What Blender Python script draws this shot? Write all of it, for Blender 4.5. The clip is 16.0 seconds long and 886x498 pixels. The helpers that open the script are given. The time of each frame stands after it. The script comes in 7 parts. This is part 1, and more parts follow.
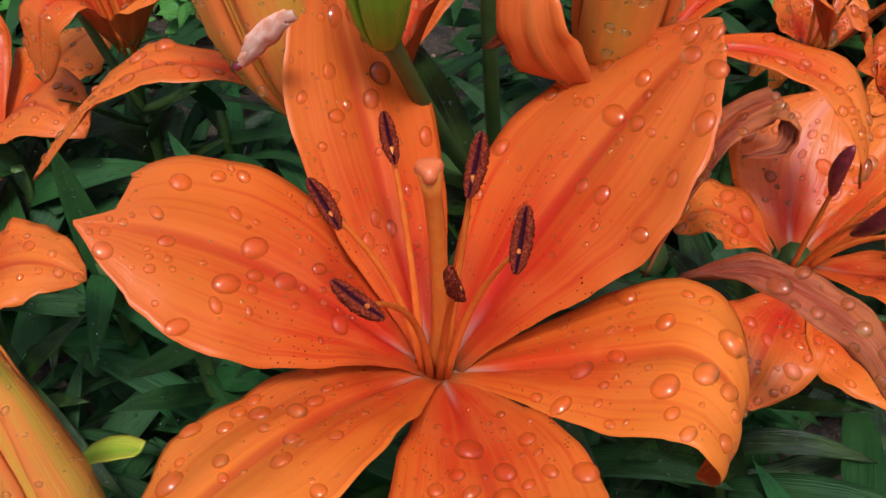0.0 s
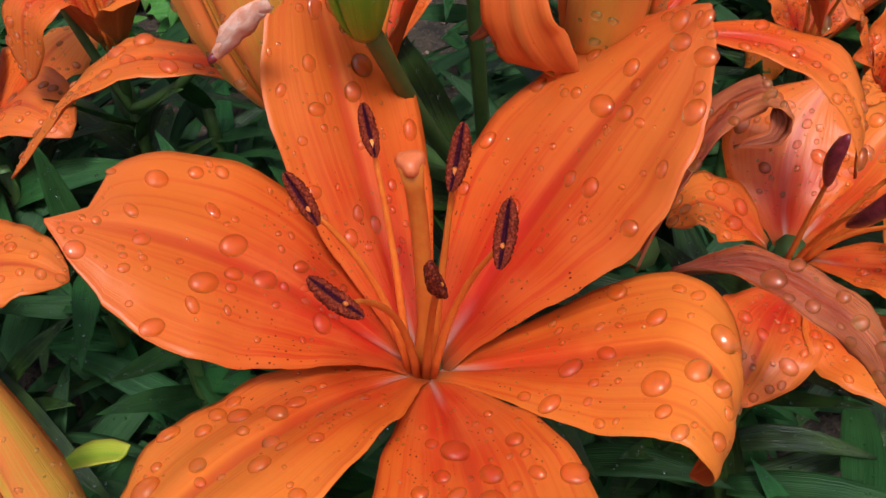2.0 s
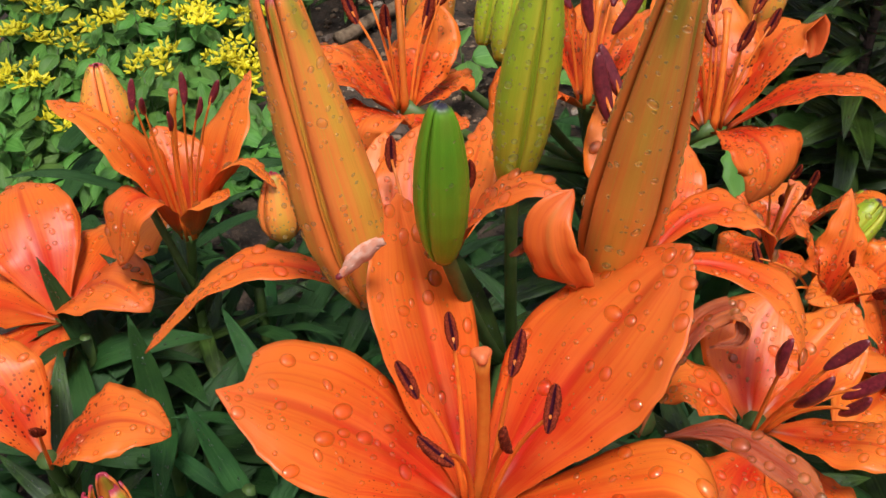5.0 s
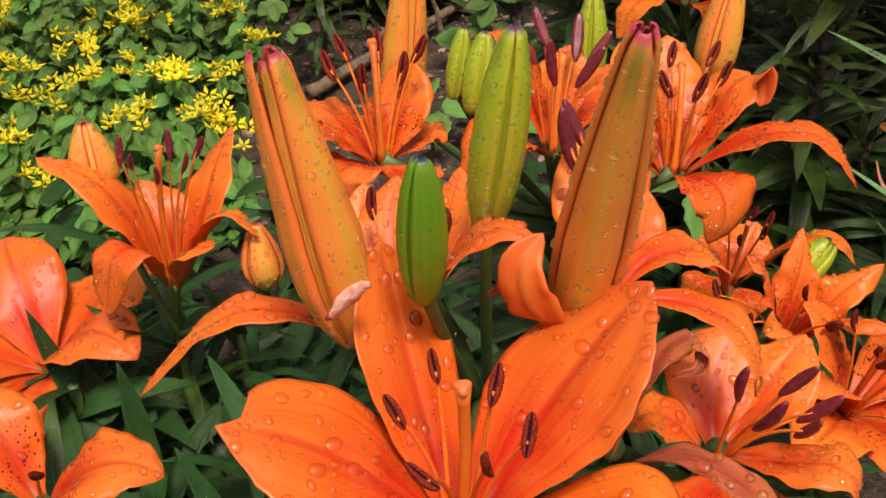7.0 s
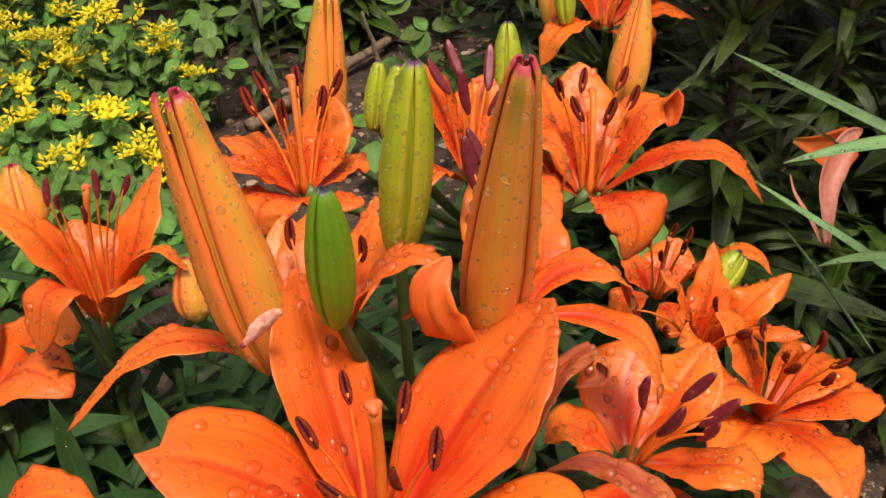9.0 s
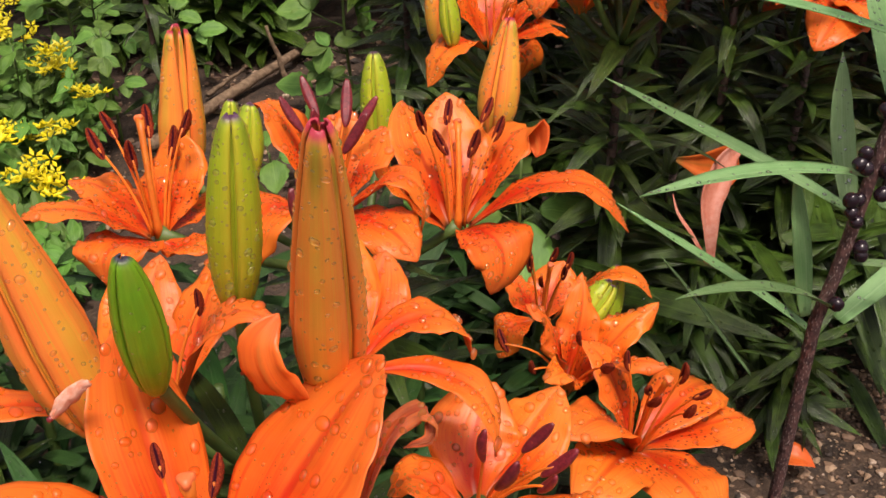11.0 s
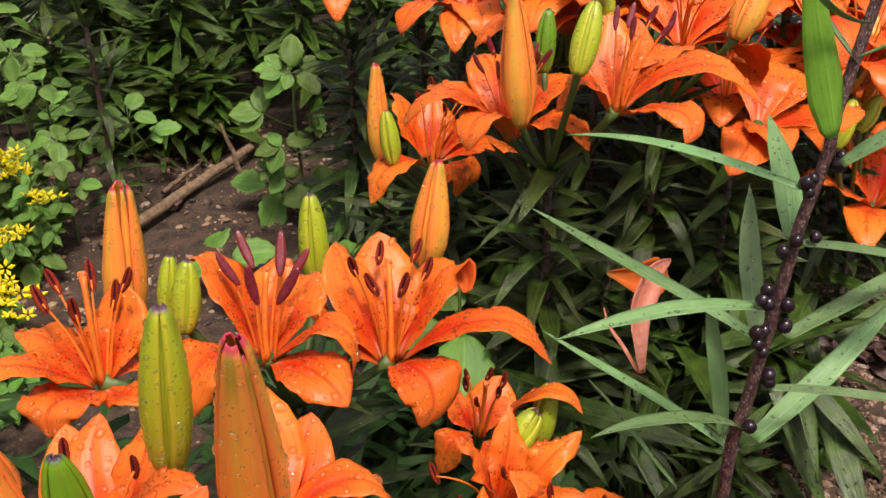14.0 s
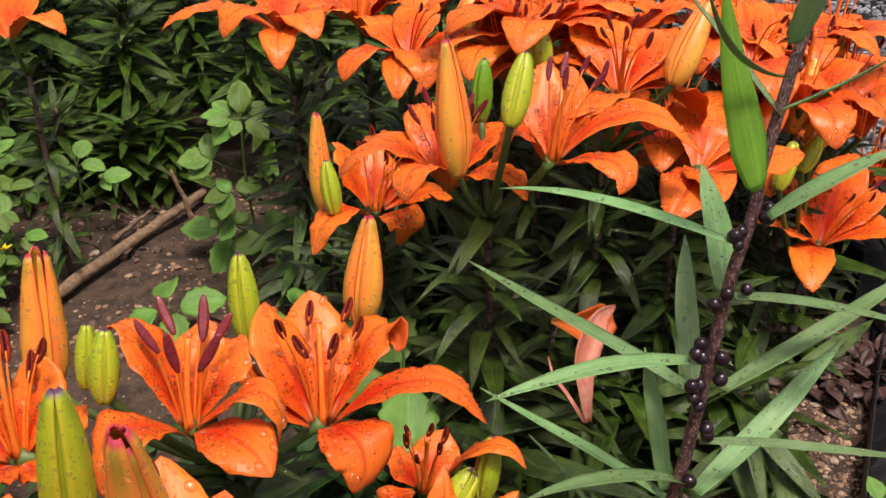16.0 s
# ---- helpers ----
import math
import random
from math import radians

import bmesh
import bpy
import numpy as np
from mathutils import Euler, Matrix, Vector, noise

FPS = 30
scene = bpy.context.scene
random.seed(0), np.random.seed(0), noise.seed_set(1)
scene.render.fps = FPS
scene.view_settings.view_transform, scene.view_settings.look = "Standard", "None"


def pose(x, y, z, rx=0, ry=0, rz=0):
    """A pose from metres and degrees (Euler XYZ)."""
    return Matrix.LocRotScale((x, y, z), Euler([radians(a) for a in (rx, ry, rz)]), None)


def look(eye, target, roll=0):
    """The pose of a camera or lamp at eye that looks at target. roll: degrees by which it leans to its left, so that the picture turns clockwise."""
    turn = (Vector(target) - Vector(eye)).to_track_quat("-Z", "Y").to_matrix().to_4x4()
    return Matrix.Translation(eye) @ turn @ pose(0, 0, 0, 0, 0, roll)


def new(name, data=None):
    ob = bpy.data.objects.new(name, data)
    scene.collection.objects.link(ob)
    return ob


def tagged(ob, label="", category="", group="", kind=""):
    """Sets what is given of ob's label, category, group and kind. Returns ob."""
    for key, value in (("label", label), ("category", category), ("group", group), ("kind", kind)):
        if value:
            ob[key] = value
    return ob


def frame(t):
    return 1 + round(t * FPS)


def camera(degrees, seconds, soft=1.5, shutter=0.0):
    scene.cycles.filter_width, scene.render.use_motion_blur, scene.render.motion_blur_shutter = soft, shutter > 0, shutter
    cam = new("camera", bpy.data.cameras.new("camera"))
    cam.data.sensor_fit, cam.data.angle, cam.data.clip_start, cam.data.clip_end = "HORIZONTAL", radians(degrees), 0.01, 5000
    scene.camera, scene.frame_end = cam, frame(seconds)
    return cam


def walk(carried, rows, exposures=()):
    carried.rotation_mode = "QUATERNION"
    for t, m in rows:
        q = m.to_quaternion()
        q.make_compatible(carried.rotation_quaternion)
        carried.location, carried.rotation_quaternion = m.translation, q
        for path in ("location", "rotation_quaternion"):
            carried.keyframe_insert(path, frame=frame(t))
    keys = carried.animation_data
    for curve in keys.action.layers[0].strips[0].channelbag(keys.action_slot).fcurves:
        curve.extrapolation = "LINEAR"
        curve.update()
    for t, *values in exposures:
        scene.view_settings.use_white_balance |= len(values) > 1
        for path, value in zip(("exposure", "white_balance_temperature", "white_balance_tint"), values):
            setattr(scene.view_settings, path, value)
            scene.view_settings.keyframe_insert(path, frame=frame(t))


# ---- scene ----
cam = camera(48.2, 16.0)
PATH = [
    (0, (0.024, 0.001, 0.369), (-0.13, 1.41, -1.042), -3.6),
    (0.5, (0.029, -0.001, 0.371), (-0.125, 1.404, -1.043), -4.0),
    (1, (0.03, -0.001, 0.372), (-0.12, 1.397, -1.05), -4.1),
    (1.5, (0.033, -0.001, 0.371), (-0.117, 1.4, -1.049), -4.2),
    (2, (0.027, 0.005, 0.364), (-0.127, 1.412, -1.048), -4.2),
    (2.5, (0.023, 0.001, 0.375), (-0.136, 1.451, -0.993), -3.7),
    (3, (0.02, -0.016, 0.391), (-0.139, 1.487, -0.919), -3.4),
    (3.5, (0.02, -0.031, 0.403), (-0.135, 1.508, -0.866), -3.0),
    (4, (0.015, -0.041, 0.411), (-0.126, 1.533, -0.814), -2.3),
    (4.2, (0.014, -0.045, 0.415), (-0.122, 1.54, -0.797), -2.0),
    (6.3, (0.003, -0.064, 0.43), (-0.065, 1.595, -0.684), -1.0),
    (6.5, (0.004, -0.069, 0.433), (-0.06, 1.595, -0.675), -1.0),
    (7, (0.007, -0.072, 0.435), (-0.041, 1.605, -0.655), -1.2),
    (7.5, (0.011, -0.075, 0.435), (-0.014, 1.611, -0.641), -1.6),
    (8, (0.013, -0.076, 0.435), (0.009, 1.616, -0.632), -1.8),
    (8.5, (0.014, -0.075, 0.437), (0.03, 1.623, -0.619), -1.9),
    (9, (0.023, -0.085, 0.442), (0.065, 1.619, -0.604), -1.8),
    (9.5, (0.037, -0.079, 0.444), (0.108, 1.619, -0.61), -1.7),
    (10, (0.046, -0.077, 0.444), (0.132, 1.622, -0.607), -1.9),
    (10.2, (0.051, -0.07, 0.443), (0.156, 1.626, -0.611), -1.7),
    (12.3, (0.077, -0.079, 0.482), (0.273, 1.636, -0.528), -1.3),
    (12.5, (0.08, -0.082, 0.485), (0.282, 1.638, -0.516), -1.3),
    (13, (0.079, -0.081, 0.491), (0.297, 1.649, -0.489), -1.1),
    (13.5, (0.079, -0.078, 0.499), (0.307, 1.659, -0.466), -1.0),
    (14, (0.083, -0.077, 0.504), (0.32, 1.669, -0.444), -1.1),
    (14.5, (0.092, -0.073, 0.506), (0.339, 1.68, -0.425), -1.0),
    (15, (0.094, -0.068, 0.511), (0.352, 1.69, -0.407), -1.1),
    (15.5, (0.102, -0.066, 0.512), (0.379, 1.699, -0.388), -1.2),
    (16, (0.108, -0.066, 0.512), (0.407, 1.699, -0.38), -1.4),
]
EXPOSURES = [(0, 0.06, 5500, 2), (4.2, 0.22, 5850, 4), (7.0, 0.34, 7000, 14), (10.0, 0.44, 7150, 17), (16.0, 0.54, 7100, 18)]
walk(cam, [(t, look(eye, target, roll)) for t, eye, target, roll in PATH], EXPOSURES)

# ---- overcast daylight ----
SUN_ELEVATION, SUN_TURN = radians(67), radians(165)
world = bpy.data.worlds.new("overcast_sky")
world.use_nodes = True
scene.world = world
sky = world.node_tree.nodes.new("ShaderNodeTexSky")
sky.sky_type, sky.sun_disc = "NISHITA", False
sky.sun_elevation, sky.sun_rotation = SUN_ELEVATION, SUN_TURN
sky.air_density, sky.dust_density, sky.ozone_density = 1.0, 6.0, 0.6
backing = world.node_tree.nodes["Background"]
backing.inputs["Strength"].default_value = 0.09
cloud = world.node_tree.nodes.new("ShaderNodeHueSaturation")
cloud.inputs["Saturation"].default_value = 0.45
world.node_tree.links.new(sky.outputs["Color"], cloud.inputs["Color"])
world.node_tree.links.new(cloud.outputs["Color"], backing.inputs["Color"])
sun = new("sun", bpy.data.lights.new("sun", "SUN"))
sun.data.energy, sun.data.angle, sun.data.color = 2.3, radians(12), (1.0, 0.96, 0.9)
sun.matrix_world = look((math.sin(SUN_TURN) * 5 * math.cos(SUN_ELEVATION), math.cos(SUN_TURN) * 5 * math.cos(SUN_ELEVATION), 5 * math.sin(SUN_ELEVATION)), (0, 0, 0))

# ---- materials ----
class Nodes:
    """A short way to write node trees."""

    def __init__(self, name):
        self.m = bpy.data.materials.new(name)
        self.m.use_nodes = True
        self.t = self.m.node_tree
        self.b = self.t.nodes["Principled BSDF"]
        self.out = self.t.nodes["Material Output"]

    def add(self, kind, **values):
        n = self.t.nodes.new("ShaderNode" + kind)
        if "operation" in values:
            n.operation = values["operation"]
        if "data_type" in values:
            n.data_type, n.blend_type = values["data_type"], values["blend_type"]
        if "interpolation_type" in values:
            n.interpolation_type = values["interpolation_type"]
        if "feature" in values:
            n.feature = values["feature"]
        return n

    def link(self, a, b):
        self.t.links.new(a, b)

    def put(self, socket, v):
        if hasattr(v, "is_linked"):
            self.link(v, socket)
        else:
            socket.default_value = v

    def math(self, op, a, b=0.0, c=0.0):
        n = self.add("Math", operation=op)
        for i, v in enumerate((a, b, c)):
            self.put(n.inputs[i], v)
        return n.outputs[0]

    def ramp(self, x, stops, smooth=True):
        n = self.add("ValToRGB")
        e = n.color_ramp.elements
        while len(e) < len(stops):
            e.new(0.5)
        for i, (p, col) in enumerate(stops):
            e[i].position, e[i].color = p, (*col, 1) if len(col) == 3 else col
        if smooth:
            n.color_ramp.interpolation = "EASE"
        self.link(x, n.inputs[0])
        return n.outputs[0]

    def span(self, x, a, b, lo=0.0, hi=1.0):
        n = self.add("MapRange", interpolation_type="SMOOTHSTEP")
        for i, v in enumerate((x, a, b, lo, hi)):
            self.put(n.inputs[i], v)
        return n.outputs[0]

    def mix(self, f, a, b, how="MIX"):
        n = self.add("Mix", data_type="RGBA", blend_type=how)
        self.put(n.inputs[0], f)
        self.put(n.inputs[6], a if hasattr(a, "is_linked") else (*a, 1))
        self.put(n.inputs[7], b if hasattr(b, "is_linked") else (*b, 1))
        return n.outputs[2]

    def noise(self, where, scale, detail=4.0, rough=0.55, out=0):
        n = self.add("TexNoise")
        n.inputs["Scale"].default_value, n.inputs["Detail"].default_value, n.inputs["Roughness"].default_value = scale, detail, rough
        if where is not None:
            self.link(where, n.inputs["Vector"])
        return n.outputs[out]

    def voronoi(self, where, scale, feature="F1", out="Distance"):
        n = self.add("TexVoronoi", feature=feature)
        n.inputs["Scale"].default_value = scale
        if where is not None:
            self.link(where, n.inputs["Vector"])
        return n.outputs[out]

    def scaled(self, where, x, y, z):
        n = self.add("VectorMath", operation="MULTIPLY")
        self.link(where, n.inputs[0])
        n.inputs[1].default_value = (x, y, z)
        return n.outputs[0]

    def shifted(self, where, by):
        n = self.add("VectorMath", operation="ADD")
        self.link(where, n.inputs[0])
        self.link(by, n.inputs[1])
        return n.outputs[0]

    def bump(self, h, strength, distance):
        n = self.add("Bump")
        n.inputs["Strength"].default_value, n.inputs["Distance"].default_value = strength, distance
        self.link(h, n.inputs["Height"])
        self.link(n.outputs[0], self.b.inputs["Normal"])
        return n.outputs[0]

    def done(self, colour=None, rough=0.5, thin=0.0, thin_colour=None, specular=0.5, normal=None):
        if colour is not None:
            self.put(self.b.inputs["Base Color"], colour if hasattr(colour, "is_linked") else (*colour, 1))
        self.put(self.b.inputs["Roughness"], rough)
        self.b.inputs["Specular IOR Level"].default_value = specular
        if thin:
            tr, mx = self.add("BsdfTranslucent"), self.add("MixShader")
            self.put(tr.inputs["Color"], thin_colour if thin_colour is not None else colour)
            if normal is not None:
                self.link(normal, tr.inputs["Normal"])
            mx.inputs[0].default_value = thin
            self.link(self.b.outputs[0], mx.inputs[1])
            self.link(tr.outputs[0], mx.inputs[2])
            self.link(mx.outputs[0], self.out.inputs["Surface"])
        return self.m


def uv_of(n):
    tc = n.add("TexCoord")
    sp = n.add("SeparateXYZ")
    n.link(tc.outputs["UV"], sp.inputs[0])
    rnd = n.add("ObjectInfo").outputs["Random"]
    return tc, sp.outputs[0], sp.outputs[1], rnd


def tepal_paint(name, inner, faded=0.0, freckles=1.0):
    """Orange lily tepal: red flare at the throat, freckles, fine veins along its length."""
    n = Nodes(name)
    tc, v, s, rnd = uv_of(n)
    uv = n.add("VectorMath", operation="ADD")
    n.link(tc.outputs["UV"], uv.inputs[0])
    off = n.add("CombineXYZ")
    n.put(off.inputs[2], n.math("MULTIPLY", rnd, 37.0))
    n.link(off.outputs[0], uv.inputs[1])
    uv = uv.outputs[0]
    side = n.math("MULTIPLY", n.math("ABSOLUTE", n.math("SUBTRACT", v, 0.5)), 2.0)
    veins = n.noise(n.scaled(uv, 38, 1.6, 1), 1.0, 3.0)
    broad = n.noise(n.scaled(uv, 3, 5, 1), 1.0, 3.0)
    fine = n.noise(tc.outputs["Object"], 900, 2.0)
    if inner:
        body = n.ramp(s, [(0.0, (0.40, 0.12, 0.035)), (0.10, (0.78, 0.135, 0.016)), (0.35, (0.86, 0.17, 0.016)), (0.75, (0.89, 0.218, 0.026)), (1.0, (0.88, 0.212, 0.038))])
        flare = n.math("MULTIPLY", n.span(side, 1.0, 0.1), n.math("MULTIPLY", n.span(s, 0.04, 0.14), n.span(s, 0.72, 0.25)))
        flare = n.math("MULTIPLY", flare, n.span(veins, 0.25, 0.6, 0.5, 1.0))
        body = n.mix(n.math("MULTIPLY", flare, 0.95), body, (0.66, 0.03, 0.007))
        body = n.mix(n.math("MULTIPLY", n.span(veins, 0.46, 0.68), n.span(s, 0.75, 0.3, 0.35, 0.75)), body, (0.74, 0.062, 0.01))
        body = n.mix(n.math("MULTIPLY", n.span(broad, 0.4, 0.75), 0.4), body, (0.89, 0.225, 0.038))
        rib = n.math("MULTIPLY", n.span(side, 0.10, 0.02), n.span(s, 1.0, 0.7, 0.2, 1.0))
        body = n.mix(n.math("MULTIPLY", rib, 0.6), body, (0.62, 0.05, 0.012))
        throat = n.math("MULTIPLY", n.span(side, 0.2, 0.04), n.span(s, 0.2, 0.05))
        body = n.mix(n.math("MULTIPLY", throat, 0.6), body, (0.62, 0.34, 0.27))
        cell = n.voronoi(n.scaled(uv, 19 / freckles, 36 / freckles, 1), 1.0)
        pick = n.noise(n.scaled(uv, 7, 12, 1), 1.0, 1.0)
        dots = n.math("MULTIPLY", n.span(cell, 0.12 + 0.15 * freckles, 0.06 + 0.13 * freckles), n.math("MULTIPLY", n.span(s, 0.12, 0.18), n.span(s, 0.64, 0.38)))
        dots = n.math("MULTIPLY", dots, n.math("MULTIPLY", n.span(pick, 0.72 - 0.42 * freckles, 0.84 - 0.42 * freckles), n.span(side, 0.12, 0.2)))
        body = n.mix(dots, body, (0.085, 0.006, 0.006))
    else:
        body = n.ramp(s, [(0.0, (0.30, 0.22, 0.05)), (0.15, (0.75, 0.20, 0.04)), (0.55, (0.85, 0.185, 0.03)), (1.0, (0.84, 0.17, 0.035))])
        body = n.mix(n.math("MULTIPLY", n.span(veins, 0.42, 0.7), 0.5), body, (0.70, 0.09, 0.03))
        body = n.mix(n.math("MULTIPLY", n.span(side, 0.16, 0.0), 0.5), body, (0.58, 0.20, 0.04))
        body = n.mix(n.math("MULTIPLY", n.span(broad, 0.4, 0.8), 0.4), body, (0.87, 0.235, 0.05))
    if faded:
        body = n.mix(n.math("MULTIPLY", n.span(veins, 0.35, 0.65), faded), body, (0.72, 0.27, 0.18))
        body = n.mix(n.math("MULTIPLY", n.span(broad, 0.3, 0.75), faded), body, (0.44, 0.05, 0.02))
    hue = n.add("HueSaturation")
    n.put(hue.inputs["Hue"], n.math("ADD", 0.494, n.math("MULTIPLY", rnd, 0.008)))
    n.put(hue.inputs["Value"], n.math("ADD", 0.92, n.math("MULTIPLY", rnd, 0.12)))
    n.link(body, hue.inputs["Color"])
    body = hue.outputs["Color"]
    height = n.math("ADD", n.math("MULTIPLY", veins, 1.0), n.math("MULTIPLY", fine, 0.25))
    n.bump(height, 0.25 if not faded else 0.9, 0.0006 if not faded else 0.0014)
    return n.done(body, n.math("ADD", 0.25, n.math("MULTIPLY", broad, 0.2)), 0.22, body, 0.3)


TEPAL_IN, TEPAL_OUT = tepal_paint("tepal_inner_face", True, 0.0, 1.25), tepal_paint("tepal_outer_face", False)
TEPAL_PLAIN = tepal_paint("lightly_freckled_tepal", True, 0.0, 0.58)
FADED_IN, FADED_OUT = tepal_paint("withered_tepal_inner", True, 0.75), tepal_paint("withered_tepal_outer", False, 0.85)


def bud_paint(name, low, high, rim, tipcol, stripe):
    n = Nodes(name)
    tc, v, s, rnd = uv_of(n)
    side = n.math("MULTIPLY", n.math("ABSOLUTE", n.math("SUBTRACT", v, 0.5)), 2.0)
    veins = n.noise(n.scaled(tc.outputs["UV"], 22, 1.5, 1), 1.0, 3.0)
    patch = n.noise(tc.outputs["Object"], 45, 3.0)
    body = n.ramp(s, [(0.0, low), (0.55, high), (1.0, high)])
    body = n.mix(n.math("MULTIPLY", n.span(side, 0.45, 0.95), 0.65), body, rim)
    body = n.mix(n.math("MULTIPLY", n.span(veins, 0.46, 0.64), 0.32), body, rim)
    lines = n.noise(n.scaled(tc.outputs["UV"], 30, 0.9, 4), 1.0, 2.0)
    body = n.mix(n.math("MULTIPLY", n.math("MULTIPLY", n.span(lines, 0.5, 0.66), n.span(side, 0.85, 0.5)), 0.6), body, stripe)
    body = n.mix(n.math("MULTIPLY", n.span(side, 0.30, 0.06), n.span(patch, 0.25, 0.6, 0.35, 0.85)), body, stripe)
    body = n.mix(n.math("MULTIPLY", n.span(patch, 0.45, 0.75), 0.3), body, low)
    # seam shade between neighbouring tepals, painted as a dark edge line
    body = n.mix(n.math("MULTIPLY", n.span(side, 0.93, 0.99), 0.8), body, (0.26, 0.07, 0.015) if low[0] > 0.34 else (0.08, 0.10, 0.01))
    body = n.mix(n.math("MULTIPLY", n.math("MULTIPLY", n.span(s, 0.80, 0.93), n.span(side, 0.6, 0.2)), 0.55), body, (0.17, 0.25, 0.02))
    body = n.mix(n.span(s, 0.965, 0.995), body, tipcol)
    n.bump(n.math("ADD", veins, n.math("MULTIPLY", n.noise(tc.outputs["Object"], 700, 2.0), 0.3)), 0.35, 0.0007)
    return n.done(body, 0.33, 0.05, body, 0.5)


BUD_ORANGE = bud_paint("orange_bud_skin", (0.78, 0.40, 0.06), (0.90, 0.30, 0.05), (0.90, 0.16, 0.045), (0.40, 0.03, 0.06), (0.74, 0.40, 0.05))
BUD_GREEN = bud_paint("green_bud_skin", (0.15, 0.31, 0.014), (0.13, 0.30, 0.014), (0.17, 0.36, 0.02), (0.035, 0.03, 0.05), (0.10, 0.26, 0.012))
BUD_LIME = bud_paint("yellow_green_bud_skin", (0.48, 0.46, 0.035), (0.37, 0.47, 0.026), (0.54, 0.50, 0.045), (0.10, 0.04, 0.09), (0.30, 0.43, 0.024))
BUD_AMBER = bud_paint("amber_bud_skin", (0.82, 0.45, 0.07), (0.90, 0.38, 0.065), (0.90, 0.24, 0.065), (0.45, 0.03, 0.06), (0.80, 0.50, 0.07))


def simple(name, low, high, scale, rough=0.5, bump=0.3, depth=0.001, thin=0.0, specular=0.5, second=None):
    n = Nodes(name)
    tc = n.add("TexCoord")
    rnd = n.add("ObjectInfo").outputs["Random"]
    a = n.noise(tc.outputs["Object"], scale, 5.0)
    c = n.noise(tc.outputs["Object"], scale * 0.13, 3.0)
    body = n.mix(n.span(a, 0.3, 0.7), low, high)
    body = n.mix(n.math("MULTIPLY", n.span(c, 0.4, 0.7), 0.5), body, second or low)
    hue = n.add("HueSaturation")
    n.put(hue.inputs["Value"], n.math("ADD", 0.8, n.math("MULTIPLY", rnd, 0.4)))
    n.link(body, hue.inputs["Color"])
    n.bump(a, bump, depth)
    return n.done(hue.outputs["Color"], rough, thin, hue.outputs["Color"], specular)


def anther_paint():
    """Rusty crumbs of pollen round a split that shows the dark purple inside."""
    n = Nodes("anther_pollen")
    tc, u, s, rnd = uv_of(n)
    grain = n.noise(tc.outputs["Object"], 26, 3.0)
    crumb = n.voronoi(tc.outputs["Object"], 30)
    body = n.mix(n.span(grain, 0.35, 0.65), (0.14, 0.016, 0.008), (0.36, 0.05, 0.018))
    body = n.mix(n.math("MULTIPLY", n.span(crumb, 0.45, 0.7), 0.6), body, (0.11, 0.012, 0.008))
    split = n.span(n.math("ABSOLUTE", n.math("SUBTRACT", u, 0.25)), 0.085, 0.06)
    body = n.mix(split, body, (0.05, 0.006, 0.016))
    n.bump(crumb, 0.7, 0.0004)
    return n.done(body, 0.8, specular=0.08)


ANTHER = anther_paint()
ANTHER_DARK = simple("closed_anther", (0.11, 0.010, 0.018), (0.26, 0.028, 0.04), 14, 0.33, 0.3, 0.0004)
FILAMENT = simple("filament_orange", (0.80, 0.17, 0.02), (0.86, 0.24, 0.03), 300, 0.4, 0.1, 0.0003, 0.15)
STIGMA = simple("stigma_flesh", (0.76, 0.15, 0.045), (0.82, 0.20, 0.07), 500, 0.4, 0.4, 0.0005, 0.15)
STEM_GREEN = simple("stem_green", (0.05, 0.09, 0.02), (0.09, 0.14, 0.03), 120, 0.5, 0.3, 0.0006)
STEM_DARK = simple("stem_dark", (0.035, 0.018, 0.016), (0.13, 0.075, 0.06), 420, 0.6, 0.8, 0.0015, second=(0.22, 0.15, 0.13))


def flecked_stem():
    n = Nodes("flecked_stem")
    tc, v, s, rnd = uv_of(n)
    cell = n.voronoi(n.scaled(tc.outputs["Object"], 1, 1, 0.35), 900)
    mott = n.noise(tc.outputs["Object"], 220, 5.0)
    body = n.mix(n.span(mott, 0.35, 0.65), (0.035, 0.014, 0.016), (0.11, 0.05, 0.045))
    body = n.mix(n.math("MULTIPLY", n.span(cell, 0.34, 0.18), 0.75), body, (0.32, 0.24, 0.22))
    n.bump(n.math("ADD", mott, n.math("MULTIPLY", cell, -0.6)), 0.9, 0.0012)
    return n.done(body, 0.6)


STEM_FLECKED = flecked_stem()
BULBIL = simple("bulbil_skin", (0.008, 0.004, 0.008), (0.022, 0.009, 0.016), 220, 0.25, 0.15, 0.0004)
TWIG = simple("dry_wood", (0.12, 0.075, 0.045), (0.24, 0.16, 0.10), 160, 0.85, 0.9, 0.003)
EDGING = simple("black_plastic", (0.012, 0.012, 0.013), (0.03, 0.03, 0.032), 90, 0.5, 0.3, 0.001)

KERB = simple("dark_stone", (0.003, 0.003, 0.004), (0.014, 0.014, 0.016), 60, 0.8, 0.9, 0.004, specular=0.2)


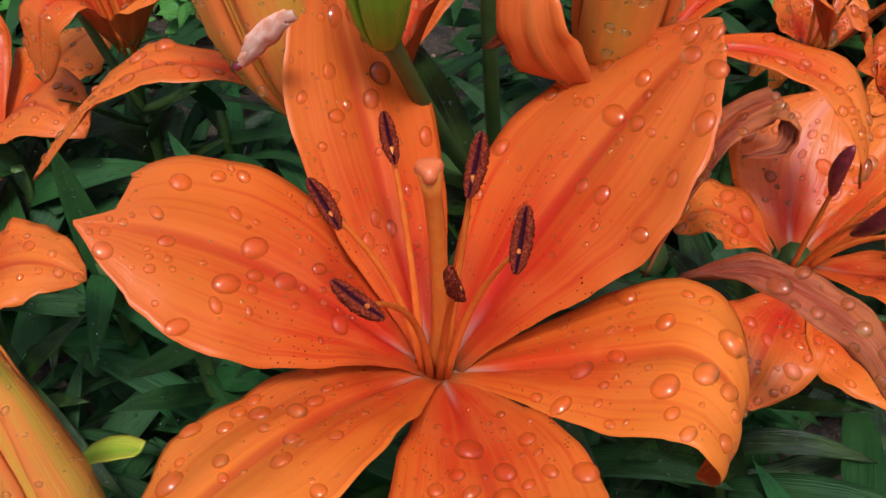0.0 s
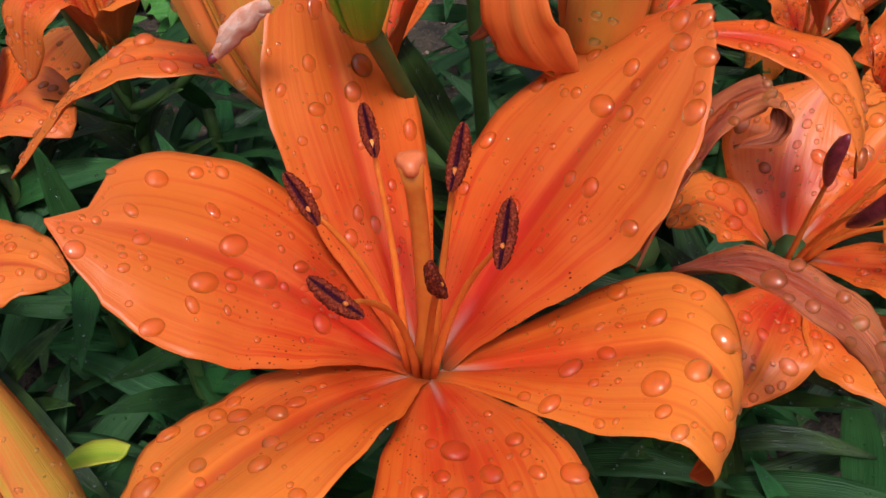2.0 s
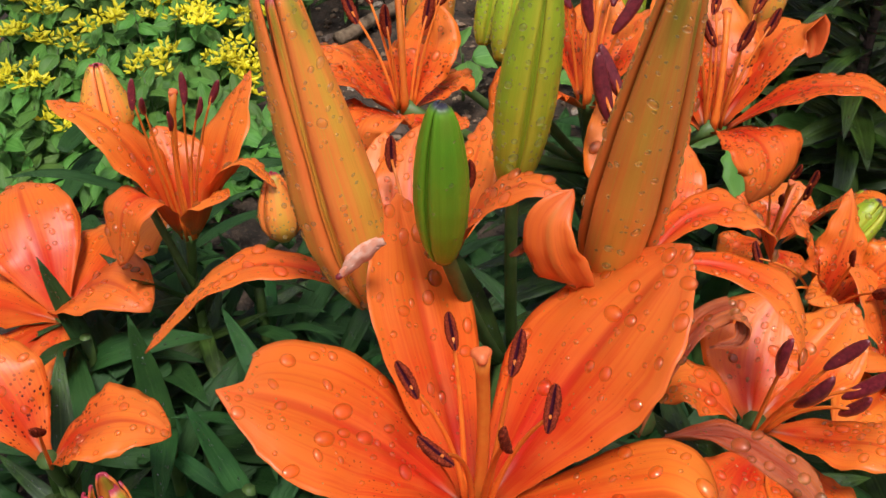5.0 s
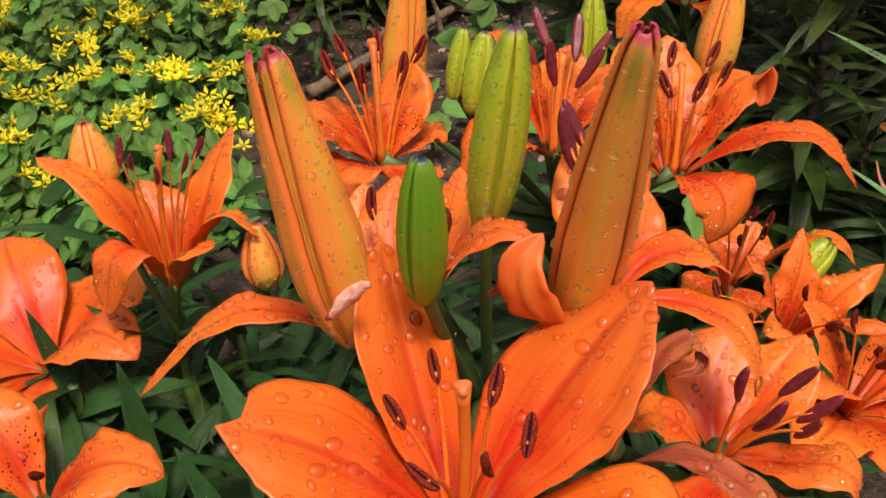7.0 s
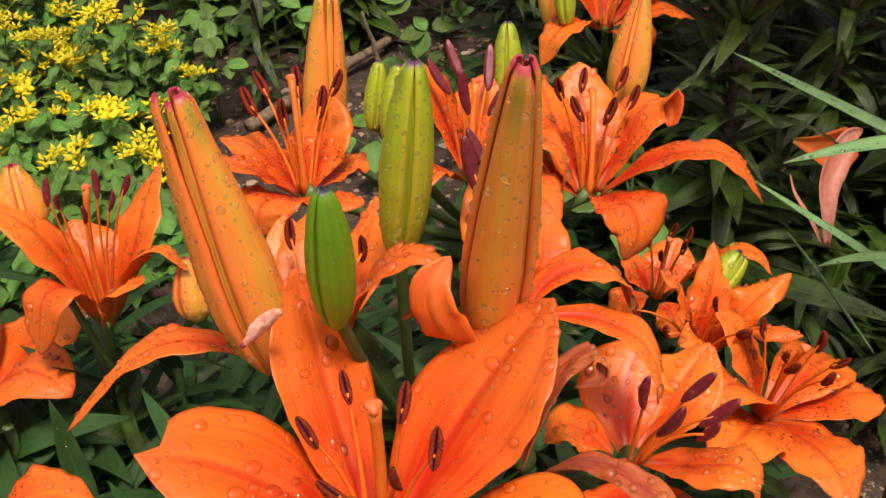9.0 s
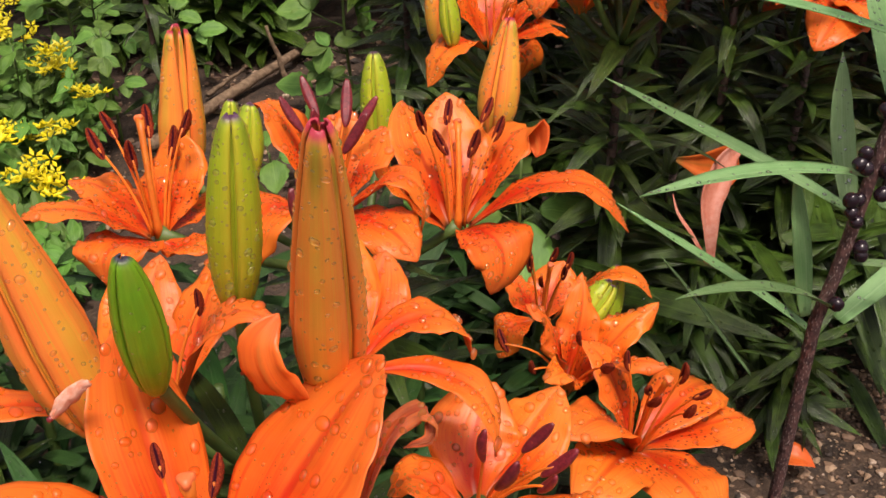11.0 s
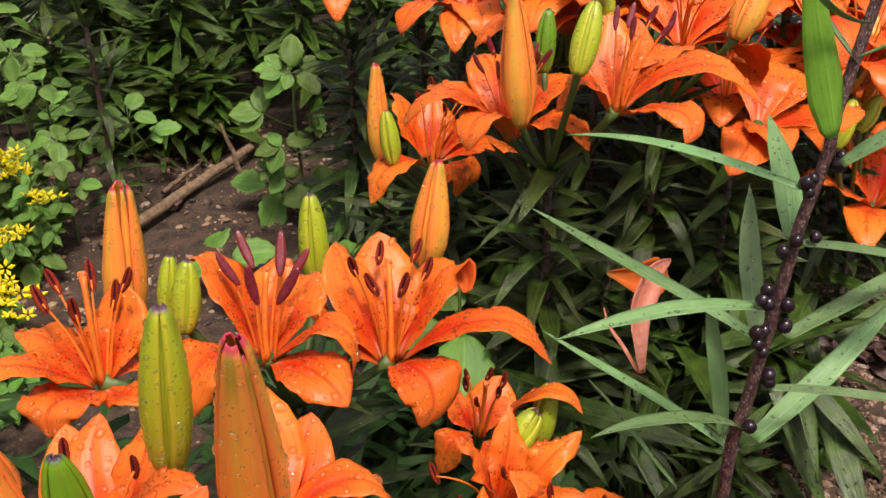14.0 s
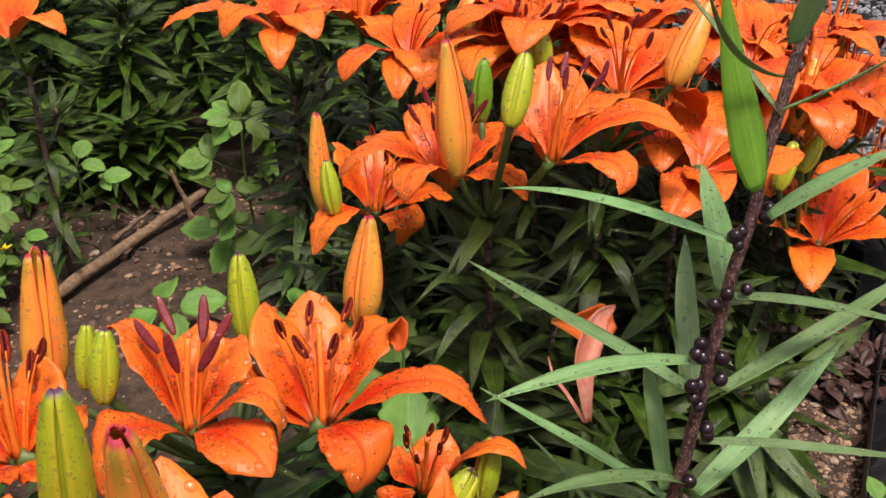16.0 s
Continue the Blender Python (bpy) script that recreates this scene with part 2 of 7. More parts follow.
def leaf_paint(name, low, high, rib, rough=0.38, thin=0.2, count=26, gloss=0.5):
    n = Nodes(name)
    tc, v, s, rnd = uv_of(n)
    side = n.math("MULTIPLY", n.math("ABSOLUTE", n.math("SUBTRACT", v, 0.5)), 2.0)
    veins = n.noise(n.scaled(tc.outputs["UV"], count, 1.0, 1), 1.0, 2.0)
    patch = n.noise(tc.outputs["Object"], 60, 4.0)
    body = n.mix(n.span(patch, 0.3, 0.7), low, high)
    body = n.mix(n.math("MULTIPLY", n.span(veins, 0.45, 0.7), 0.35), body, rib)
    body = n.mix(n.math("MULTIPLY", n.span(side, 0.09, 0.0), 0.6), body, rib)
    hue = n.add("HueSaturation")
    n.put(hue.inputs["Hue"], n.math("ADD", 0.485, n.math("MULTIPLY", rnd, 0.03)))
    n.put(hue.inputs["Value"], n.math("ADD", 0.7, n.math("MULTIPLY", rnd, 0.6)))
    n.link(body, hue.inputs["Color"])
    n.bump(n.math("ADD", veins, n.math("MULTIPLY", patch, 0.6)), 0.6, 0.0016)
    return n.done(hue.outputs["Color"], n.math("ADD", rough, n.math("MULTIPLY", patch, 0.15)), thin, hue.outputs["Color"], gloss)


LEAF_DARK = leaf_paint("lily_leaf", (0.0095, 0.024, 0.002), (0.054, 0.102, 0.0135), (0.09, 0.138, 0.028), 0.24, 0.1, gloss=0.55)
LEAF_BACK = leaf_paint("far_lily_leaf", (0.0165, 0.041, 0.003), (0.058, 0.115, 0.0102), (0.09, 0.152, 0.022), 0.36, 0.15, gloss=0.35)
LEAF_MID = leaf_paint("mid_green_leaf", (0.0214, 0.0734, 0.0153), (0.0367, 0.104, 0.0214), (0.0551, 0.1224, 0.0306), 0.42, gloss=0.35)
LEAF_LONG = leaf_paint("long_blade", (0.175, 0.36, 0.13), (0.26, 0.46, 0.19), (0.34, 0.54, 0.26), 0.24, 0.3, 18, 0.5)
LEAF_FRESH = leaf_paint("fresh_blade", (0.19, 0.36, 0.04), (0.26, 0.46, 0.06), (0.34, 0.54, 0.09), 0.35, 0.5, 15)
LEAF_WEED = leaf_paint("weed_leaf", (0.088, 0.205, 0.032), (0.155, 0.30, 0.053), (0.20, 0.365, 0.075), 0.5, 0.3, 9)
LEAF_BUSH = leaf_paint("bush_leaf", (0.0723, 0.187, 0.0204), (0.1275, 0.272, 0.0382), (0.1615, 0.3145, 0.0553), 0.5, 0.3, 8)
PETAL_YELLOW = simple("yellow_flower", (0.75, 0.62, 0.01), (0.85, 0.74, 0.03), 300, 0.5, 0.2, 0.0005, 0.2)
PETAL_PALE = simple("faded_petal", (0.70, 0.23, 0.15), (0.80, 0.37, 0.28), 260, 0.5, 0.5, 0.001, 0.15, second=(0.70, 0.17, 0.08))
PETAL_DRY = simple("dry_petal", (0.80, 0.28, 0.16), (0.86, 0.58, 0.48), 300, 0.45, 0.7, 0.001, 0.2, second=(0.66, 0.22, 0.12))
DRY_LEAF = simple("dead_leaf", (0.03, 0.015, 0.013), (0.10, 0.05, 0.04), 120, 0.5, 0.6, 0.002, second=(0.025, 0.014, 0.016))


def water_paint(name, clear_share, warm, tint):
    """A clear bead: part of the light passes straight, part is bent; a tinted share paints in the light a drop would
    focus below it; the skin mirrors the sky.
    """
    n = Nodes(name)
    bent, straight, gloss, soft = n.add("BsdfRefraction"), n.add("BsdfTransparent"), n.add("BsdfGlossy"), n.add("BsdfTranslucent")
    bent.inputs["Color"].default_value = (1.0, 0.98, 0.94, 1)
    bent.inputs["Roughness"].default_value, bent.inputs["IOR"].default_value = 0.0, 1.33
    gloss.inputs["Roughness"].default_value = 0.05
    # tint is focused light put into the colour; the water itself is clear
    soft.inputs["Color"].default_value = (*tint, 1)
    fr = n.add("Fresnel")
    fr.inputs["IOR"].default_value = 1.7
    inner, warmer, skin = n.add("MixShader"), n.add("MixShader"), n.add("MixShader")
    inner.inputs[0].default_value, warmer.inputs[0].default_value = clear_share, warm
    n.link(bent.outputs[0], inner.inputs[1])
    n.link(straight.outputs[0], inner.inputs[2])
    n.link(inner.outputs[0], warmer.inputs[1])
    n.link(soft.outputs[0], warmer.inputs[2])
    n.link(fr.outputs[0], skin.inputs[0])
    n.link(warmer.outputs[0], skin.inputs[1])
    n.link(gloss.outputs[0], skin.inputs[2])
    n.link(skin.outputs[0], n.out.inputs["Surface"])
    return n.m


WATER, WATER_CLEAR, WATER_THIN = water_paint("water_on_tepal", 0.25, 0.44, (1.0, 0.70, 0.2)), water_paint("water", 0.72, 0.4, (1.0, 0.9, 0.6)), water_paint("thin_water", 0.9, 0.12, (0.9, 1.0, 0.85))


def soil_paint():
    n = Nodes("soil")
    tc = n.add("TexCoord")
    big, mid, small = n.noise(tc.outputs["Object"], 5, 4), n.noise(tc.outputs["Object"], 45, 6), n.noise(tc.outputs["Object"], 260, 4)
    body = n.mix(n.span(mid, 0.3, 0.7), (0.018, 0.011, 0.007), (0.085, 0.050, 0.031))
    body = n.mix(n.math("MULTIPLY", n.span(small, 0.5, 0.75), 0.6), body, (0.17, 0.108, 0.068))
    body = n.mix(n.math("MULTIPLY", n.span(big, 0.45, 0.7), 0.6), body, (0.05, 0.032, 0.021))
    n.bump(n.math("ADD", mid, n.math("MULTIPLY", small, 0.6)), 1.0, 0.006)
    return n.done(body, 0.85)


def stone_paint():
    n = Nodes("pebble")
    tc = n.add("TexCoord")
    r = n.add("NewGeometry").outputs["Random Per Island"]
    body = n.ramp(r, [(0.0, (0.035, 0.026, 0.022)), (0.25, (0.10, 0.06, 0.042)), (0.5, (0.26, 0.155, 0.095)), (0.85, (0.38, 0.25, 0.155)), (1.0, (0.48, 0.37, 0.29))])
    g = n.noise(tc.outputs["Object"], 400, 4)
    body = n.mix(n.math("MULTIPLY", n.span(g, 0.4, 0.7), 0.45), body, (0.07, 0.055, 0.045))
    n.bump(g, 0.7, 0.001)
    return n.done(body, 0.75)


def gravel_paint():
    n = Nodes("grey_gravel")
    tc = n.add("TexCoord")
    r = n.add("NewGeometry").outputs["Random Per Island"]
    body = n.ramp(r, [(0.0, (0.05, 0.052, 0.06)), (0.5, (0.13, 0.135, 0.15)), (1.0, (0.27, 0.275, 0.3))])
    g = n.noise(tc.outputs["Object"], 400, 4)
    n.bump(g, 0.7, 0.001)
    return n.done(body, 0.6)


SOIL, STONE, GRAVEL = soil_paint(), stone_paint(), gravel_paint()

# ---- shared builders ----
def mesh_of(name, verts, faces, mats, uvs=None, face_mats=None, smooth=True):
    me = bpy.data.meshes.new(name)
    me.from_pydata([tuple(v) for v in verts], [], faces)
    for m in mats:
        me.materials.append(m)
    if face_mats is not None:
        me.polygons.foreach_set("material_index", face_mats)
    if uvs is not None:
        layer = me.uv_layers.new(name="UVMap")
        idx = np.empty(len(me.loops), dtype=np.int32)
        me.loops.foreach_get("vertex_index", idx)
        layer.data.foreach_set("uv", np.asarray(uvs, dtype=np.float32)[idx].ravel())
    if smooth:
        me.polygons.foreach_set("use_smooth", [True] * len(me.polygons))
    me.update()
    return me


def part(name, me, parent, label=""):
    ob = new(name, me)
    ob.parent = parent
    return tagged(ob, label)


def thing(name, where, label, category, group=""):
    ob = new(name)
    ob.location = where
    ob.empty_display_size = 0.02
    return tagged(ob, label, category, group)


def shell(name, grid, uvs, thick, mats):
    """A closed thin body: grid of points (rows along it, columns across) and the same grid moved back along its normals."""
    g = np.asarray(grid, dtype=float)
    nu, nv = g.shape[:2]
    du, dv = np.gradient(g, axis=0), np.gradient(g, axis=1)
    nrm = np.cross(du, dv)
    nrm /= np.linalg.norm(nrm, axis=2, keepdims=True) + 1e-12
    edge = np.minimum(1, np.minimum(np.arange(nv), np.arange(nv)[::-1]) * 0.9 + 0.12)[None, :, None]
    back = g - nrm * thick * edge
    verts = np.concatenate([g.reshape(-1, 3), back.reshape(-1, 3)])
    uv = np.concatenate([np.asarray(uvs).reshape(-1, 2)] * 2)
    n, faces, fm = nu * nv, [], []
    for i in range(nu - 1):
        for j in range(nv - 1):
            a, b, c, d = i * nv + j, i * nv + j + 1, (i + 1) * nv + j + 1, (i + 1) * nv + j
            faces.append((a, d, c, b))
            fm.append(0)
            faces.append((n + a, n + b, n + c, n + d))
            fm.append(len(mats) - 1)
    rim = [j for j in range(nv)] + [i * nv + nv - 1 for i in range(1, nu)] + [(nu - 1) * nv + j for j in range(nv - 2, -1, -1)] + [i * nv for i in range(nu - 2, 0, -1)]
    for a, b in zip(rim, rim[1:] + rim[:1]):
        faces.append((a, b, n + b, n + a))
        fm.append(len(mats) - 1)
    return mesh_of(name, verts, faces, mats, uv, fm), nrm


def tube(name, pts, radii, mat, sides=8, flat=1.0):
    """A round rod along pts, closed at both ends."""
    pts = [Vector(p) for p in pts]
    verts, faces, uvs = [], [], []
    side = Vector((0.31, 0.2, 0.93)).cross(pts[-1] - pts[0]).normalized()
    for i, p in enumerate(pts):
        d = (pts[min(i + 1, len(pts) - 1)] - pts[max(i - 1, 0)]).normalized()
        side = (side - d * side.dot(d)).normalized()
        up = d.cross(side)
        for k in range(sides):
            a = 2 * math.pi * k / sides
            verts.append(p + float(radii[i]) * (side * math.cos(a) + up * math.sin(a) * flat))
            uvs.append((k / sides, i / (len(pts) - 1)))
    for i in range(len(pts) - 1):
        for k in range(sides):
            m = (k + 1) % sides
            faces.append((i * sides + k, i * sides + m, (i + 1) * sides + m, (i + 1) * sides + k))
    faces.append(tuple(range(sides))[::-1])
    faces.append(tuple(range((len(pts) - 1) * sides, len(pts) * sides)))
    return mesh_of(name, verts, faces, [mat], uvs)


def bend(a, b, c, n):
    """n points on the curve from a to c, drawn towards b."""
    a, b, c = Vector(a), Vector(b), Vector(c)
    return [a * (1 - t) ** 2 + b * (2 * t * (1 - t)) + c * t * t for t in (k / (n - 1) for k in range(n))]


def drops_mesh(name, spots, rings=3, sides=9, mat=None):
    """Water beads: (place, normal, radius) each, domed and slightly uneven."""
    verts, faces = [], []
    for p, nrm, r in spots:
        nrm = Vector(nrm).normalized()
        u = nrm.orthogonal().normalized()
        w = nrm.cross(u)
        sx, h = random.uniform(0.82, 1.22), random.uniform(0.52, 0.68)
        base = len(verts)
        for i in range(rings + 1):
            e = (math.pi / 2) * i / (rings + 0.35)
            if i == 0:
                rr, z = r * 0.97, -0.12 * r
            else:
                rr, z = r * math.cos(e), r * h * math.sin(e)
            for k in range(sides):
                a = 2 * math.pi * k / sides
                verts.append(Vector(p) + u * (rr * sx * math.cos(a)) + w * (rr / sx * math.sin(a)) + nrm * z)
        verts.append(Vector(p) + nrm * (r * h))
        for i in range(rings):
            for k in range(sides):
                m = (k + 1) % sides
                faces.append((base + i * sides + k, base + i * sides + m, base + (i + 1) * sides + m, base + (i + 1) * sides + k))
        top = base + (rings + 1) * sides
        for k in range(sides):
            faces.append((base + rings * sides + k, base + rings * sides + (k + 1) % sides, top))
        faces.append(tuple(base + k for k in range(sides))[::-1])
    return mesh_of(name, verts, faces, [mat or WATER])


def skyward(nrm):
    """The same normals, all turned to the upper face."""
    return np.where(nrm[..., 2:] < 0, -nrm, nrm)


def bead(parent, spots, rings=3, sides=9, mat=None):
    if not spots:
        return
    ob = part("rainwater", drops_mesh("rainwater", spots, rings, sides, mat), parent, "clear rain drops clinging to the surface")
    ob["kind"] = "stuff"
    ob.visible_shadow = False


WIDTH_AT = np.array([0, 0.08, 0.2, 0.35, 0.5, 0.62, 0.75, 0.86, 0.94, 0.985, 1.0])
WIDTH = np.array([0.17, 0.25, 0.46, 0.76, 0.95, 1.0, 0.92, 0.69, 0.40, 0.15, 0.02])
SLIM = np.array([0.17, 0.27, 0.52, 0.85, 1.0, 0.97, 0.81, 0.57, 0.33, 0.13, 0.02])


FINE = 160
GROUND = -0.07


def turned_spine(axis, az, open_, arch, length, drift, curl, fold):
    """A midrib that leaves the axis at open_ degrees and arches on by arch degrees: points, directions and sideways directions along it."""
    a = np.array(axis, dtype=float)
    a /= np.linalg.norm(a)
    u = np.array([1.0, 0, 0]) - a * a[0]
    u /= np.linalg.norm(u)
    v = np.cross(a, u)
    s = (np.arange(FINE) + 0.5) / FINE
    th = np.radians(open_ + arch * s ** 1.5 + curl * np.clip((s - fold) / (1 - fold), 0, 1) ** 1.2)
    ph = np.radians(az + drift * s ** 2)
    r = np.cos(ph)[:, None] * u + np.sin(ph)[:, None] * v
    tang = np.sin(th)[:, None] * r + np.cos(th)[:, None] * a
    line = np.vstack([np.zeros(3), np.cumsum(tang * length / FINE, axis=0)])
    r0 = np.cos(np.radians(az)) * u + np.sin(np.radians(az)) * v
    return line + r0 * 0.0025, tang, np.cross(a, r)


def smooth_line(points, n):
    """n + 1 points at even steps on a smooth curve through the given ones."""
    p = np.asarray(points, dtype=float)
    p = np.vstack([2 * p[0] - p[1], p, 2 * p[-1] - p[-2]])
    t = np.linspace(0, 1, 24, endpoint=False)[:, None]
    out = []
    for a, b, c, d in zip(p, p[1:], p[2:], p[3:]):
        out.append(0.5 * (2 * b + (c - a) * t + (2 * a - 5 * b + 4 * c - d) * t ** 2 + (3 * b - a - 3 * c + d) * t ** 3))
    q = np.vstack(out + [p[-2:-1]])
    far = np.r_[0, np.cumsum(np.linalg.norm(np.diff(q, axis=0), axis=1))]
    at = np.linspace(0, far[-1], n + 1)
    return np.stack([np.interp(at, far, q[:, k]) for k in range(3)], axis=1)


def drawn_spine(axis, points):
    """A midrib through a few points seen from the throat; it bends in the plane that holds the axis."""
    a = np.array(axis, dtype=float)
    a /= np.linalg.norm(a)
    line = smooth_line(points, FINE)
    tang = np.diff(line, axis=0)
    tang /= np.linalg.norm(tang, axis=1, keepdims=True)
    mid = line[FINE // 2] + line[-1] + line[3 * FINE // 4] - 3 * line[0]
    r = mid - a * mid.dot(a)
    r /= np.linalg.norm(r)
    return line, tang, np.tile(np.cross(a, r), (FINE, 1))


# a tepal that is torn square on one flank and ends in a beak on the other
TORN_AT = np.array([0, 0.08, 0.2, 0.35, 0.5, 0.62, 0.75, 0.83, 0.87, 0.90, 0.94, 1.0])
TORN = np.array([0.17, 0.25, 0.46, 0.76, 0.95, 1.0, 0.95, 0.82, 0.62, 0.20, 0.10, 0.02])


def tepal_grid(spine, width, nu, nv, seed, cup=0.16, roll=0.0, ruffle=0.11, slim=False, torn=False, sweep=None, fold=0.68):
    """The surface of one tepal along its midrib, in its flower's frame."""
    rng = random.Random(seed)
    line, tang, sides = spine
    at = np.linspace(0, 1, nu)
    grid, uvs = np.zeros((nu, nv, 3)), np.zeros((nu, nv, 2))
    vs = np.linspace(-1, 1, nv)
    p1, p2, f1 = rng.uniform(0, 6.28), rng.uniform(0, 6.28), rng.uniform(1.6, 2.6)
    lean = rng.uniform(-0.1, 0.1)
    for i, t in enumerate(at):
        k = min(int(t * FINE), FINE - 1)
        T, c = tang[k], line[min(int(round(t * FINE)), FINE)]
        side = sides[k] - T * sides[k].dot(T)
        side /= np.linalg.norm(side)
        N = np.cross(T, side)
        q = math.radians(roll) * min(1.0, 2.2 * t)
        side, N = side * math.cos(q) + N * math.sin(q), N * math.cos(q) - side * math.sin(q)
        w = 0.5 * width * np.full(nv, np.interp(t, WIDTH_AT, SLIM if slim else WIDTH))
        if torn:
            w[vs < 0] = 0.5 * width * np.interp(t, TORN_AT, TORN)
        lift = cup * (1.5 - 3.0 * min(t, 0.92))
        e = np.abs(vs)
        h = w * (lift * e ** 2 + lean * vs * t) - 0.0016 * np.exp(-(vs / 0.11) ** 2) * min(1, 6 * t) * (1 - t ** 4)
        h = h + w * ruffle * e ** 2.5 * (np.sin(6.28 * f1 * t + p1 + (vs > 0) * p2) + 0.5 * np.sin(6.28 * 2.7 * f1 * t + p2)) * min(1, 3 * t)
        h = h + w * 0.02 * np.sin(vs * 9 + p1) * np.sin(5 * t + p2)
        x = w * vs * (1 - 0.15 * abs(lift) * e)
        grid[i] = c + x[:, None] * side + h[:, None] * N
        if sweep is not None:
            grid[i] += np.array(sweep) * max(0.0, (t - fold) / (1 - fold)) ** 1.3
        uvs[i, :, 0], uvs[i, :, 1] = vs / 2 + 0.5, t
    return grid, uvs


def scatter_drops(grid, nrm, count, low, high, rng, start=0.3, flip=1.0, lean=1.7, others=()):
    spots, nu, nv = list(others), *grid.shape[:2]
    for _ in range(count):
        i, j = min(nu - 3, int((start + (0.97 - start) * rng.random()) * nu)), rng.randrange(1, nv - 2)
        fi, fj = rng.random(), rng.random()
        p = (grid[i, j] * (1 - fi) + grid[i + 1, j] * fi) * (1 - fj) + (grid[i, j + 1] * (1 - fi) + grid[i + 1, j + 1] * fi) * fj
        r = low * (high / low) ** (rng.random() ** lean)
        if (flip < 0 or nrm[i, j][2] > 0.0) and all(np.linalg.norm(p - q) > 1.1 * (r + o) for q, _, o in spots):
            spots.append((p, nrm[i, j] * flip, r))
    return spots


ANTHER_MESH = {}


def anther_mesh(open_):
    """One unit long; the split faces +y."""
    if open_ not in ANTHER_MESH:
        rng = np.random.RandomState(3 if open_ else 4)
        rows, sides, verts, faces, uvs = 36 if open_ else 18, 28 if open_ else 16, [], [], []
        for i in range(rows):
            t = i / (rows - 1)
            w = max(0.02, math.sin(math.pi * min(max(t, 0.012), 0.988)) ** 0.42)
            for k in range(sides):
                a = 2 * math.pi * k / sides
                dent = math.exp(-((a - math.pi / 2) / (0.5 if open_ else 0.3)) ** 2) + 0.25 * math.exp(-((a - 1.5 * math.pi) / 0.3) ** 2)
                rad = w * (1 - (0.95 if open_ else 0.35) * dent)
                if open_:
                    rad *= 1 + rng.uniform(-0.16, 0.16) * (1 - min(1, dent))
                else:
                    rad *= 1 + rng.uniform(-0.02, 0.02)
                wide = 0.155 if open_ else 0.125
                verts.append((wide * math.cos(a) * rad, wide * 0.85 * math.sin(a) * rad - (0.06 if open_ else 0.05) * math.sin(math.pi * t), t - 0.42))
                uvs.append((k / sides, t))
        for i in range(rows - 1):
            for k in range(sides):
                m = (k + 1) % sides
                faces.append((i * sides + k, i * sides + m, (i + 1) * sides + m, (i + 1) * sides + k))
        faces += [tuple(range(sides))[::-1], tuple(range((rows - 1) * sides, rows * sides))]
        ANTHER_MESH[open_] = mesh_of("anther", verts, faces, [ANTHER if open_ else ANTHER_DARK], uvs)
    return ANTHER_MESH[open_]


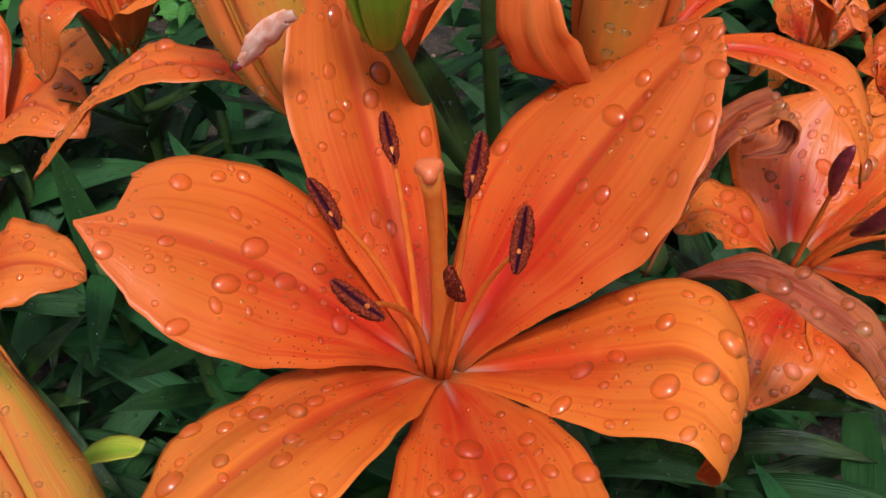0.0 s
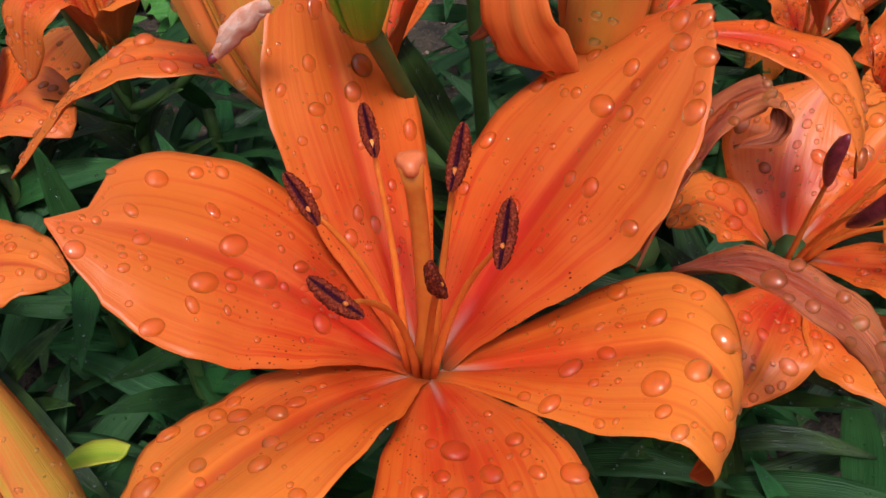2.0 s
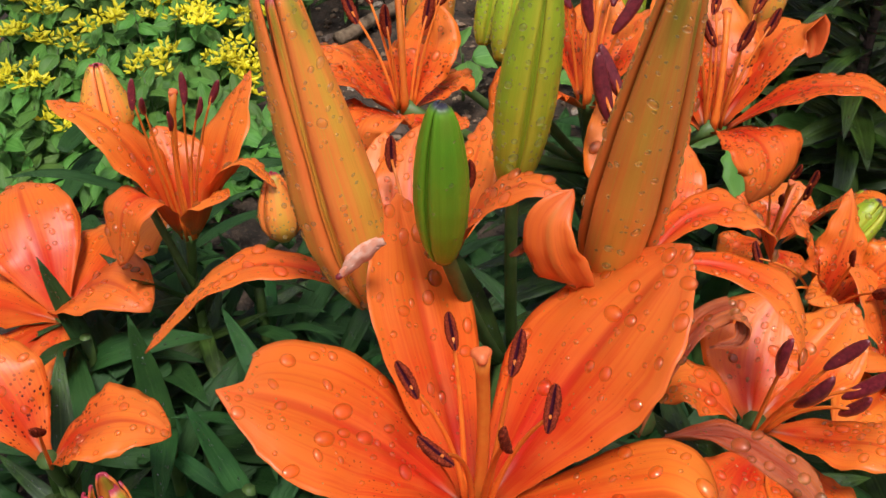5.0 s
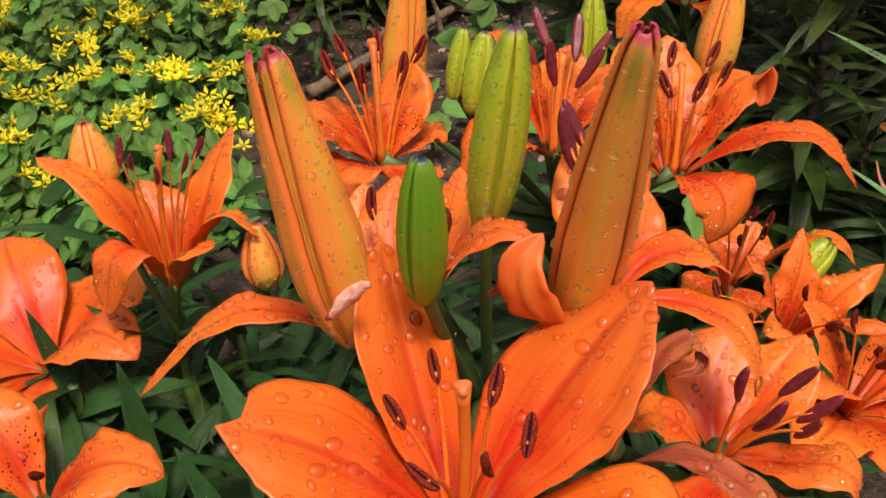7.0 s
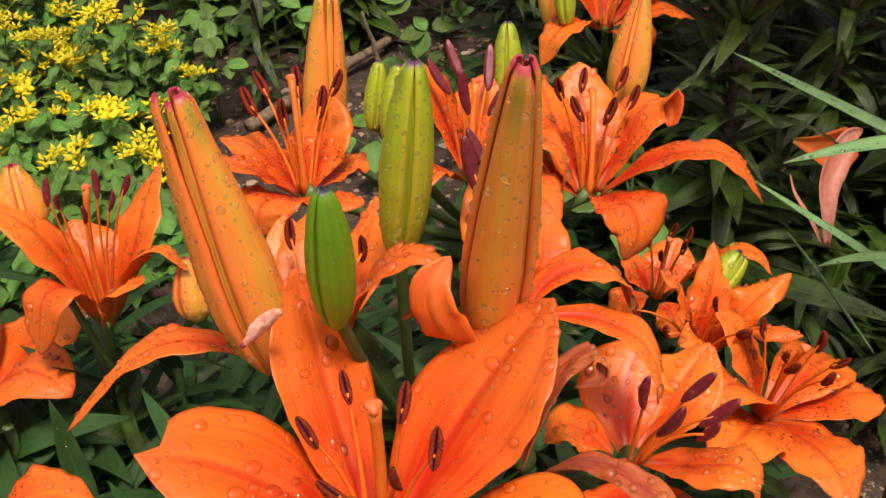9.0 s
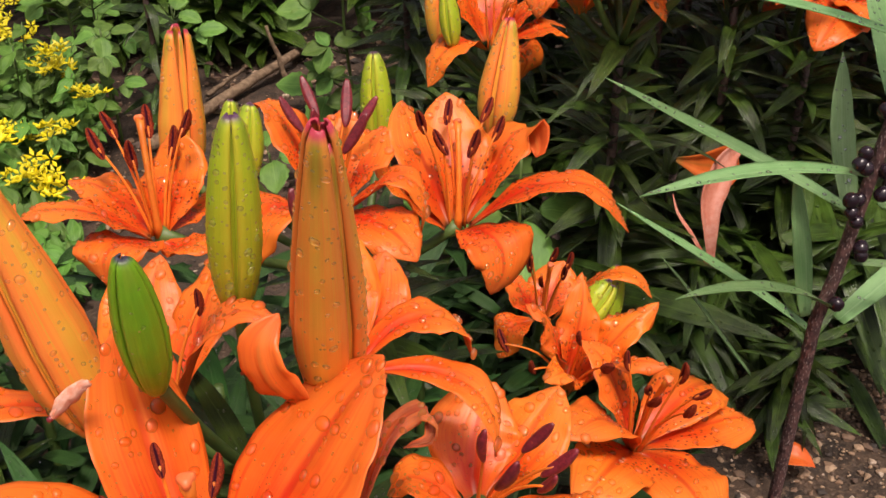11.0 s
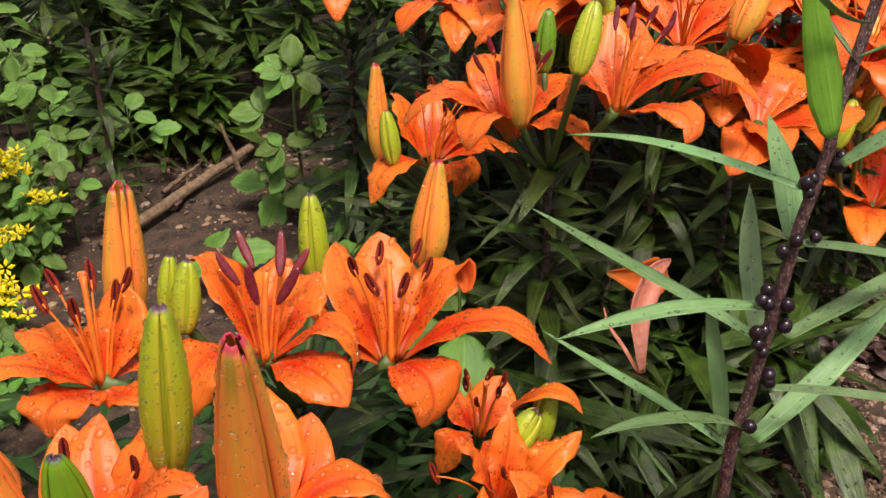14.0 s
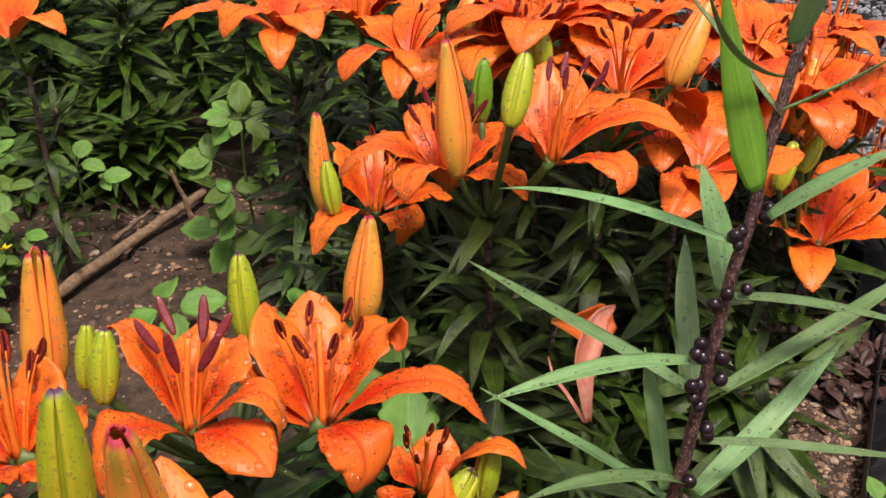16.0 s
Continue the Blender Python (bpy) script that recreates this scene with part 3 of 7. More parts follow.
def lily(where, axis, tepals, anthers=(), style=None, detail=1, label="", drops=24, faded=False, seed=0, anther_size=0.0135, open_=True, group="open orange lilies", extra=None, stalk=None, lies=None, plain=False):
    """One open lily: tepals as (azimuth, opening, arch, length, drift, width) or as (points of the midrib, width, roll), anthers and stigma as places seen from the throat."""
    rng = random.Random(seed + 11)
    top = thing("lily_flower", where, label, "lily flower", group)
    nu, nv = (44, 23) if detail > 1 else (26, 13)
    for i, entry in enumerate(tepals):
        more = dict((extra or {}).get(i, {}))
        drawn, wd = isinstance(entry[0], tuple), entry[1]
        if drawn:
            spine = drawn_spine(axis, [Vector(p) - Vector(where) for p in entry[0]])
            more = {"slim": True, "roll": entry[2] if len(entry) > 2 else 0.0, **more}
        else:
            az, op, arch, ln, drift, wd = entry
            bent = {"curl": 0.0, "fold": 0.68} if detail > 1 else {"curl": 30, "fold": 0.6}
            spine = turned_spine(axis, az, op, arch, ln, drift, more.pop("curl", bent["curl"]), more.get("fold", bent["fold"]))
            more = {"slim": detail == 1, **more}
        grid, uvs = tepal_grid(spine, wd, nu, nv, seed * 31 + i, **more)
        me, nrm = shell("tepal", grid, uvs, 0.0007, [FADED_IN, FADED_OUT] if faded else [TEPAL_PLAIN if plain or detail > 1 else TEPAL_IN, TEPAL_OUT])
        ob = part("tepal", me, top)
        if drops:
            near = detail > 1
            spots = scatter_drops(grid, nrm, 20 if near else 24, 0.0018 if near else 0.0013, 0.0034 if near else 0.003, rng, 0.3, lean=1.3)
            spots = scatter_drops(grid, nrm, drops // 2, 0.0008, 0.0016, rng, 0.25, others=spots)
            spots = scatter_drops(grid, nrm, drops // 2, 0.0003, 0.0006, rng, 0.2, others=spots)
            bead(ob, spots, 5 if near else 4, 16 if near else 10)
    up = Vector(axis).normalized()
    for k, p in enumerate(anthers):
        p = Vector(p)
        out = (p - up * p.dot(up))
        d = p.normalized()
        root = out.normalized() * 0.004 if out.length > 1e-4 else Vector((0.003, 0, 0))
        line = bend(root, root + up * p.length * 0.55 + out * 0.25, p, 9)
        f = part("filament", tube("filament", line, np.linspace(0.0011 if detail > 1 else 0.0009, 0.0005, 9), FILAMENT, 8), top)
        an = part("anther", anther_mesh(open_), f, "rust-brown pollen-covered anther" if open_ else "closed maroon anther")
        lie = (d * 1.0 + up * 0.25 + out.normalized() * 0.1 + Vector((rng.uniform(-0.4, 0.4), rng.uniform(-0.4, 0.4), 0))).normalized()
        if lies:
            lie = Vector(lies[k]).normalized()
        front = Vector((rng.uniform(-0.5, 0.5), -0.6, 0.7 + rng.uniform(-0.4, 0.3))) - out.normalized() * 0.4
        right = front.cross(lie).normalized()
        q = Matrix((right, lie.cross(right), lie)).transposed().to_quaternion()
        sz = anther_size * rng.uniform(0.9, 1.15) * (1.0 if open_ else 1.15)
        an.matrix_basis = Matrix.LocRotScale(p + lie * 0.001, q, (sz, sz, sz))
    if style is not None:
        p = Vector(style)
        line = bend((0, 0, 0), up * p.length * 0.5, p, 10)
        big = 1.25 if detail > 1 else 1.0
        st = part("style", tube("style", line, [0.0021 * big] * 2 + [0.0016 * big] * 7 + [0.0022 * big], FILAMENT, 10), top)
        verts = []
        bm = bmesh.new()
        bmesh.ops.create_uvsphere(bm, u_segments=18, v_segments=8, radius=1)
        for vt in bm.verts:
            a = math.atan2(vt.co.y, vt.co.x)
            g = 0.0027 * big * (0.86 + 0.16 * math.cos(3 * a))
            vt.co = Vector((vt.co.x * g, vt.co.y * g, vt.co.z * 0.0021 * big - (0.0006 if vt.co.z > 0.8 else 0)))
        me = bpy.data.meshes.new("stigma")
        bm.to_mesh(me)
        bm.free()
        me.materials.append(STIGMA)
        me.polygons.foreach_set("use_smooth", [True] * len(me.polygons))
        sg = part("stigma", me, st, "three-lobed pinkish stigma")
        sg.matrix_basis = Matrix.LocRotScale(p, (p - up * p.length * 0.5).to_track_quat("Z", "Y"), None)
    if stalk is not None:
        foot = Vector(stalk) - Vector(where)
        line = bend((0, 0, 0.002), foot * 0.45 - Vector(axis) * 0.008, foot, 9)
        part("flower_stalk", tube("flower_stalk", line, [0.0045] + [0.0028] * 7 + [0.003], STEM_GREEN, 8), top, "round green flower stalk")
    return top


def bud(tip, foot, radius, skin, label, drops=14, seed=0, split=0.0, stalk=None, detail=1, turn=None):
    """A closed lily bud: three broad outer tepals pressed together over the seams of three narrow ones."""
    rng = random.Random(seed + 5)
    tip, foot = Vector(tip), Vector(foot)
    d = tip - foot
    ln = d.length
    top = thing("lily_bud", foot, label, "lily bud", "lily buds")
    z = d.normalized()
    x = Vector((0.3, -1, 0.1))
    x = (x - z * x.dot(z)).normalized()
    y = z.cross(x)
    spin = rng.uniform(0, 2.1)
    turn = spin if turn is None else turn
    nu, nv = (34, 25) if detail > 1 else (22, 15)
    spots = []
    for k in range(6):
        outer = k % 2 == 0
        mid = turn + k * math.pi / 3
        grid, uvs = np.zeros((nu, nv, 3)), np.zeros((nu, nv, 2))
        for i in range(nu):
            t = i / (nu - 1)
            body = float(np.interp(t, [0, 0.04, 0.12, 0.25, 0.42, 0.6, 0.78, 0.9, 0.97, 1.0], [0.30, 0.47, 0.75, 0.98, 1.0, 0.84, 0.59, 0.39, 0.27, 0.12] if skin in (BUD_ORANGE, BUD_AMBER) else [0.40, 0.54, 0.74, 0.92, 1.0, 0.94, 0.76, 0.54, 0.35, 0.10]))
            half = math.radians(52 if outer else 22)
            for j in range(nv):
                e = -1 + 2 * j / (nv - 1)
                a = mid + e * half
                rad = radius * body * (1.0 if outer else 0.76)
                rad *= 1 - (0.07 * abs(e) ** 3 + 0.12 * abs(e) ** 10 if outer else 0.02) + 0.03 * math.exp(-((abs(e) - 0.30) / 0.12) ** 2) + 0.03 * math.exp(-(e / 0.10) ** 2) + (0.04 * math.exp(-((abs(e) - 0.82) / 0.10) ** 2) if outer else 0)
                open_ = split * radius * max(0, t - 0.55) * (1.6 + 0.6 * math.sin(k * 2.1))
                p = z * (ln * t * (1.0 if outer else 0.975) * (1 + 0.012 * math.sin(k * 1.7 + seed))) + (x * math.cos(a) + y * math.sin(a)) * rad + (x * math.cos(mid) + y * math.sin(mid)) * open_
                grid[i, j] = p
                uvs[i, j] = (e / 2 + 0.5, t)
        me, nrm = shell("tepal", grid, uvs, 0.0008, [skin])
        nrm = -nrm
        ob = part("tepal", me, top)
        if outer and drops:
            sp = [q for q in scatter_drops(grid, -nrm, drops * 3, 0.0005, 0.0019, rng, 0.05, -1.0, 1.7)]
            sp = [(Vector(p) + (Vector(p) - z * Vector(p).dot(z)).normalized() * 0.0007, Vector(p) - z * Vector(p).dot(z), r) for p, _, r in sp]
            sp = [q for q in sp if q[1].y < 0.3 * q[1].length][:drops]
            bead(ob, sp, 4 if detail > 1 else 2, 12 if detail > 1 else 7, WATER_CLEAR)
    if stalk is not None:
        end = Vector(stalk) - foot
        part("flower_stalk", tube("flower_stalk", bend(z * 0.004, end * 0.45 - z * 0.008, end, 8), [radius * 0.36] + [0.0024] * 7, STEM_GREEN, 8), top, "round green flower stalk")
    return top


def blade_grid(ln, wd, sag, nu, nv, seed, fold=0.25, twist=0.0, tipness=0.0):
    """A lance-shaped leaf along +x that droops by sag (a share of its length)."""
    rng = random.Random(seed)
    grid, uvs = np.zeros((nu, nv, 3)), np.zeros((nu, nv, 2))
    sway, ph = rng.uniform(-0.06, 0.06), rng.uniform(0, 6)
    for i in range(nu):
        t = i / (nu - 1)
        w = 0.5 * wd * (math.sin(math.pi * (0.10 + 0.90 * t) ** (0.75 - tipness)) ** 0.8 if t < 1 else 0.0)
        w = max(w, 0.012 * wd)
        c = Vector((ln * (t - 0.25 * abs(sag) * t * t), sway * ln * math.sin(2.4 * t), -sag * ln * t * t + 0.02 * ln * math.sin(5 * t + ph)))
        for j in range(nv):
            e = -1 + 2 * j / (nv - 1)
            q = twist * t
            dy, dz = e * w, abs(e) * w * fold + 0.05 * w * math.sin(9 * t + ph + e)
            grid[i, j] = (c.x, c.y + dy * math.cos(q) - dz * math.sin(q), c.z + dy * math.sin(q) + dz * math.cos(q))
            uvs[i, j] = (e / 2 + 0.5, t)
    return grid, uvs


def blade_mesh(name, ln, wd, sag, nu, nv, seed, mat, **more):
    """A leaf with a few rain beads lying on it."""
    grid, uvs = blade_grid(ln, wd, sag, nu, nv, seed, **more)
    me, nrm = shell(name, grid, uvs, 0.0005, [mat])
    wet = drops_mesh("wet", scatter_drops(grid + 0.0002 * skyward(nrm), skyward(nrm), 22, 0.0004, 0.0012, random.Random(seed), 0.1), 2, 7)
    bm = bmesh.new()
    bm.from_mesh(me)
    first = len(bm.faces)
    bm.from_mesh(wet)
    bm.faces.ensure_lookup_table()
    for f in bm.faces[first:]:
        f.material_index = 1
    bm.to_mesh(me)
    bm.free()
    me.materials.append(WATER_THIN)
    bpy.data.meshes.remove(wet)
    return me


LEAF_SET = [blade_mesh("leaf", 0.085, 0.0155 * w, s, 9, 5, 40 + i, LEAF_DARK, fold=0.3) for i, (s, w) in enumerate([(0.1, 1), (0.3, 0.9), (0.5, 1.1), (-0.1, 0.9), (0.2, 1.25), (0.7, 1.0)])]
LEAF_SET_BACK = [blade_mesh("leaf", 0.085, 0.0165 * w, s, 9, 5, 80 + i, LEAF_BACK, fold=0.3) for i, (s, w) in enumerate([(0.1, 1), (0.25, 0.9), (0.35, 1.1), (0.15, 1.2)])]
LEAF_SET_MID = [blade_mesh("leaf", 0.085, 0.018 * w, s, 9, 5, 60 + i, LEAF_MID, fold=0.3) for i, (s, w) in enumerate([(0.1, 1), (0.35, 0.9), (0.5, 1.2), (0.0, 0.9)])]


def lily_plant(x, y, h, leaves, seed, label, lean=(0, 0), size=1.0, low=0.02, fresh=False, dark=False, rise=(-12, 42), blades=None):
    """A leafy lily stem rooted at (x, y), lance leaves set spirally along it."""
    rng = random.Random(seed)
    top = thing("lily_plant", (x, y, GROUND), label, "lily plant", "leafy lily plants")
    line = bend((0, 0, -0.01), (lean[0] * 0.3, lean[1] * 0.3, h * 0.5), (lean[0], lean[1], h), 10)
    part("stem", tube("stem", line, np.linspace(0.0042, 0.003, 10), STEM_DARK if dark else STEM_GREEN, 8), top, "round upright stem")
    for k in range(leaves):
        t = low / h + (1 - low / h) * (k + rng.random()) / leaves
        p = Vector((lean[0] * t * t, lean[1] * t * t, h * t))
        me = rng.choice(blades or (LEAF_SET_MID if fresh else LEAF_SET))
        ob = part("leaf", me, top)
        tilt = rng.uniform(*rise) + 14 * (t - 0.5) + (20 if t > 0.86 else 0)
        sc = size * rng.uniform(0.7, 1.2) * (1.05 - 0.35 * t)
        ob.matrix_basis = Matrix.Translation(p) @ pose(0, 0, 0, 12, 0, 0) @ pose(0, 0, 0, rng.uniform(-25, 25), tilt * -1, k * 137.5 + rng.uniform(-20, 20)) @ Matrix.Diagonal((sc, sc, sc, 1))
    return top

# ---- ground ----
def ground_height(x, y):
    f = 1.0 / (1.0 + max(0.0, math.hypot(x, y - 0.6) - 2.0))
    return f * (0.010 * noise.noise((x * 7, y * 7, 0)) + 0.006 * noise.noise((x * 22, y * 22, 3)) + 0.003 * noise.noise((x * 70, y * 70, 5))) - 0.004 + GROUND


def ground_sheet():
    near = np.linspace(-1, 1, 150)
    lines = np.sign(near) * (np.abs(near) * 1.6 + np.abs(near) ** 9 * 80)
    n = len(lines)
    verts = [(x + 0.15, y + 0.7, ground_height(x + 0.15, y + 0.7)) for y in lines for x in lines]
    faces = [(j * n + i, j * n + i + 1, (j + 1) * n + i + 1, (j + 1) * n + i) for j in range(n - 1) for i in range(n - 1)]
    ob = new("ground", mesh_of("ground", verts, faces, [SOIL]))
    return tagged(ob, "damp brown garden soil, crumbly and uneven", "soil", kind="structure")


ground = ground_sheet()


def pebble_field(name, label, areas, mat, seed, category, raised=None):
    """Loose small stones: areas as (x0, x1, y0, y1, count, smallest, largest)."""
    rng = np.random.RandomState(seed)
    bm = bmesh.new()
    bmesh.ops.create_icosphere(bm, subdivisions=1, radius=1)
    base = np.array([v.co[:] for v in bm.verts])
    tris = [[v.index for v in f.verts] for f in bm.faces]
    bm.free()
    verts, faces = [], []
    for x0, x1, y0, y1, count, lo, hi in areas:
        for _ in range(count):
            x, y = rng.uniform(x0, x1), rng.uniform(y0, y1)
            r = lo * (hi / lo) ** (rng.rand() ** 2.8)
            shape = base * rng.uniform(0.6, 1.2, (len(base), 1)) * np.array([1.0, rng.uniform(0.6, 1.0), rng.uniform(0.4, 0.75)]) * r
            a = rng.uniform(0, 6.28)
            rot = np.array([[math.cos(a), -math.sin(a), 0], [math.sin(a), math.cos(a), 0], [0, 0, 1]])
            k = len(verts)
            verts += list(shape @ rot.T + np.array([x, y, (ground_height(x, y) if raised is None else raised) + r * 0.18]))
            faces += [[k + i for i in t] for t in tris]
    ob = new(name, mesh_of(name, verts, faces, [mat], smooth=False))
    return tagged(ob, label, category, kind="stuff")


pebble_field("pebbles", "small brown and grey stones lying on damp soil", [(0.318, 0.726, 0.348, 0.868, 9000, 0.001, 0.006), (0.42, 0.7, 0.48, 0.74, 14000, 0.0006, 0.0032), (-0.342, 0.162, 0.829, 1.479, 1800, 0.0017, 0.0099), (-0.3, 0.3, 0.2, 0.8, 1200, 0.001, 0.005)], STONE, 2, "pebbles")
pebble_field("gravel", "grey crushed stone of the path beyond the bed", [(0.869, 1.568, 1.04, 2.386, 4200, 0.0055, 0.0154)], GRAVEL, 3, "gravel", GROUND + 0.082)


# ---- open lilies ----
lily((0.0047, 0.1501, 0.1785), (0.0871, 0.1348, 0.9861), [(182, 47, 29, 0.09, 24, 0.053), (123, 40, -14, 0.1, 9, 0.044), (41, 37, 4, 0.103, -28, 0.064), (-16, 63, 0, 0.092, 8, 0.048), (234, 60, 65, 0.092, -7, 0.052), (287, 67, 33, 0.094, -22, 0.044)],
     label="wide open orange lily wet with rain, rusty pollen on its anthers", seed=1, stalk=(0.012, 0.238, 0.16), anthers=[(-0.0073, 0.0086, 0.0621), (0.01, -0.0009, 0.0627), (-0.0179, -0.0088, 0.0597), (0.0193, -0.0167, 0.0577), (-0.0085, -0.0296, 0.0557), (0.0085, -0.0261, 0.0571)], style=(0.0008, 0.0038, 0.06), lies=[(-0.1992, 0.5046, 0.7999), (0.1905, 0.5154, 0.7877), (-0.4877, 0.3959, 0.7602), (0.1411, 0.5143, 0.8093), (-0.5853, 0.0907, 0.5672), (-0.1197, -0.2441, 0.7574)], detail=2, drops=90, anther_size=0.0118, extra={0: dict(cup=0.1, roll=-19, ruffle=0.03, torn=True), 1: dict(cup=0.1, roll=12, ruffle=0.03), 2: dict(cup=0.1, roll=-2, ruffle=0.03), 3: dict(cup=0.1, roll=4, curl=190, fold=0.6, ruffle=0.02, sweep=(-0.003, -0.013, -0.003)), 4: dict(cup=0.1, roll=20, ruffle=0.03), 5: dict(cup=0.1, roll=12, ruffle=0.03)})
lily((-0.034, 0.354, 0.208), (0.0, 0.0, 1.0), [(((-0.033, 0.356, 0.208), (-0.028, 0.364, 0.225), (-0.024, 0.374, 0.238), (-0.025, 0.384, 0.251)), 0.0345), (((-0.037, 0.356, 0.208), (-0.049, 0.364, 0.222), (-0.062, 0.37, 0.231), (-0.076, 0.372, 0.233)), 0.0375, 12), (((-0.038, 0.352, 0.209), (-0.051, 0.346, 0.224), (-0.064, 0.34, 0.234), (-0.08, 0.336, 0.237), (-0.089, 0.334, 0.234)), 0.0285), (((-0.036, 0.35, 0.208), (-0.042, 0.336, 0.217), (-0.048, 0.324, 0.223), (-0.052, 0.316, 0.22), (-0.052, 0.314, 0.208)), 0.0405), (((-0.033, 0.352, 0.207), (-0.024, 0.343, 0.209), (-0.013, 0.335, 0.214), (-0.004, 0.328, 0.215)), 0.024), (((-0.032, 0.358, 0.208), (-0.023, 0.368, 0.213), (-0.014, 0.378, 0.214), (-0.007, 0.386, 0.214)), 0.0375, -10)],
     label="open orange lily with curled dark anthers beside a tall bud", seed=2, anther_size=0.0165, stalk=(0.06, 0.4, 0.15), anthers=[(-0.023, 0.011, 0.044), (-0.017, 0.018, 0.05), (-0.007, 0.006, 0.039), (-0.001, 0.024, 0.048), (0.01, 0.016, 0.04), (0.018, 0.008, 0.053)], style=(-0.003, 0.018, 0.055), drops=65)
lily((0.049, 0.355, 0.212), (0.0, 0.05, 1.0), [(((0.045, 0.355, 0.217), (0.039, 0.365, 0.238), (0.031, 0.372, 0.257), (0.022, 0.376, 0.266), (0.013, 0.376, 0.263)), 0.03, 10), (((0.052, 0.358, 0.215), (0.06, 0.37, 0.229), (0.071, 0.383, 0.24), (0.079, 0.39, 0.243)), 0.0405, -10), (((0.048, 0.359, 0.215), (0.052, 0.375, 0.231), (0.057, 0.392, 0.243), (0.06, 0.4, 0.25)), 0.036), (((0.052, 0.354, 0.214), (0.068, 0.35, 0.228), (0.082, 0.347, 0.237), (0.092, 0.344, 0.233), (0.095, 0.341, 0.221), (0.092, 0.339, 0.209)), 0.0255), (((0.052, 0.352, 0.213), (0.066, 0.338, 0.22), (0.078, 0.326, 0.219), (0.085, 0.318, 0.214), (0.088, 0.314, 0.209)), 0.0375), (((0.045, 0.352, 0.213), (0.03, 0.343, 0.227), (0.019, 0.333, 0.23), (0.011, 0.326, 0.219), (0.008, 0.323, 0.203)), 0.0375)],
     label="open orange lily with upright maroon anthers and freckled throat", seed=3, anther_size=0.0185, stalk=(0.06, 0.4, 0.15), anthers=[(-0.005, 0.02, 0.053), (-0.013, 0.007, 0.05), (-0.002, -0.003, 0.045), (0.011, 0.023, 0.047), (0.013, -0.003, 0.043), (0.019, 0.013, 0.046)], style=(0.004, 0.015, 0.046), drops=65, open_=False)
lily((0.115, 0.387, 0.182), (0.05, -0.02, 1.0), [(((0.11, 0.387, 0.185), (0.102, 0.394, 0.211), (0.095, 0.41, 0.228), (0.09, 0.427, 0.241)), 0.0405, 10), (((0.114, 0.389, 0.185), (0.115, 0.404, 0.208), (0.115, 0.422, 0.224), (0.115, 0.437, 0.24)), 0.045, -5), (((0.119, 0.389, 0.184), (0.133, 0.4, 0.205), (0.146, 0.412, 0.222), (0.157, 0.414, 0.227), (0.162, 0.408, 0.218), (0.16, 0.404, 0.213)), 0.039, -14), (((0.121, 0.385, 0.184), (0.138, 0.379, 0.201), (0.156, 0.374, 0.213), (0.177, 0.37, 0.215), (0.192, 0.367, 0.206), (0.203, 0.364, 0.186)), 0.03), (((0.116, 0.384, 0.182), (0.126, 0.367, 0.192), (0.133, 0.354, 0.19), (0.134, 0.347, 0.178), (0.127, 0.345, 0.166)), 0.042), (((0.108, 0.385, 0.184), (0.095, 0.388, 0.197), (0.082, 0.394, 0.212), (0.074, 0.404, 0.223)), 0.0345, 15)],
     label="open orange lily with one long arching tepal, wet", seed=4, anther_size=0.0155, stalk=(0.06, 0.4, 0.15), anthers=[(-0.017, 0.005, 0.059), (-0.002, 0.025, 0.055), (-0.007, 0.001, 0.049), (0.008, 0.001, 0.047), (0.018, 0.023, 0.056), (0.023, 0.015, 0.048)], style=(0.003, 0.021, 0.053), drops=65)
lily((0.181, 0.468, 0.058), (0.1, 0.0, 1.0), [(((0.182, 0.47, 0.057), (0.191, 0.482, 0.072), (0.201, 0.496, 0.086)), 0.0375), (((0.174, 0.466, 0.06), (0.158, 0.456, 0.063), (0.149, 0.45, 0.042)), 0.0285), (((0.189, 0.468, 0.058), (0.208, 0.458, 0.09), (0.223, 0.45, 0.105), (0.237, 0.442, 0.104), (0.245, 0.435, 0.092)), 0.0225), (((0.176, 0.47, 0.06), (0.169, 0.478, 0.075), (0.166, 0.488, 0.083)), 0.027), (((0.184, 0.463, 0.055), (0.189, 0.45, 0.054), (0.19, 0.443, 0.04)), 0.03)],
     label="small narrow-petalled orange lily low among the leaves", seed=5, stalk=(0.18, 0.48, 0.034), anthers=[(-0.009, -0.003, 0.053), (0.004, -0.006, 0.053), (-0.012, -0.012, 0.051), (-0.006, -0.026, 0.047), (0.008, -0.022, 0.049), (0.013, -0.012, 0.051)], style=(0.002, -0.01, 0.05))
lily((0.197, 0.305, 0.09), (0.174, -0.032, 0.987), [(12, 69, 33, 0.079, 13, 0.039), (280, 54, 49, 0.081, 2, 0.044), (148, 18, 37, 0.068, -3, 0.039), (212, 32, 51, 0.085, 15, 0.036), (38, 50, 92, 0.086, -3, 0.041), (236, 53, 42, 0.087, -16, 0.041)],
     label="orange lily nodding over bare soil, anthers curled", seed=6, stalk=(0.2, 0.329, 0.055), anthers=[(-0.009, -0.006, 0.061), (0.015, -0.015, 0.058), (-0.003, -0.028, 0.055), (0.021, -0.024, 0.053), (0.013, -0.033, 0.051), (-0.003, -0.023, 0.057)], style=(0.009, -0.014, 0.056))
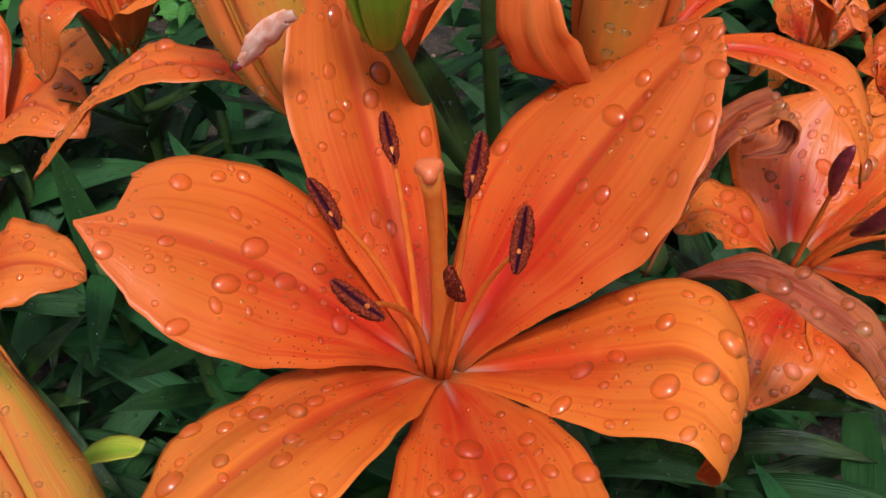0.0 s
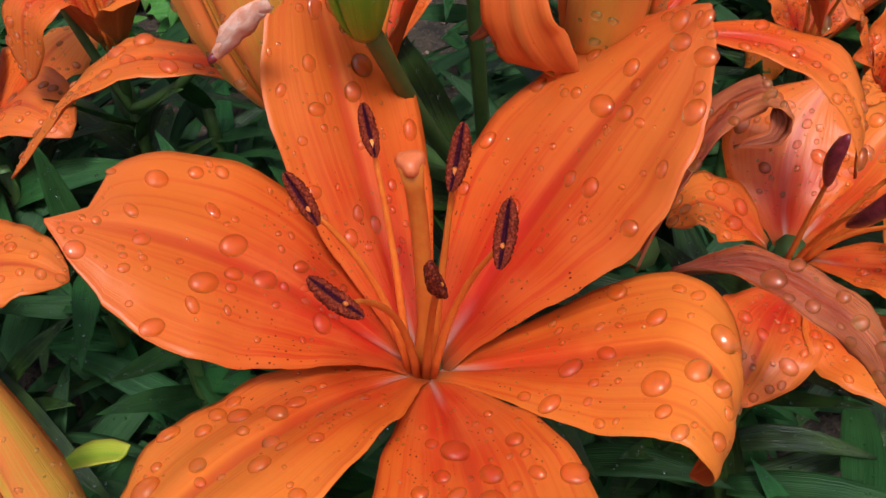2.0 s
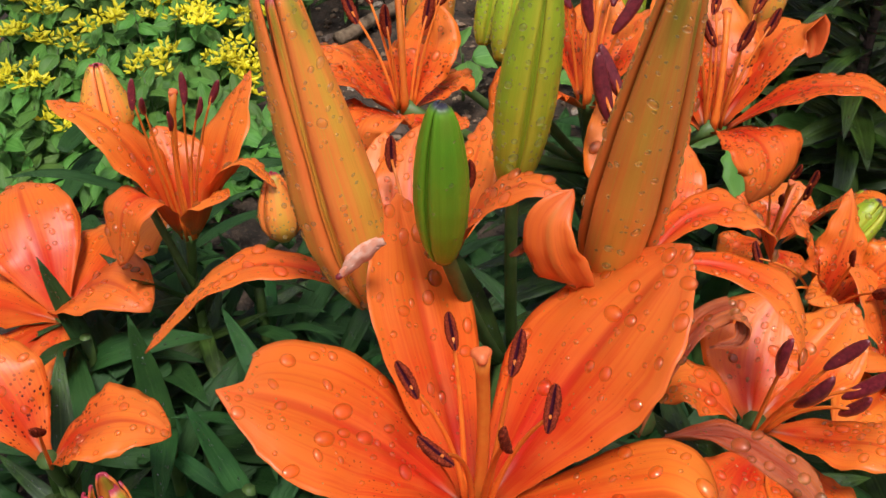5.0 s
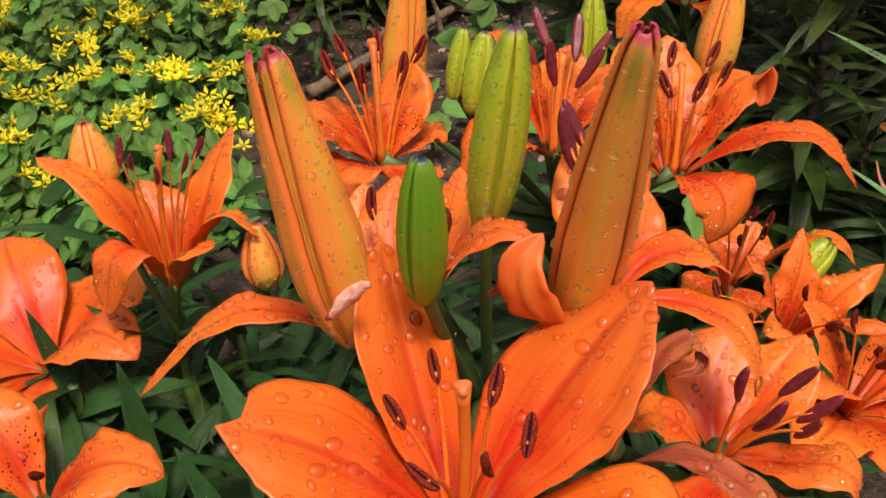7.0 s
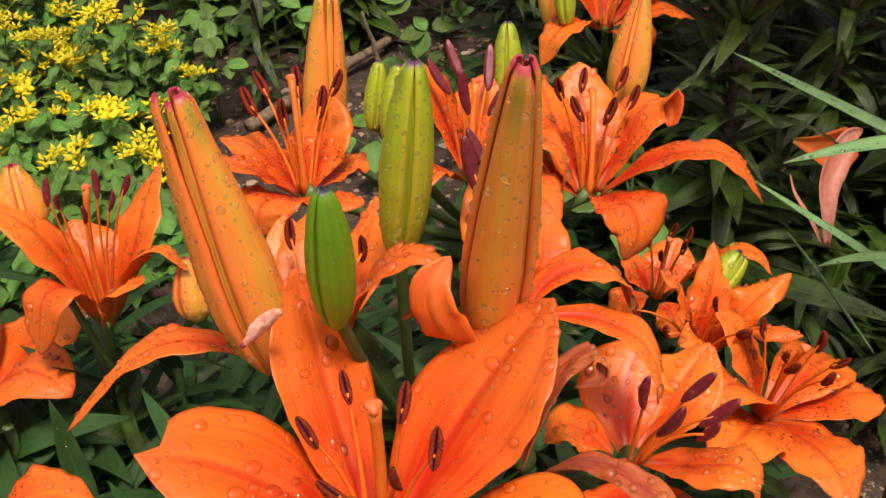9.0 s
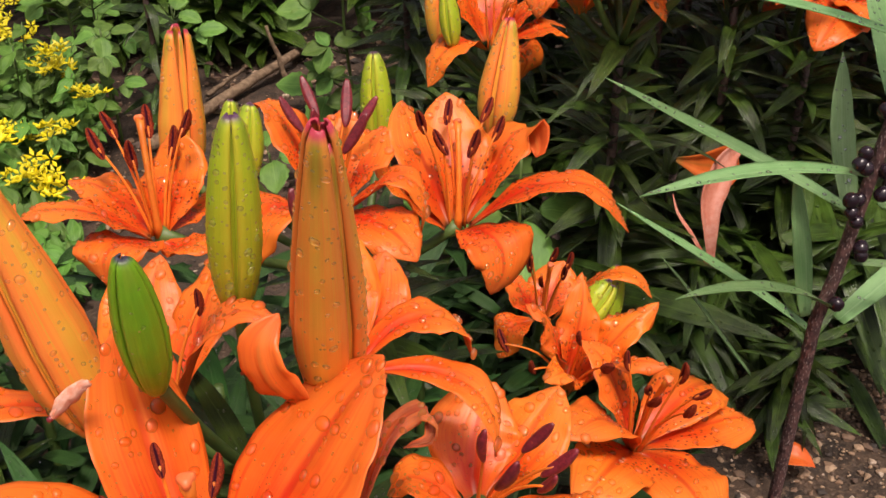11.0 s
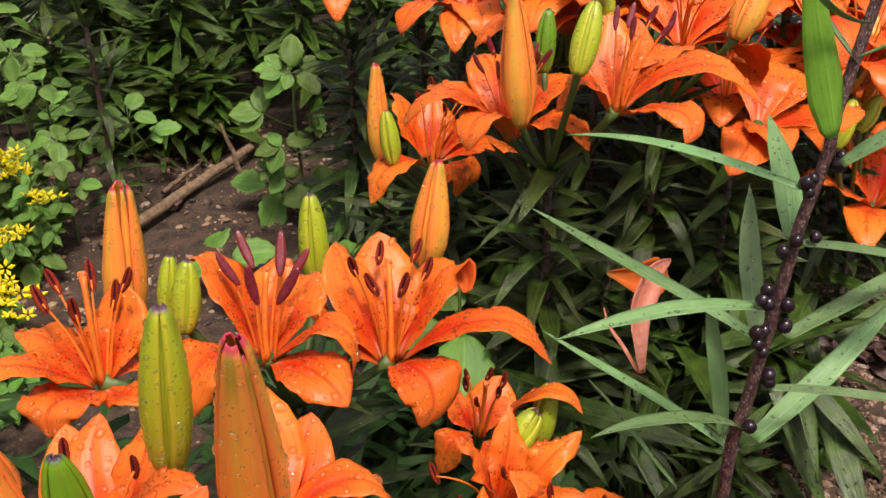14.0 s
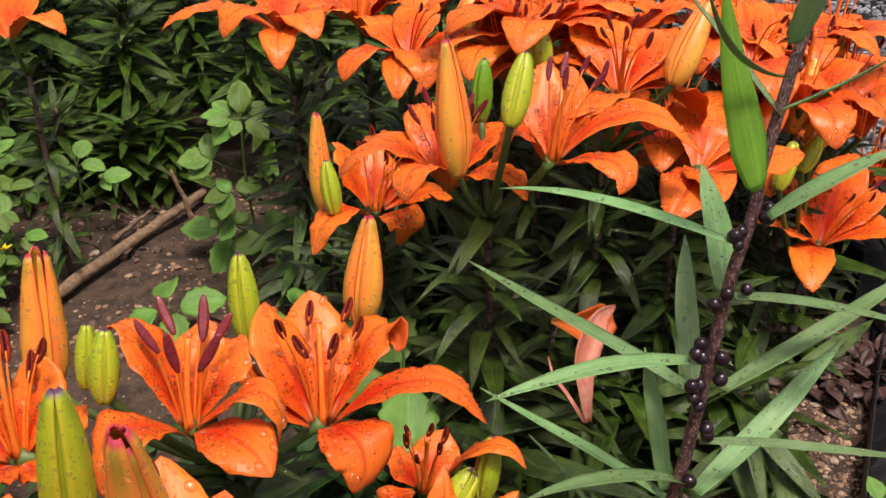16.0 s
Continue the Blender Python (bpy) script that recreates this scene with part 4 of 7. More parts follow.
lily((0.101, 0.201, 0.166), (0.1, -0.1, 0.99), [(((0.1, 0.203, 0.167), (0.1, 0.214, 0.179), (0.104, 0.226, 0.189), (0.113, 0.238, 0.197)), 0.039), (((0.103, 0.203, 0.168), (0.116, 0.213, 0.18), (0.128, 0.224, 0.189), (0.138, 0.234, 0.196)), 0.036, -10), (((0.105, 0.198, 0.167), (0.121, 0.187, 0.175), (0.133, 0.178, 0.183), (0.14, 0.172, 0.181), (0.141, 0.168, 0.174)), 0.03, -8), (((0.094, 0.2, 0.17), (0.084, 0.203, 0.18), (0.074, 0.203, 0.184), (0.066, 0.2, 0.178)), 0.024), (((0.103, 0.195, 0.159), (0.093, 0.18, 0.162), (0.087, 0.168, 0.16), (0.082, 0.16, 0.151)), 0.03), (((0.107, 0.195, 0.159), (0.113, 0.178, 0.16), (0.122, 0.165, 0.16), (0.13, 0.156, 0.156)), 0.0315)],
     label="open orange lily with dark maroon anthers", seed=7, plain=True, anther_size=0.0165, stalk=(0.105, 0.225, 0.12), anthers=[(0.018, -0.011, 0.042), (0.005, -0.026, 0.04), (0.025, -0.016, 0.034), (0.02, -0.023, 0.032), (-0, -0.013, 0.042)], drops=65, open_=False)
lily((-0.018, 0.235, 0.195), (-0.05, 0.1, 0.99), [(((-0.021, 0.232, 0.189), (-0.04, 0.228, 0.204), (-0.06, 0.225, 0.215), (-0.076, 0.222, 0.218), (-0.094, 0.218, 0.21), (-0.109, 0.213, 0.196), (-0.117, 0.21, 0.186)), 0.022), (((-0.013, 0.232, 0.199), (-0.003, 0.231, 0.226), (0.008, 0.226, 0.245), (0.02, 0.22, 0.254), (0.032, 0.214, 0.252)), 0.02, 15), (((-0.021, 0.24, 0.195), (-0.029, 0.262, 0.21), (-0.034, 0.278, 0.219), (-0.036, 0.292, 0.232)), 0.03, 8), (((-0.019, 0.242, 0.194), (-0.024, 0.266, 0.213), (-0.025, 0.282, 0.225), (-0.022, 0.296, 0.233)), 0.03), (((-0.016, 0.242, 0.195), (-0.006, 0.262, 0.218), (0.001, 0.28, 0.231), (0.004, 0.292, 0.239)), 0.028, -8)],
     label="orange lily half hidden by buds, one tepal arching far out", seed=8, plain=True, stalk=(0.012, 0.238, 0.16), anthers=[(-0.012, 0.027, 0.042), (0.017, 0.015, 0.041)], drops=65)
lily((0.058, 0.213, 0.229), (0.0, 0.0, 1.0), [(((0.061, 0.21, 0.23), (0.076, 0.208, 0.232), (0.09, 0.205, 0.23), (0.101, 0.198, 0.226), (0.106, 0.19, 0.217), (0.105, 0.184, 0.208)), 0.0195), (((0.058, 0.214, 0.229), (0.072, 0.222, 0.24), (0.087, 0.225, 0.242), (0.098, 0.224, 0.236), (0.102, 0.221, 0.223)), 0.021), (((0.052, 0.214, 0.224), (0.039, 0.209, 0.221), (0.029, 0.205, 0.232), (0.026, 0.207, 0.247), (0.033, 0.213, 0.256)), 0.021, 50), (((0.059, 0.217, 0.229), (0.055, 0.235, 0.245), (0.051, 0.252, 0.259), (0.049, 0.262, 0.268)), 0.0315), (((0.06, 0.217, 0.229), (0.066, 0.238, 0.241), (0.072, 0.256, 0.252)), 0.0285)],
     label="orange lily behind a tall bud, tepals curled back", seed=9, plain=True, anther_size=0.0185, stalk=(0.012, 0.238, 0.16), anthers=[(-0.015, 0.022, 0.048), (-0.011, 0.032, 0.049), (-0.007, 0.002, 0.044)], style=(-0.009, 0.017, 0.035), drops=65, open_=False)
lily((-0.155, 0.375, 0.121), (-0.05, 0.0, 1.0), [(((-0.159, 0.375, 0.123), (-0.172, 0.378, 0.162), (-0.19, 0.38, 0.187), (-0.217, 0.382, 0.198)), 0.037, 8), (((-0.16, 0.372, 0.126), (-0.166, 0.36, 0.156), (-0.175, 0.35, 0.157), (-0.179, 0.345, 0.144), (-0.182, 0.342, 0.125)), 0.035), (((-0.154, 0.379, 0.121), (-0.141, 0.393, 0.153), (-0.132, 0.409, 0.179), (-0.122, 0.42, 0.197)), 0.037, -5), (((-0.15, 0.375, 0.123), (-0.13, 0.37, 0.163), (-0.115, 0.366, 0.174), (-0.1, 0.36, 0.162)), 0.019, -20), (((-0.16, 0.381, 0.121), (-0.163, 0.397, 0.15), (-0.176, 0.413, 0.167)), 0.038), (((-0.15, 0.37, 0.127), (-0.137, 0.36, 0.155), (-0.123, 0.35, 0.162)), 0.027)],
     label="open orange lily with curled purple-brown anthers", seed=10, plain=True, stalk=(-0.165, 0.39, 0.081), anthers=[(-0.013, -0.005, 0.084), (-0.005, -0.013, 0.083), (0.005, -0.01, 0.073), (0.021, -0.013, 0.082), (0.024, 0.003, 0.082), (0.011, 0, 0.085)], style=(0.004, 0.005, 0.083), open_=False)
lily((-0.239, 0.375, 0.061), (-0.1, -0.1, 0.99), [(343, 32, 73, 0.101, -23, 0.052), (116, 34, 59, 0.104, 3, 0.056), (59, 62, 42, 0.095, 9, 0.052), (139, 63, 70, 0.1, -10, 0.052), (271, 54, 77, 0.099, -5, 0.052), (205, 40, 60, 0.101, 0, 0.052)],
     label="pale orange lily with tepals rolled back", seed=11, plain=True, stalk=(-0.249, 0.39, 0.021))
lily((-0.174, 0.219, 0.116), (-0.009, -0.089, 0.992), [(2, 32, 80, 0.069, -12, 0.04), (137, 28, 55, 0.07, 5, 0.037), (133, 70, 88, 0.069, -30, 0.033)],
     label="low orange lily with a short curled tepal", seed=12, stalk=(-0.18, 0.234, 0.087), anthers=[(0.016, -0.022, 0.042)])
lily((0.18, 0.694, 0.169), (0.0, 0.0, 1.0), [(((0.175, 0.689, 0.169), (0.154, 0.676, 0.183), (0.134, 0.663, 0.177), (0.123, 0.657, 0.153)), 0.0375), (((0.183, 0.688, 0.167), (0.197, 0.672, 0.175), (0.204, 0.665, 0.166), (0.195, 0.662, 0.151)), 0.042), (((0.188, 0.695, 0.17), (0.212, 0.698, 0.18), (0.237, 0.699, 0.182), (0.256, 0.698, 0.172)), 0.0375), (((0.188, 0.699, 0.171), (0.205, 0.712, 0.189), (0.226, 0.722, 0.199), (0.239, 0.722, 0.19)), 0.0375, -10), (((0.174, 0.699, 0.172), (0.164, 0.708, 0.199), (0.157, 0.717, 0.22), (0.149, 0.719, 0.225)), 0.0375, 10), (((0.181, 0.702, 0.172), (0.182, 0.719, 0.198), (0.186, 0.737, 0.216)), 0.0435)],
     label="orange lily with tepals arched over its own anthers", seed=13, stalk=(0.187, 0.717, 0.125), anthers=[(-0.008, -0.004, 0.057), (0.002, 0.006, 0.066), (0.01, -0.009, 0.049), (0.021, -0.004, 0.054), (0.028, 0.006, 0.049)], style=(0.013, -0.004, 0.039), drops=42)
lily((0.283, 0.527, 0.268), (0.02, -0.05, 1.0), [(((0.278, 0.527, 0.27), (0.267, 0.523, 0.29), (0.254, 0.526, 0.295), (0.242, 0.529, 0.271)), 0.033), (((0.285, 0.521, 0.269), (0.296, 0.493, 0.284), (0.306, 0.471, 0.289), (0.309, 0.457, 0.283), (0.303, 0.451, 0.275)), 0.0315), (((0.288, 0.527, 0.27), (0.311, 0.527, 0.292), (0.337, 0.525, 0.3), (0.363, 0.522, 0.293), (0.387, 0.519, 0.267)), 0.0315, 8), (((0.283, 0.53, 0.272), (0.286, 0.549, 0.299), (0.29, 0.572, 0.324)), 0.042), (((0.287, 0.53, 0.272), (0.305, 0.547, 0.292), (0.324, 0.556, 0.301), (0.347, 0.558, 0.301)), 0.036, -12), (((0.286, 0.532, 0.273), (0.299, 0.555, 0.3), (0.31, 0.577, 0.318)), 0.0375)],
     label="open orange lily with six dark anthers on a leafy stem", seed=14, stalk=(0.248, 0.562, 0.215), anthers=[(-0.001, 0.008, 0.06), (0.01, 0.013, 0.06), (0.007, -0.002, 0.056), (0.022, 0.008, 0.06), (0.025, -0.007, 0.054), (0.033, 0.001, 0.057)], style=(0.012, 0.003, 0.052), drops=42, open_=False)
lily((0.361, 0.616, 0.281), (-0.013, 0.067, 0.998), [(111, 46, 91, 0.094, -4, 0.049), (91, 31, 70, 0.1, 3, 0.054), (23, 63, 38, 0.101, 9, 0.049), (11, 75, 104, 0.096, 2, 0.049), (49, 49, 43, 0.101, 14, 0.054), (234, 73, 17, 0.1, -9, 0.045)],
     label="large open orange lily crowded among others", seed=15, stalk=(0.362, 0.651, 0.222), anthers=[(-0.027, -0.037, 0.057), (-0.021, -0.032, 0.062), (-0.015, -0.044, 0.057), (-0.006, -0.037, 0.063), (0, -0.05, 0.053)], style=(-0.012, -0.047, 0.048), drops=42, open_=False)
lily((0.235, 0.856, 0.248), (-0.013, 0.067, 0.998), [(217, 49, 93, 0.102, 4, 0.045), (273, 50, 102, 0.106, -1, 0.045), (108, 45, 81, 0.102, 6, 0.045), (22, 54, 83, 0.105, 2, 0.045), (68, 39, 56, 0.106, 6, 0.049), (257, 62, 79, 0.106, -7, 0.037)],
     label="open orange lily with drooping tepals", seed=16, stalk=(0.241, 0.898, 0.192), anthers=[(0.006, -0.045, 0.062), (0.018, -0.037, 0.065), (0.025, -0.041, 0.059)], drops=42)
lily((0.121, 0.91, 0.27), (-0.009, -0.033, 1.004), [(181, 51, 70, 0.13, 2, 0.045), (222, 26, 126, 0.104, 1, 0.045), (264, 57, 83, 0.106, 1, 0.037), (288, 40, 87, 0.103, 1, 0.045), (46, 59, 78, 0.1, -6, 0.045), (95, 44, 73, 0.105, 0, 0.049)],
     label="reddish orange lily with hanging tepals", seed=17, stalk=(0.127, 0.951, 0.21), drops=42)
lily((-0.171, 1.066, 0.245), (-0.013, 0.067, 0.998), [(318, 44, 88, 0.106, 8, 0.041), (85, 46, 54, 0.11, 4, 0.049), (124, 52, 101, 0.108, 17, 0.045)],
     label="far orange lily with one outstretched tepal", seed=18, stalk=(-0.17, 1.107, 0.195), drops=42)
lily((0.592, 0.69, 0.094), (0.091, -0.029, 0.995), [(229, 67, 46, 0.104, 30, 0.041), (345, 49, 86, 0.105, 1, 0.045), (142, 28, 20, 0.087, -3, 0.049), (51, 19, 49, 0.108, -12, 0.052), (22, 43, 50, 0.103, 6, 0.045), (192, 57, 12, 0.101, -2, 0.045)],
     label="orange lily leaning over dark soil", seed=19, stalk=(0.597, 0.721, 0.04), anthers=[(-0.001, -0.038, 0.064), (0.034, -0.018, 0.064), (0.02, -0.037, 0.062)], drops=42, open_=False)
lily((0.682, 0.788, 0.158), (0.087, 0.071, 0.999), [(190, 39, 23, 0.102, -3, 0.049), (200, 71, 43, 0.11, 2, 0.045), (50, 27, 51, 0.112, 0, 0.049), (71, 28, 52, 0.111, 0, 0.049)],
     label="orange lily among yellow-green buds", seed=20, stalk=(0.671, 0.829, 0.113), anthers=[(-0.036, -0.041, 0.059), (-0.029, -0.048, 0.057)], drops=42, open_=False)
lily((0.418, 0.592, 0.224), (0.093, -0.08, 0.989), [(71, 43, 70, 0.092, 2, 0.054), (50, 49, 62, 0.095, 20, 0.054), (242, 68, 47, 0.097, -25, 0.045), (250, 61, 29, 0.091, 19, 0.037), (5, 81, -4, 0.095, 15, 0.045)],
     label="orange lily with broad upright and drooping tepals", seed=21, stalk=(0.42, 0.633, 0.168), drops=42)
lily((0.299, 0.715, 0.283), (-0.013, 0.067, 0.998), [(217, 32, 95, 0.093, -5, 0.045), (237, 49, 84, 0.099, -2, 0.045), (81, 40, 67, 0.1, 0, 0.054), (59, 51, 52, 0.101, 13, 0.054), (54, 85, 19, 0.097, -1, 0.045)],
     label="orange lily crowded behind a tall bud", seed=22, stalk=(0.302, 0.756, 0.225), anthers=[(-0.007, -0.05, 0.052), (0.001, -0.049, 0.053), (0.016, -0.048, 0.052), (0.027, -0.044, 0.05)], drops=42, open_=False)
lily((0.506, 0.699, 0.271), (-0.013, 0.067, 0.998), [(86, 67, 47, 0.094, 5, 0.049), (72, 38, 61, 0.099, 0, 0.054), (40, 80, 48, 0.096, -6, 0.049), (43, 49, 48, 0.1, 11, 0.049), (259, 64, 93, 0.099, 13, 0.045)],
     label="orange lily behind the long blades", seed=23, stalk=(0.499, 0.74, 0.217), anthers=[(-0.003, -0.052, 0.05), (-0.058, -0.004, 0.044)], drops=42, open_=False)
lily((0.056, 0.17, 0.196), (0.15, -0.05, 0.99), [(((0.054, 0.168, 0.194), (0.061, 0.174, 0.216), (0.069, 0.178, 0.231), (0.078, 0.178, 0.238), (0.083, 0.175, 0.235), (0.081, 0.172, 0.229), (0.072, 0.171, 0.228)), 0.01), (((0.063, 0.17, 0.191), (0.077, 0.16, 0.204), (0.089, 0.148, 0.207), (0.099, 0.138, 0.204), (0.105, 0.131, 0.191)), 0.011, 25)],
     label="withered orange lily flower, shrivelled and brown-red", seed=24, stalk=(0.012, 0.238, 0.16), faded=True, extra={0: dict(ruffle=0.25, cup=0.7), 1: dict(ruffle=0.35, cup=0.6)})
lily((0.165, 0.329, 0.113), (0.275, -0.081, 0.955), [(20, 22, 20, 0.068, 10, 0.022), (95, 14, 25, 0.064, 0, 0.022), (160, 20, 30, 0.061, 20, 0.02), (235, 24, 60, 0.055, -20, 0.02), (310, 18, 40, 0.066, 15, 0.021), (50, 30, 50, 0.055, 0, 0.015)],
     label="collapsing orange lily with shrivelled upright tepals", seed=91, drops=10, stalk=(0.109, 0.255, 0.086), anthers=[(-0.022, -0.022, 0.033), (0.011, -0.033, 0.039), (0, -0.024, 0.05), (-0.033, 0, 0.033)], extra={k: dict(ruffle=0.35, cup=0.5) for k in range(6)})
lily((0.222, 0.574, 0.235), (-0.063, 0.065, 0.997), [(184, 24, 118, 0.103, 0, 0.04), (228, 22, 140, 0.081, 0, 0.036), (20, 30, 95, 0.09, 0, 0.039), (95, 26, 70, 0.095, 0, 0.041), (318, 44, 110, 0.078, 0, 0.038), (140, 30, 90, 0.09, 0, 0.04)],
     label="orange lily behind a tall bud, one tepal arching high", seed=92, drops=30, open_=False, stalk=(0.248, 0.562, 0.215), anthers=[(-0.022, 0, 0.056), (0.013, -0.016, 0.062), (-0.011, 0.013, 0.063), (0.017, 0.011, 0.058), (-0.013, -0.016, 0.056), (0.022, 0, 0.056)], style=(0, 0.004, 0.065))
lily((0.313, 0.806, 0.3), (0.031, -0.041, 1.006), [(32, 49, 65, 0.085, -3, 0.043), (95, 49, 97, 0.094, 4, 0.041), (147, 38, 118, 0.086, 8, 0.041), (212, 41, 83, 0.099, -12, 0.04), (277, 45, 61, 0.101, 11, 0.041), (327, 37, 77, 0.095, -8, 0.047)],
     label="orange lily pressed among its neighbours, wet tepals", seed=121, drops=30, open_=False, anthers=[(0.009, 0.013, 0.064), (-0.012, 0.021, 0.066), (-0.02, 0, 0.067), (-0.011, -0.018, 0.065), (0.008, -0.015, 0.069), (0.027, -0.001, 0.072)], style=(0.004, 0, 0.069), stalk=(0.324, 0.837, 0.242))
lily((0.386, 0.831, 0.294), (-0.006, -0.122, 1.011), [(26, 49, 63, 0.088, -3, 0.045), (88, 45, 57, 0.099, -2, 0.045), (136, 43, 82, 0.097, -10, 0.045), (195, 49, 58, 0.09, -4, 0.046), (253, 44, 70, 0.09, -1, 0.049), (321, 55, 67, 0.1, -3, 0.043)],
     label="fully open orange lily with recurved tepals", seed=122, drops=30, open_=False, anthers=[(0.015, 0.019, 0.071), (-0.006, 0.015, 0.064), (-0.024, 0.003, 0.065), (-0.011, -0.015, 0.062), (0.006, -0.015, 0.068), (0.027, -0.003, 0.072)], style=(0.004, 0, 0.069), stalk=(0.397, 0.861, 0.236))
lily((0.479, 0.812, 0.293), (0.089, 0.001, 1.003), [(25, 52, 100, 0.088, 1, 0.045), (82, 40, 121, 0.1, -8, 0.043), (147, 40, 121, 0.093, 5, 0.047), (194, 40, 73, 0.096, 5, 0.041), (267, 43, 72, 0.092, 12, 0.045), (322, 54, 122, 0.097, -2, 0.046)],
     label="orange lily of the back row, dark anthers raised", seed=123, drops=30, open_=True, anthers=[(0.017, 0.019, 0.069), (-0.008, 0.021, 0.065), (-0.019, 0.003, 0.069), (-0.015, -0.017, 0.062), (0.008, -0.022, 0.071), (0.025, -0.004, 0.071)], style=(0.004, 0, 0.069), stalk=(0.49, 0.842, 0.235))
lily((0.517, 0.766, 0.26), (0.076, 0.081, 0.998), [(45, 36, 80, 0.09, 10, 0.047), (108, 48, 64, 0.093, 5, 0.044), (162, 43, 78, 0.096, -9, 0.041), (224, 49, 108, 0.095, 10, 0.044), (278, 45, 86, 0.088, 4, 0.044), (342, 41, 121, 0.085, -3, 0.043)],
     label="open orange lily in the crowded back row", seed=124, drops=30, open_=False, anthers=[(0.004, 0.018, 0.066), (-0.013, 0.012, 0.071), (-0.02, -0.007, 0.068), (-0.003, -0.017, 0.066), (0.017, -0.016, 0.071), (0.018, 0.006, 0.066)], style=(0.004, 0, 0.069), stalk=(0.528, 0.796, 0.202))
lily((0.594, 0.792, 0.258), (0.071, -0.039, 1.006), [(14, 51, 83, 0.095, 4, 0.049), (75, 49, 80, 0.096, -4, 0.045), (131, 41, 65, 0.088, 1, 0.043), (185, 52, 75, 0.1, 2, 0.044), (261, 54, 77, 0.087, 3, 0.048), (316, 51, 84, 0.095, -6, 0.044)],
     label="orange lily pressed among its neighbours, wet tepals", seed=125, drops=30, open_=False, anthers=[(0.015, 0.013, 0.065), (-0.004, 0.019, 0.069), (-0.017, 0.004, 0.064), (-0.013, -0.012, 0.072), (0.006, -0.021, 0.062), (0.024, -0.007, 0.071)], style=(0.004, 0, 0.069), stalk=(0.605, 0.822, 0.2))
lily((0.687, 0.835, 0.181), (-0.106, -0.126, 1.009), [(40, 37, 116, 0.099, -7, 0.048), (95, 41, 56, 0.087, -8, 0.047), (160, 38, 68, 0.09, 9, 0.046), (216, 49, 93, 0.092, 1, 0.046), (290, 45, 99, 0.093, 3, 0.044), (342, 45, 105, 0.09, 10, 0.045)],
     label="fully open orange lily with recurved tepals", seed=126, drops=30, open_=True, anthers=[(0.007, 0.025, 0.068), (-0.018, 0.019, 0.068), (-0.02, -0.004, 0.066), (-0.007, -0.021, 0.069), (0.018, -0.018, 0.063), (0.016, 0.004, 0.063)], style=(0.004, 0, 0.069), stalk=(0.697, 0.865, 0.123))
lily((0.285, 0.972, 0.27), (-0.005, 0.107, 0.995), [(-5, 36, 103, 0.095, 11, 0.049), (65, 55, 57, 0.088, 10, 0.045), (115, 51, 85, 0.094, -4, 0.043), (172, 47, 122, 0.101, 6, 0.048), (238, 41, 120, 0.094, 4, 0.04), (295, 45, 106, 0.099, 6, 0.044)],
     label="orange lily of the back row, dark anthers raised", seed=127, drops=30, open_=False, anthers=[(0.017, 0.01, 0.071), (-0, 0.027, 0.066), (-0.016, 0.009, 0.068), (-0.019, -0.011, 0.065), (0, -0.018, 0.065), (0.02, -0.011, 0.063)], style=(0.004, 0, 0.069), stalk=(0.296, 1.002, 0.212))
lily((0.202, 0.979, 0.256), (0.091, -0.029, 1.005), [(40, 43, 62, 0.096, 3, 0.041), (106, 47, 95, 0.091, -5, 0.044), (175, 41, 90, 0.092, -8, 0.044), (219, 41, 81, 0.091, 11, 0.043), (281, 48, 83, 0.093, 4, 0.041), (348, 36, 73, 0.097, 12, 0.046)],
     label="open orange lily in the crowded back row", seed=128, drops=30, open_=False, anthers=[(0.004, 0.017, 0.066), (-0.013, 0.013, 0.071), (-0.018, -0.004, 0.064), (-0.006, -0.022, 0.068), (0.016, -0.016, 0.066), (0.026, 0.007, 0.066)], style=(0.004, 0, 0.069), stalk=(0.212, 1.009, 0.198))
lily((0.488, 0.981, 0.288), (-0.004, 0.097, 0.996), [(25, 50, 108, 0.088, 1, 0.047), (88, 49, 98, 0.096, -3, 0.043), (138, 54, 110, 0.091, 11, 0.048), (201, 52, 84, 0.09, -6, 0.044), (259, 35, 63, 0.09, -8, 0.041), (335, 42, 89, 0.094, 10, 0.041)],
     label="orange lily pressed among its neighbours, wet tepals", seed=129, drops=30, open_=True, anthers=[(0.01, 0.016, 0.071), (-0.012, 0.022, 0.071), (-0.021, 0.001, 0.065), (-0.009, -0.015, 0.071), (0.011, -0.021, 0.067), (0.025, -0.001, 0.064)], style=(0.004, 0, 0.069), stalk=(0.499, 1.011, 0.23))
lily((0.609, 0.928, 0.274), (0.075, 0.11, 0.996), [(9, 38, 114, 0.099, 3, 0.044), (57, 45, 80, 0.092, -10, 0.048), (127, 46, 114, 0.1, 1, 0.045), (193, 42, 118, 0.085, 7, 0.045), (249, 56, 70, 0.092, 7, 0.047), (307, 51, 102, 0.099, 4, 0.044)],
     label="fully open orange lily with recurved tepals", seed=130, drops=30, open_=False, anthers=[(0.016, 0.011, 0.063), (-0.002, 0.017, 0.062), (-0.025, 0.01, 0.063), (-0.018, -0.013, 0.063), (0.003, -0.027, 0.067), (0.016, -0.007, 0.069)], style=(0.004, 0, 0.069), stalk=(0.62, 0.958, 0.216))
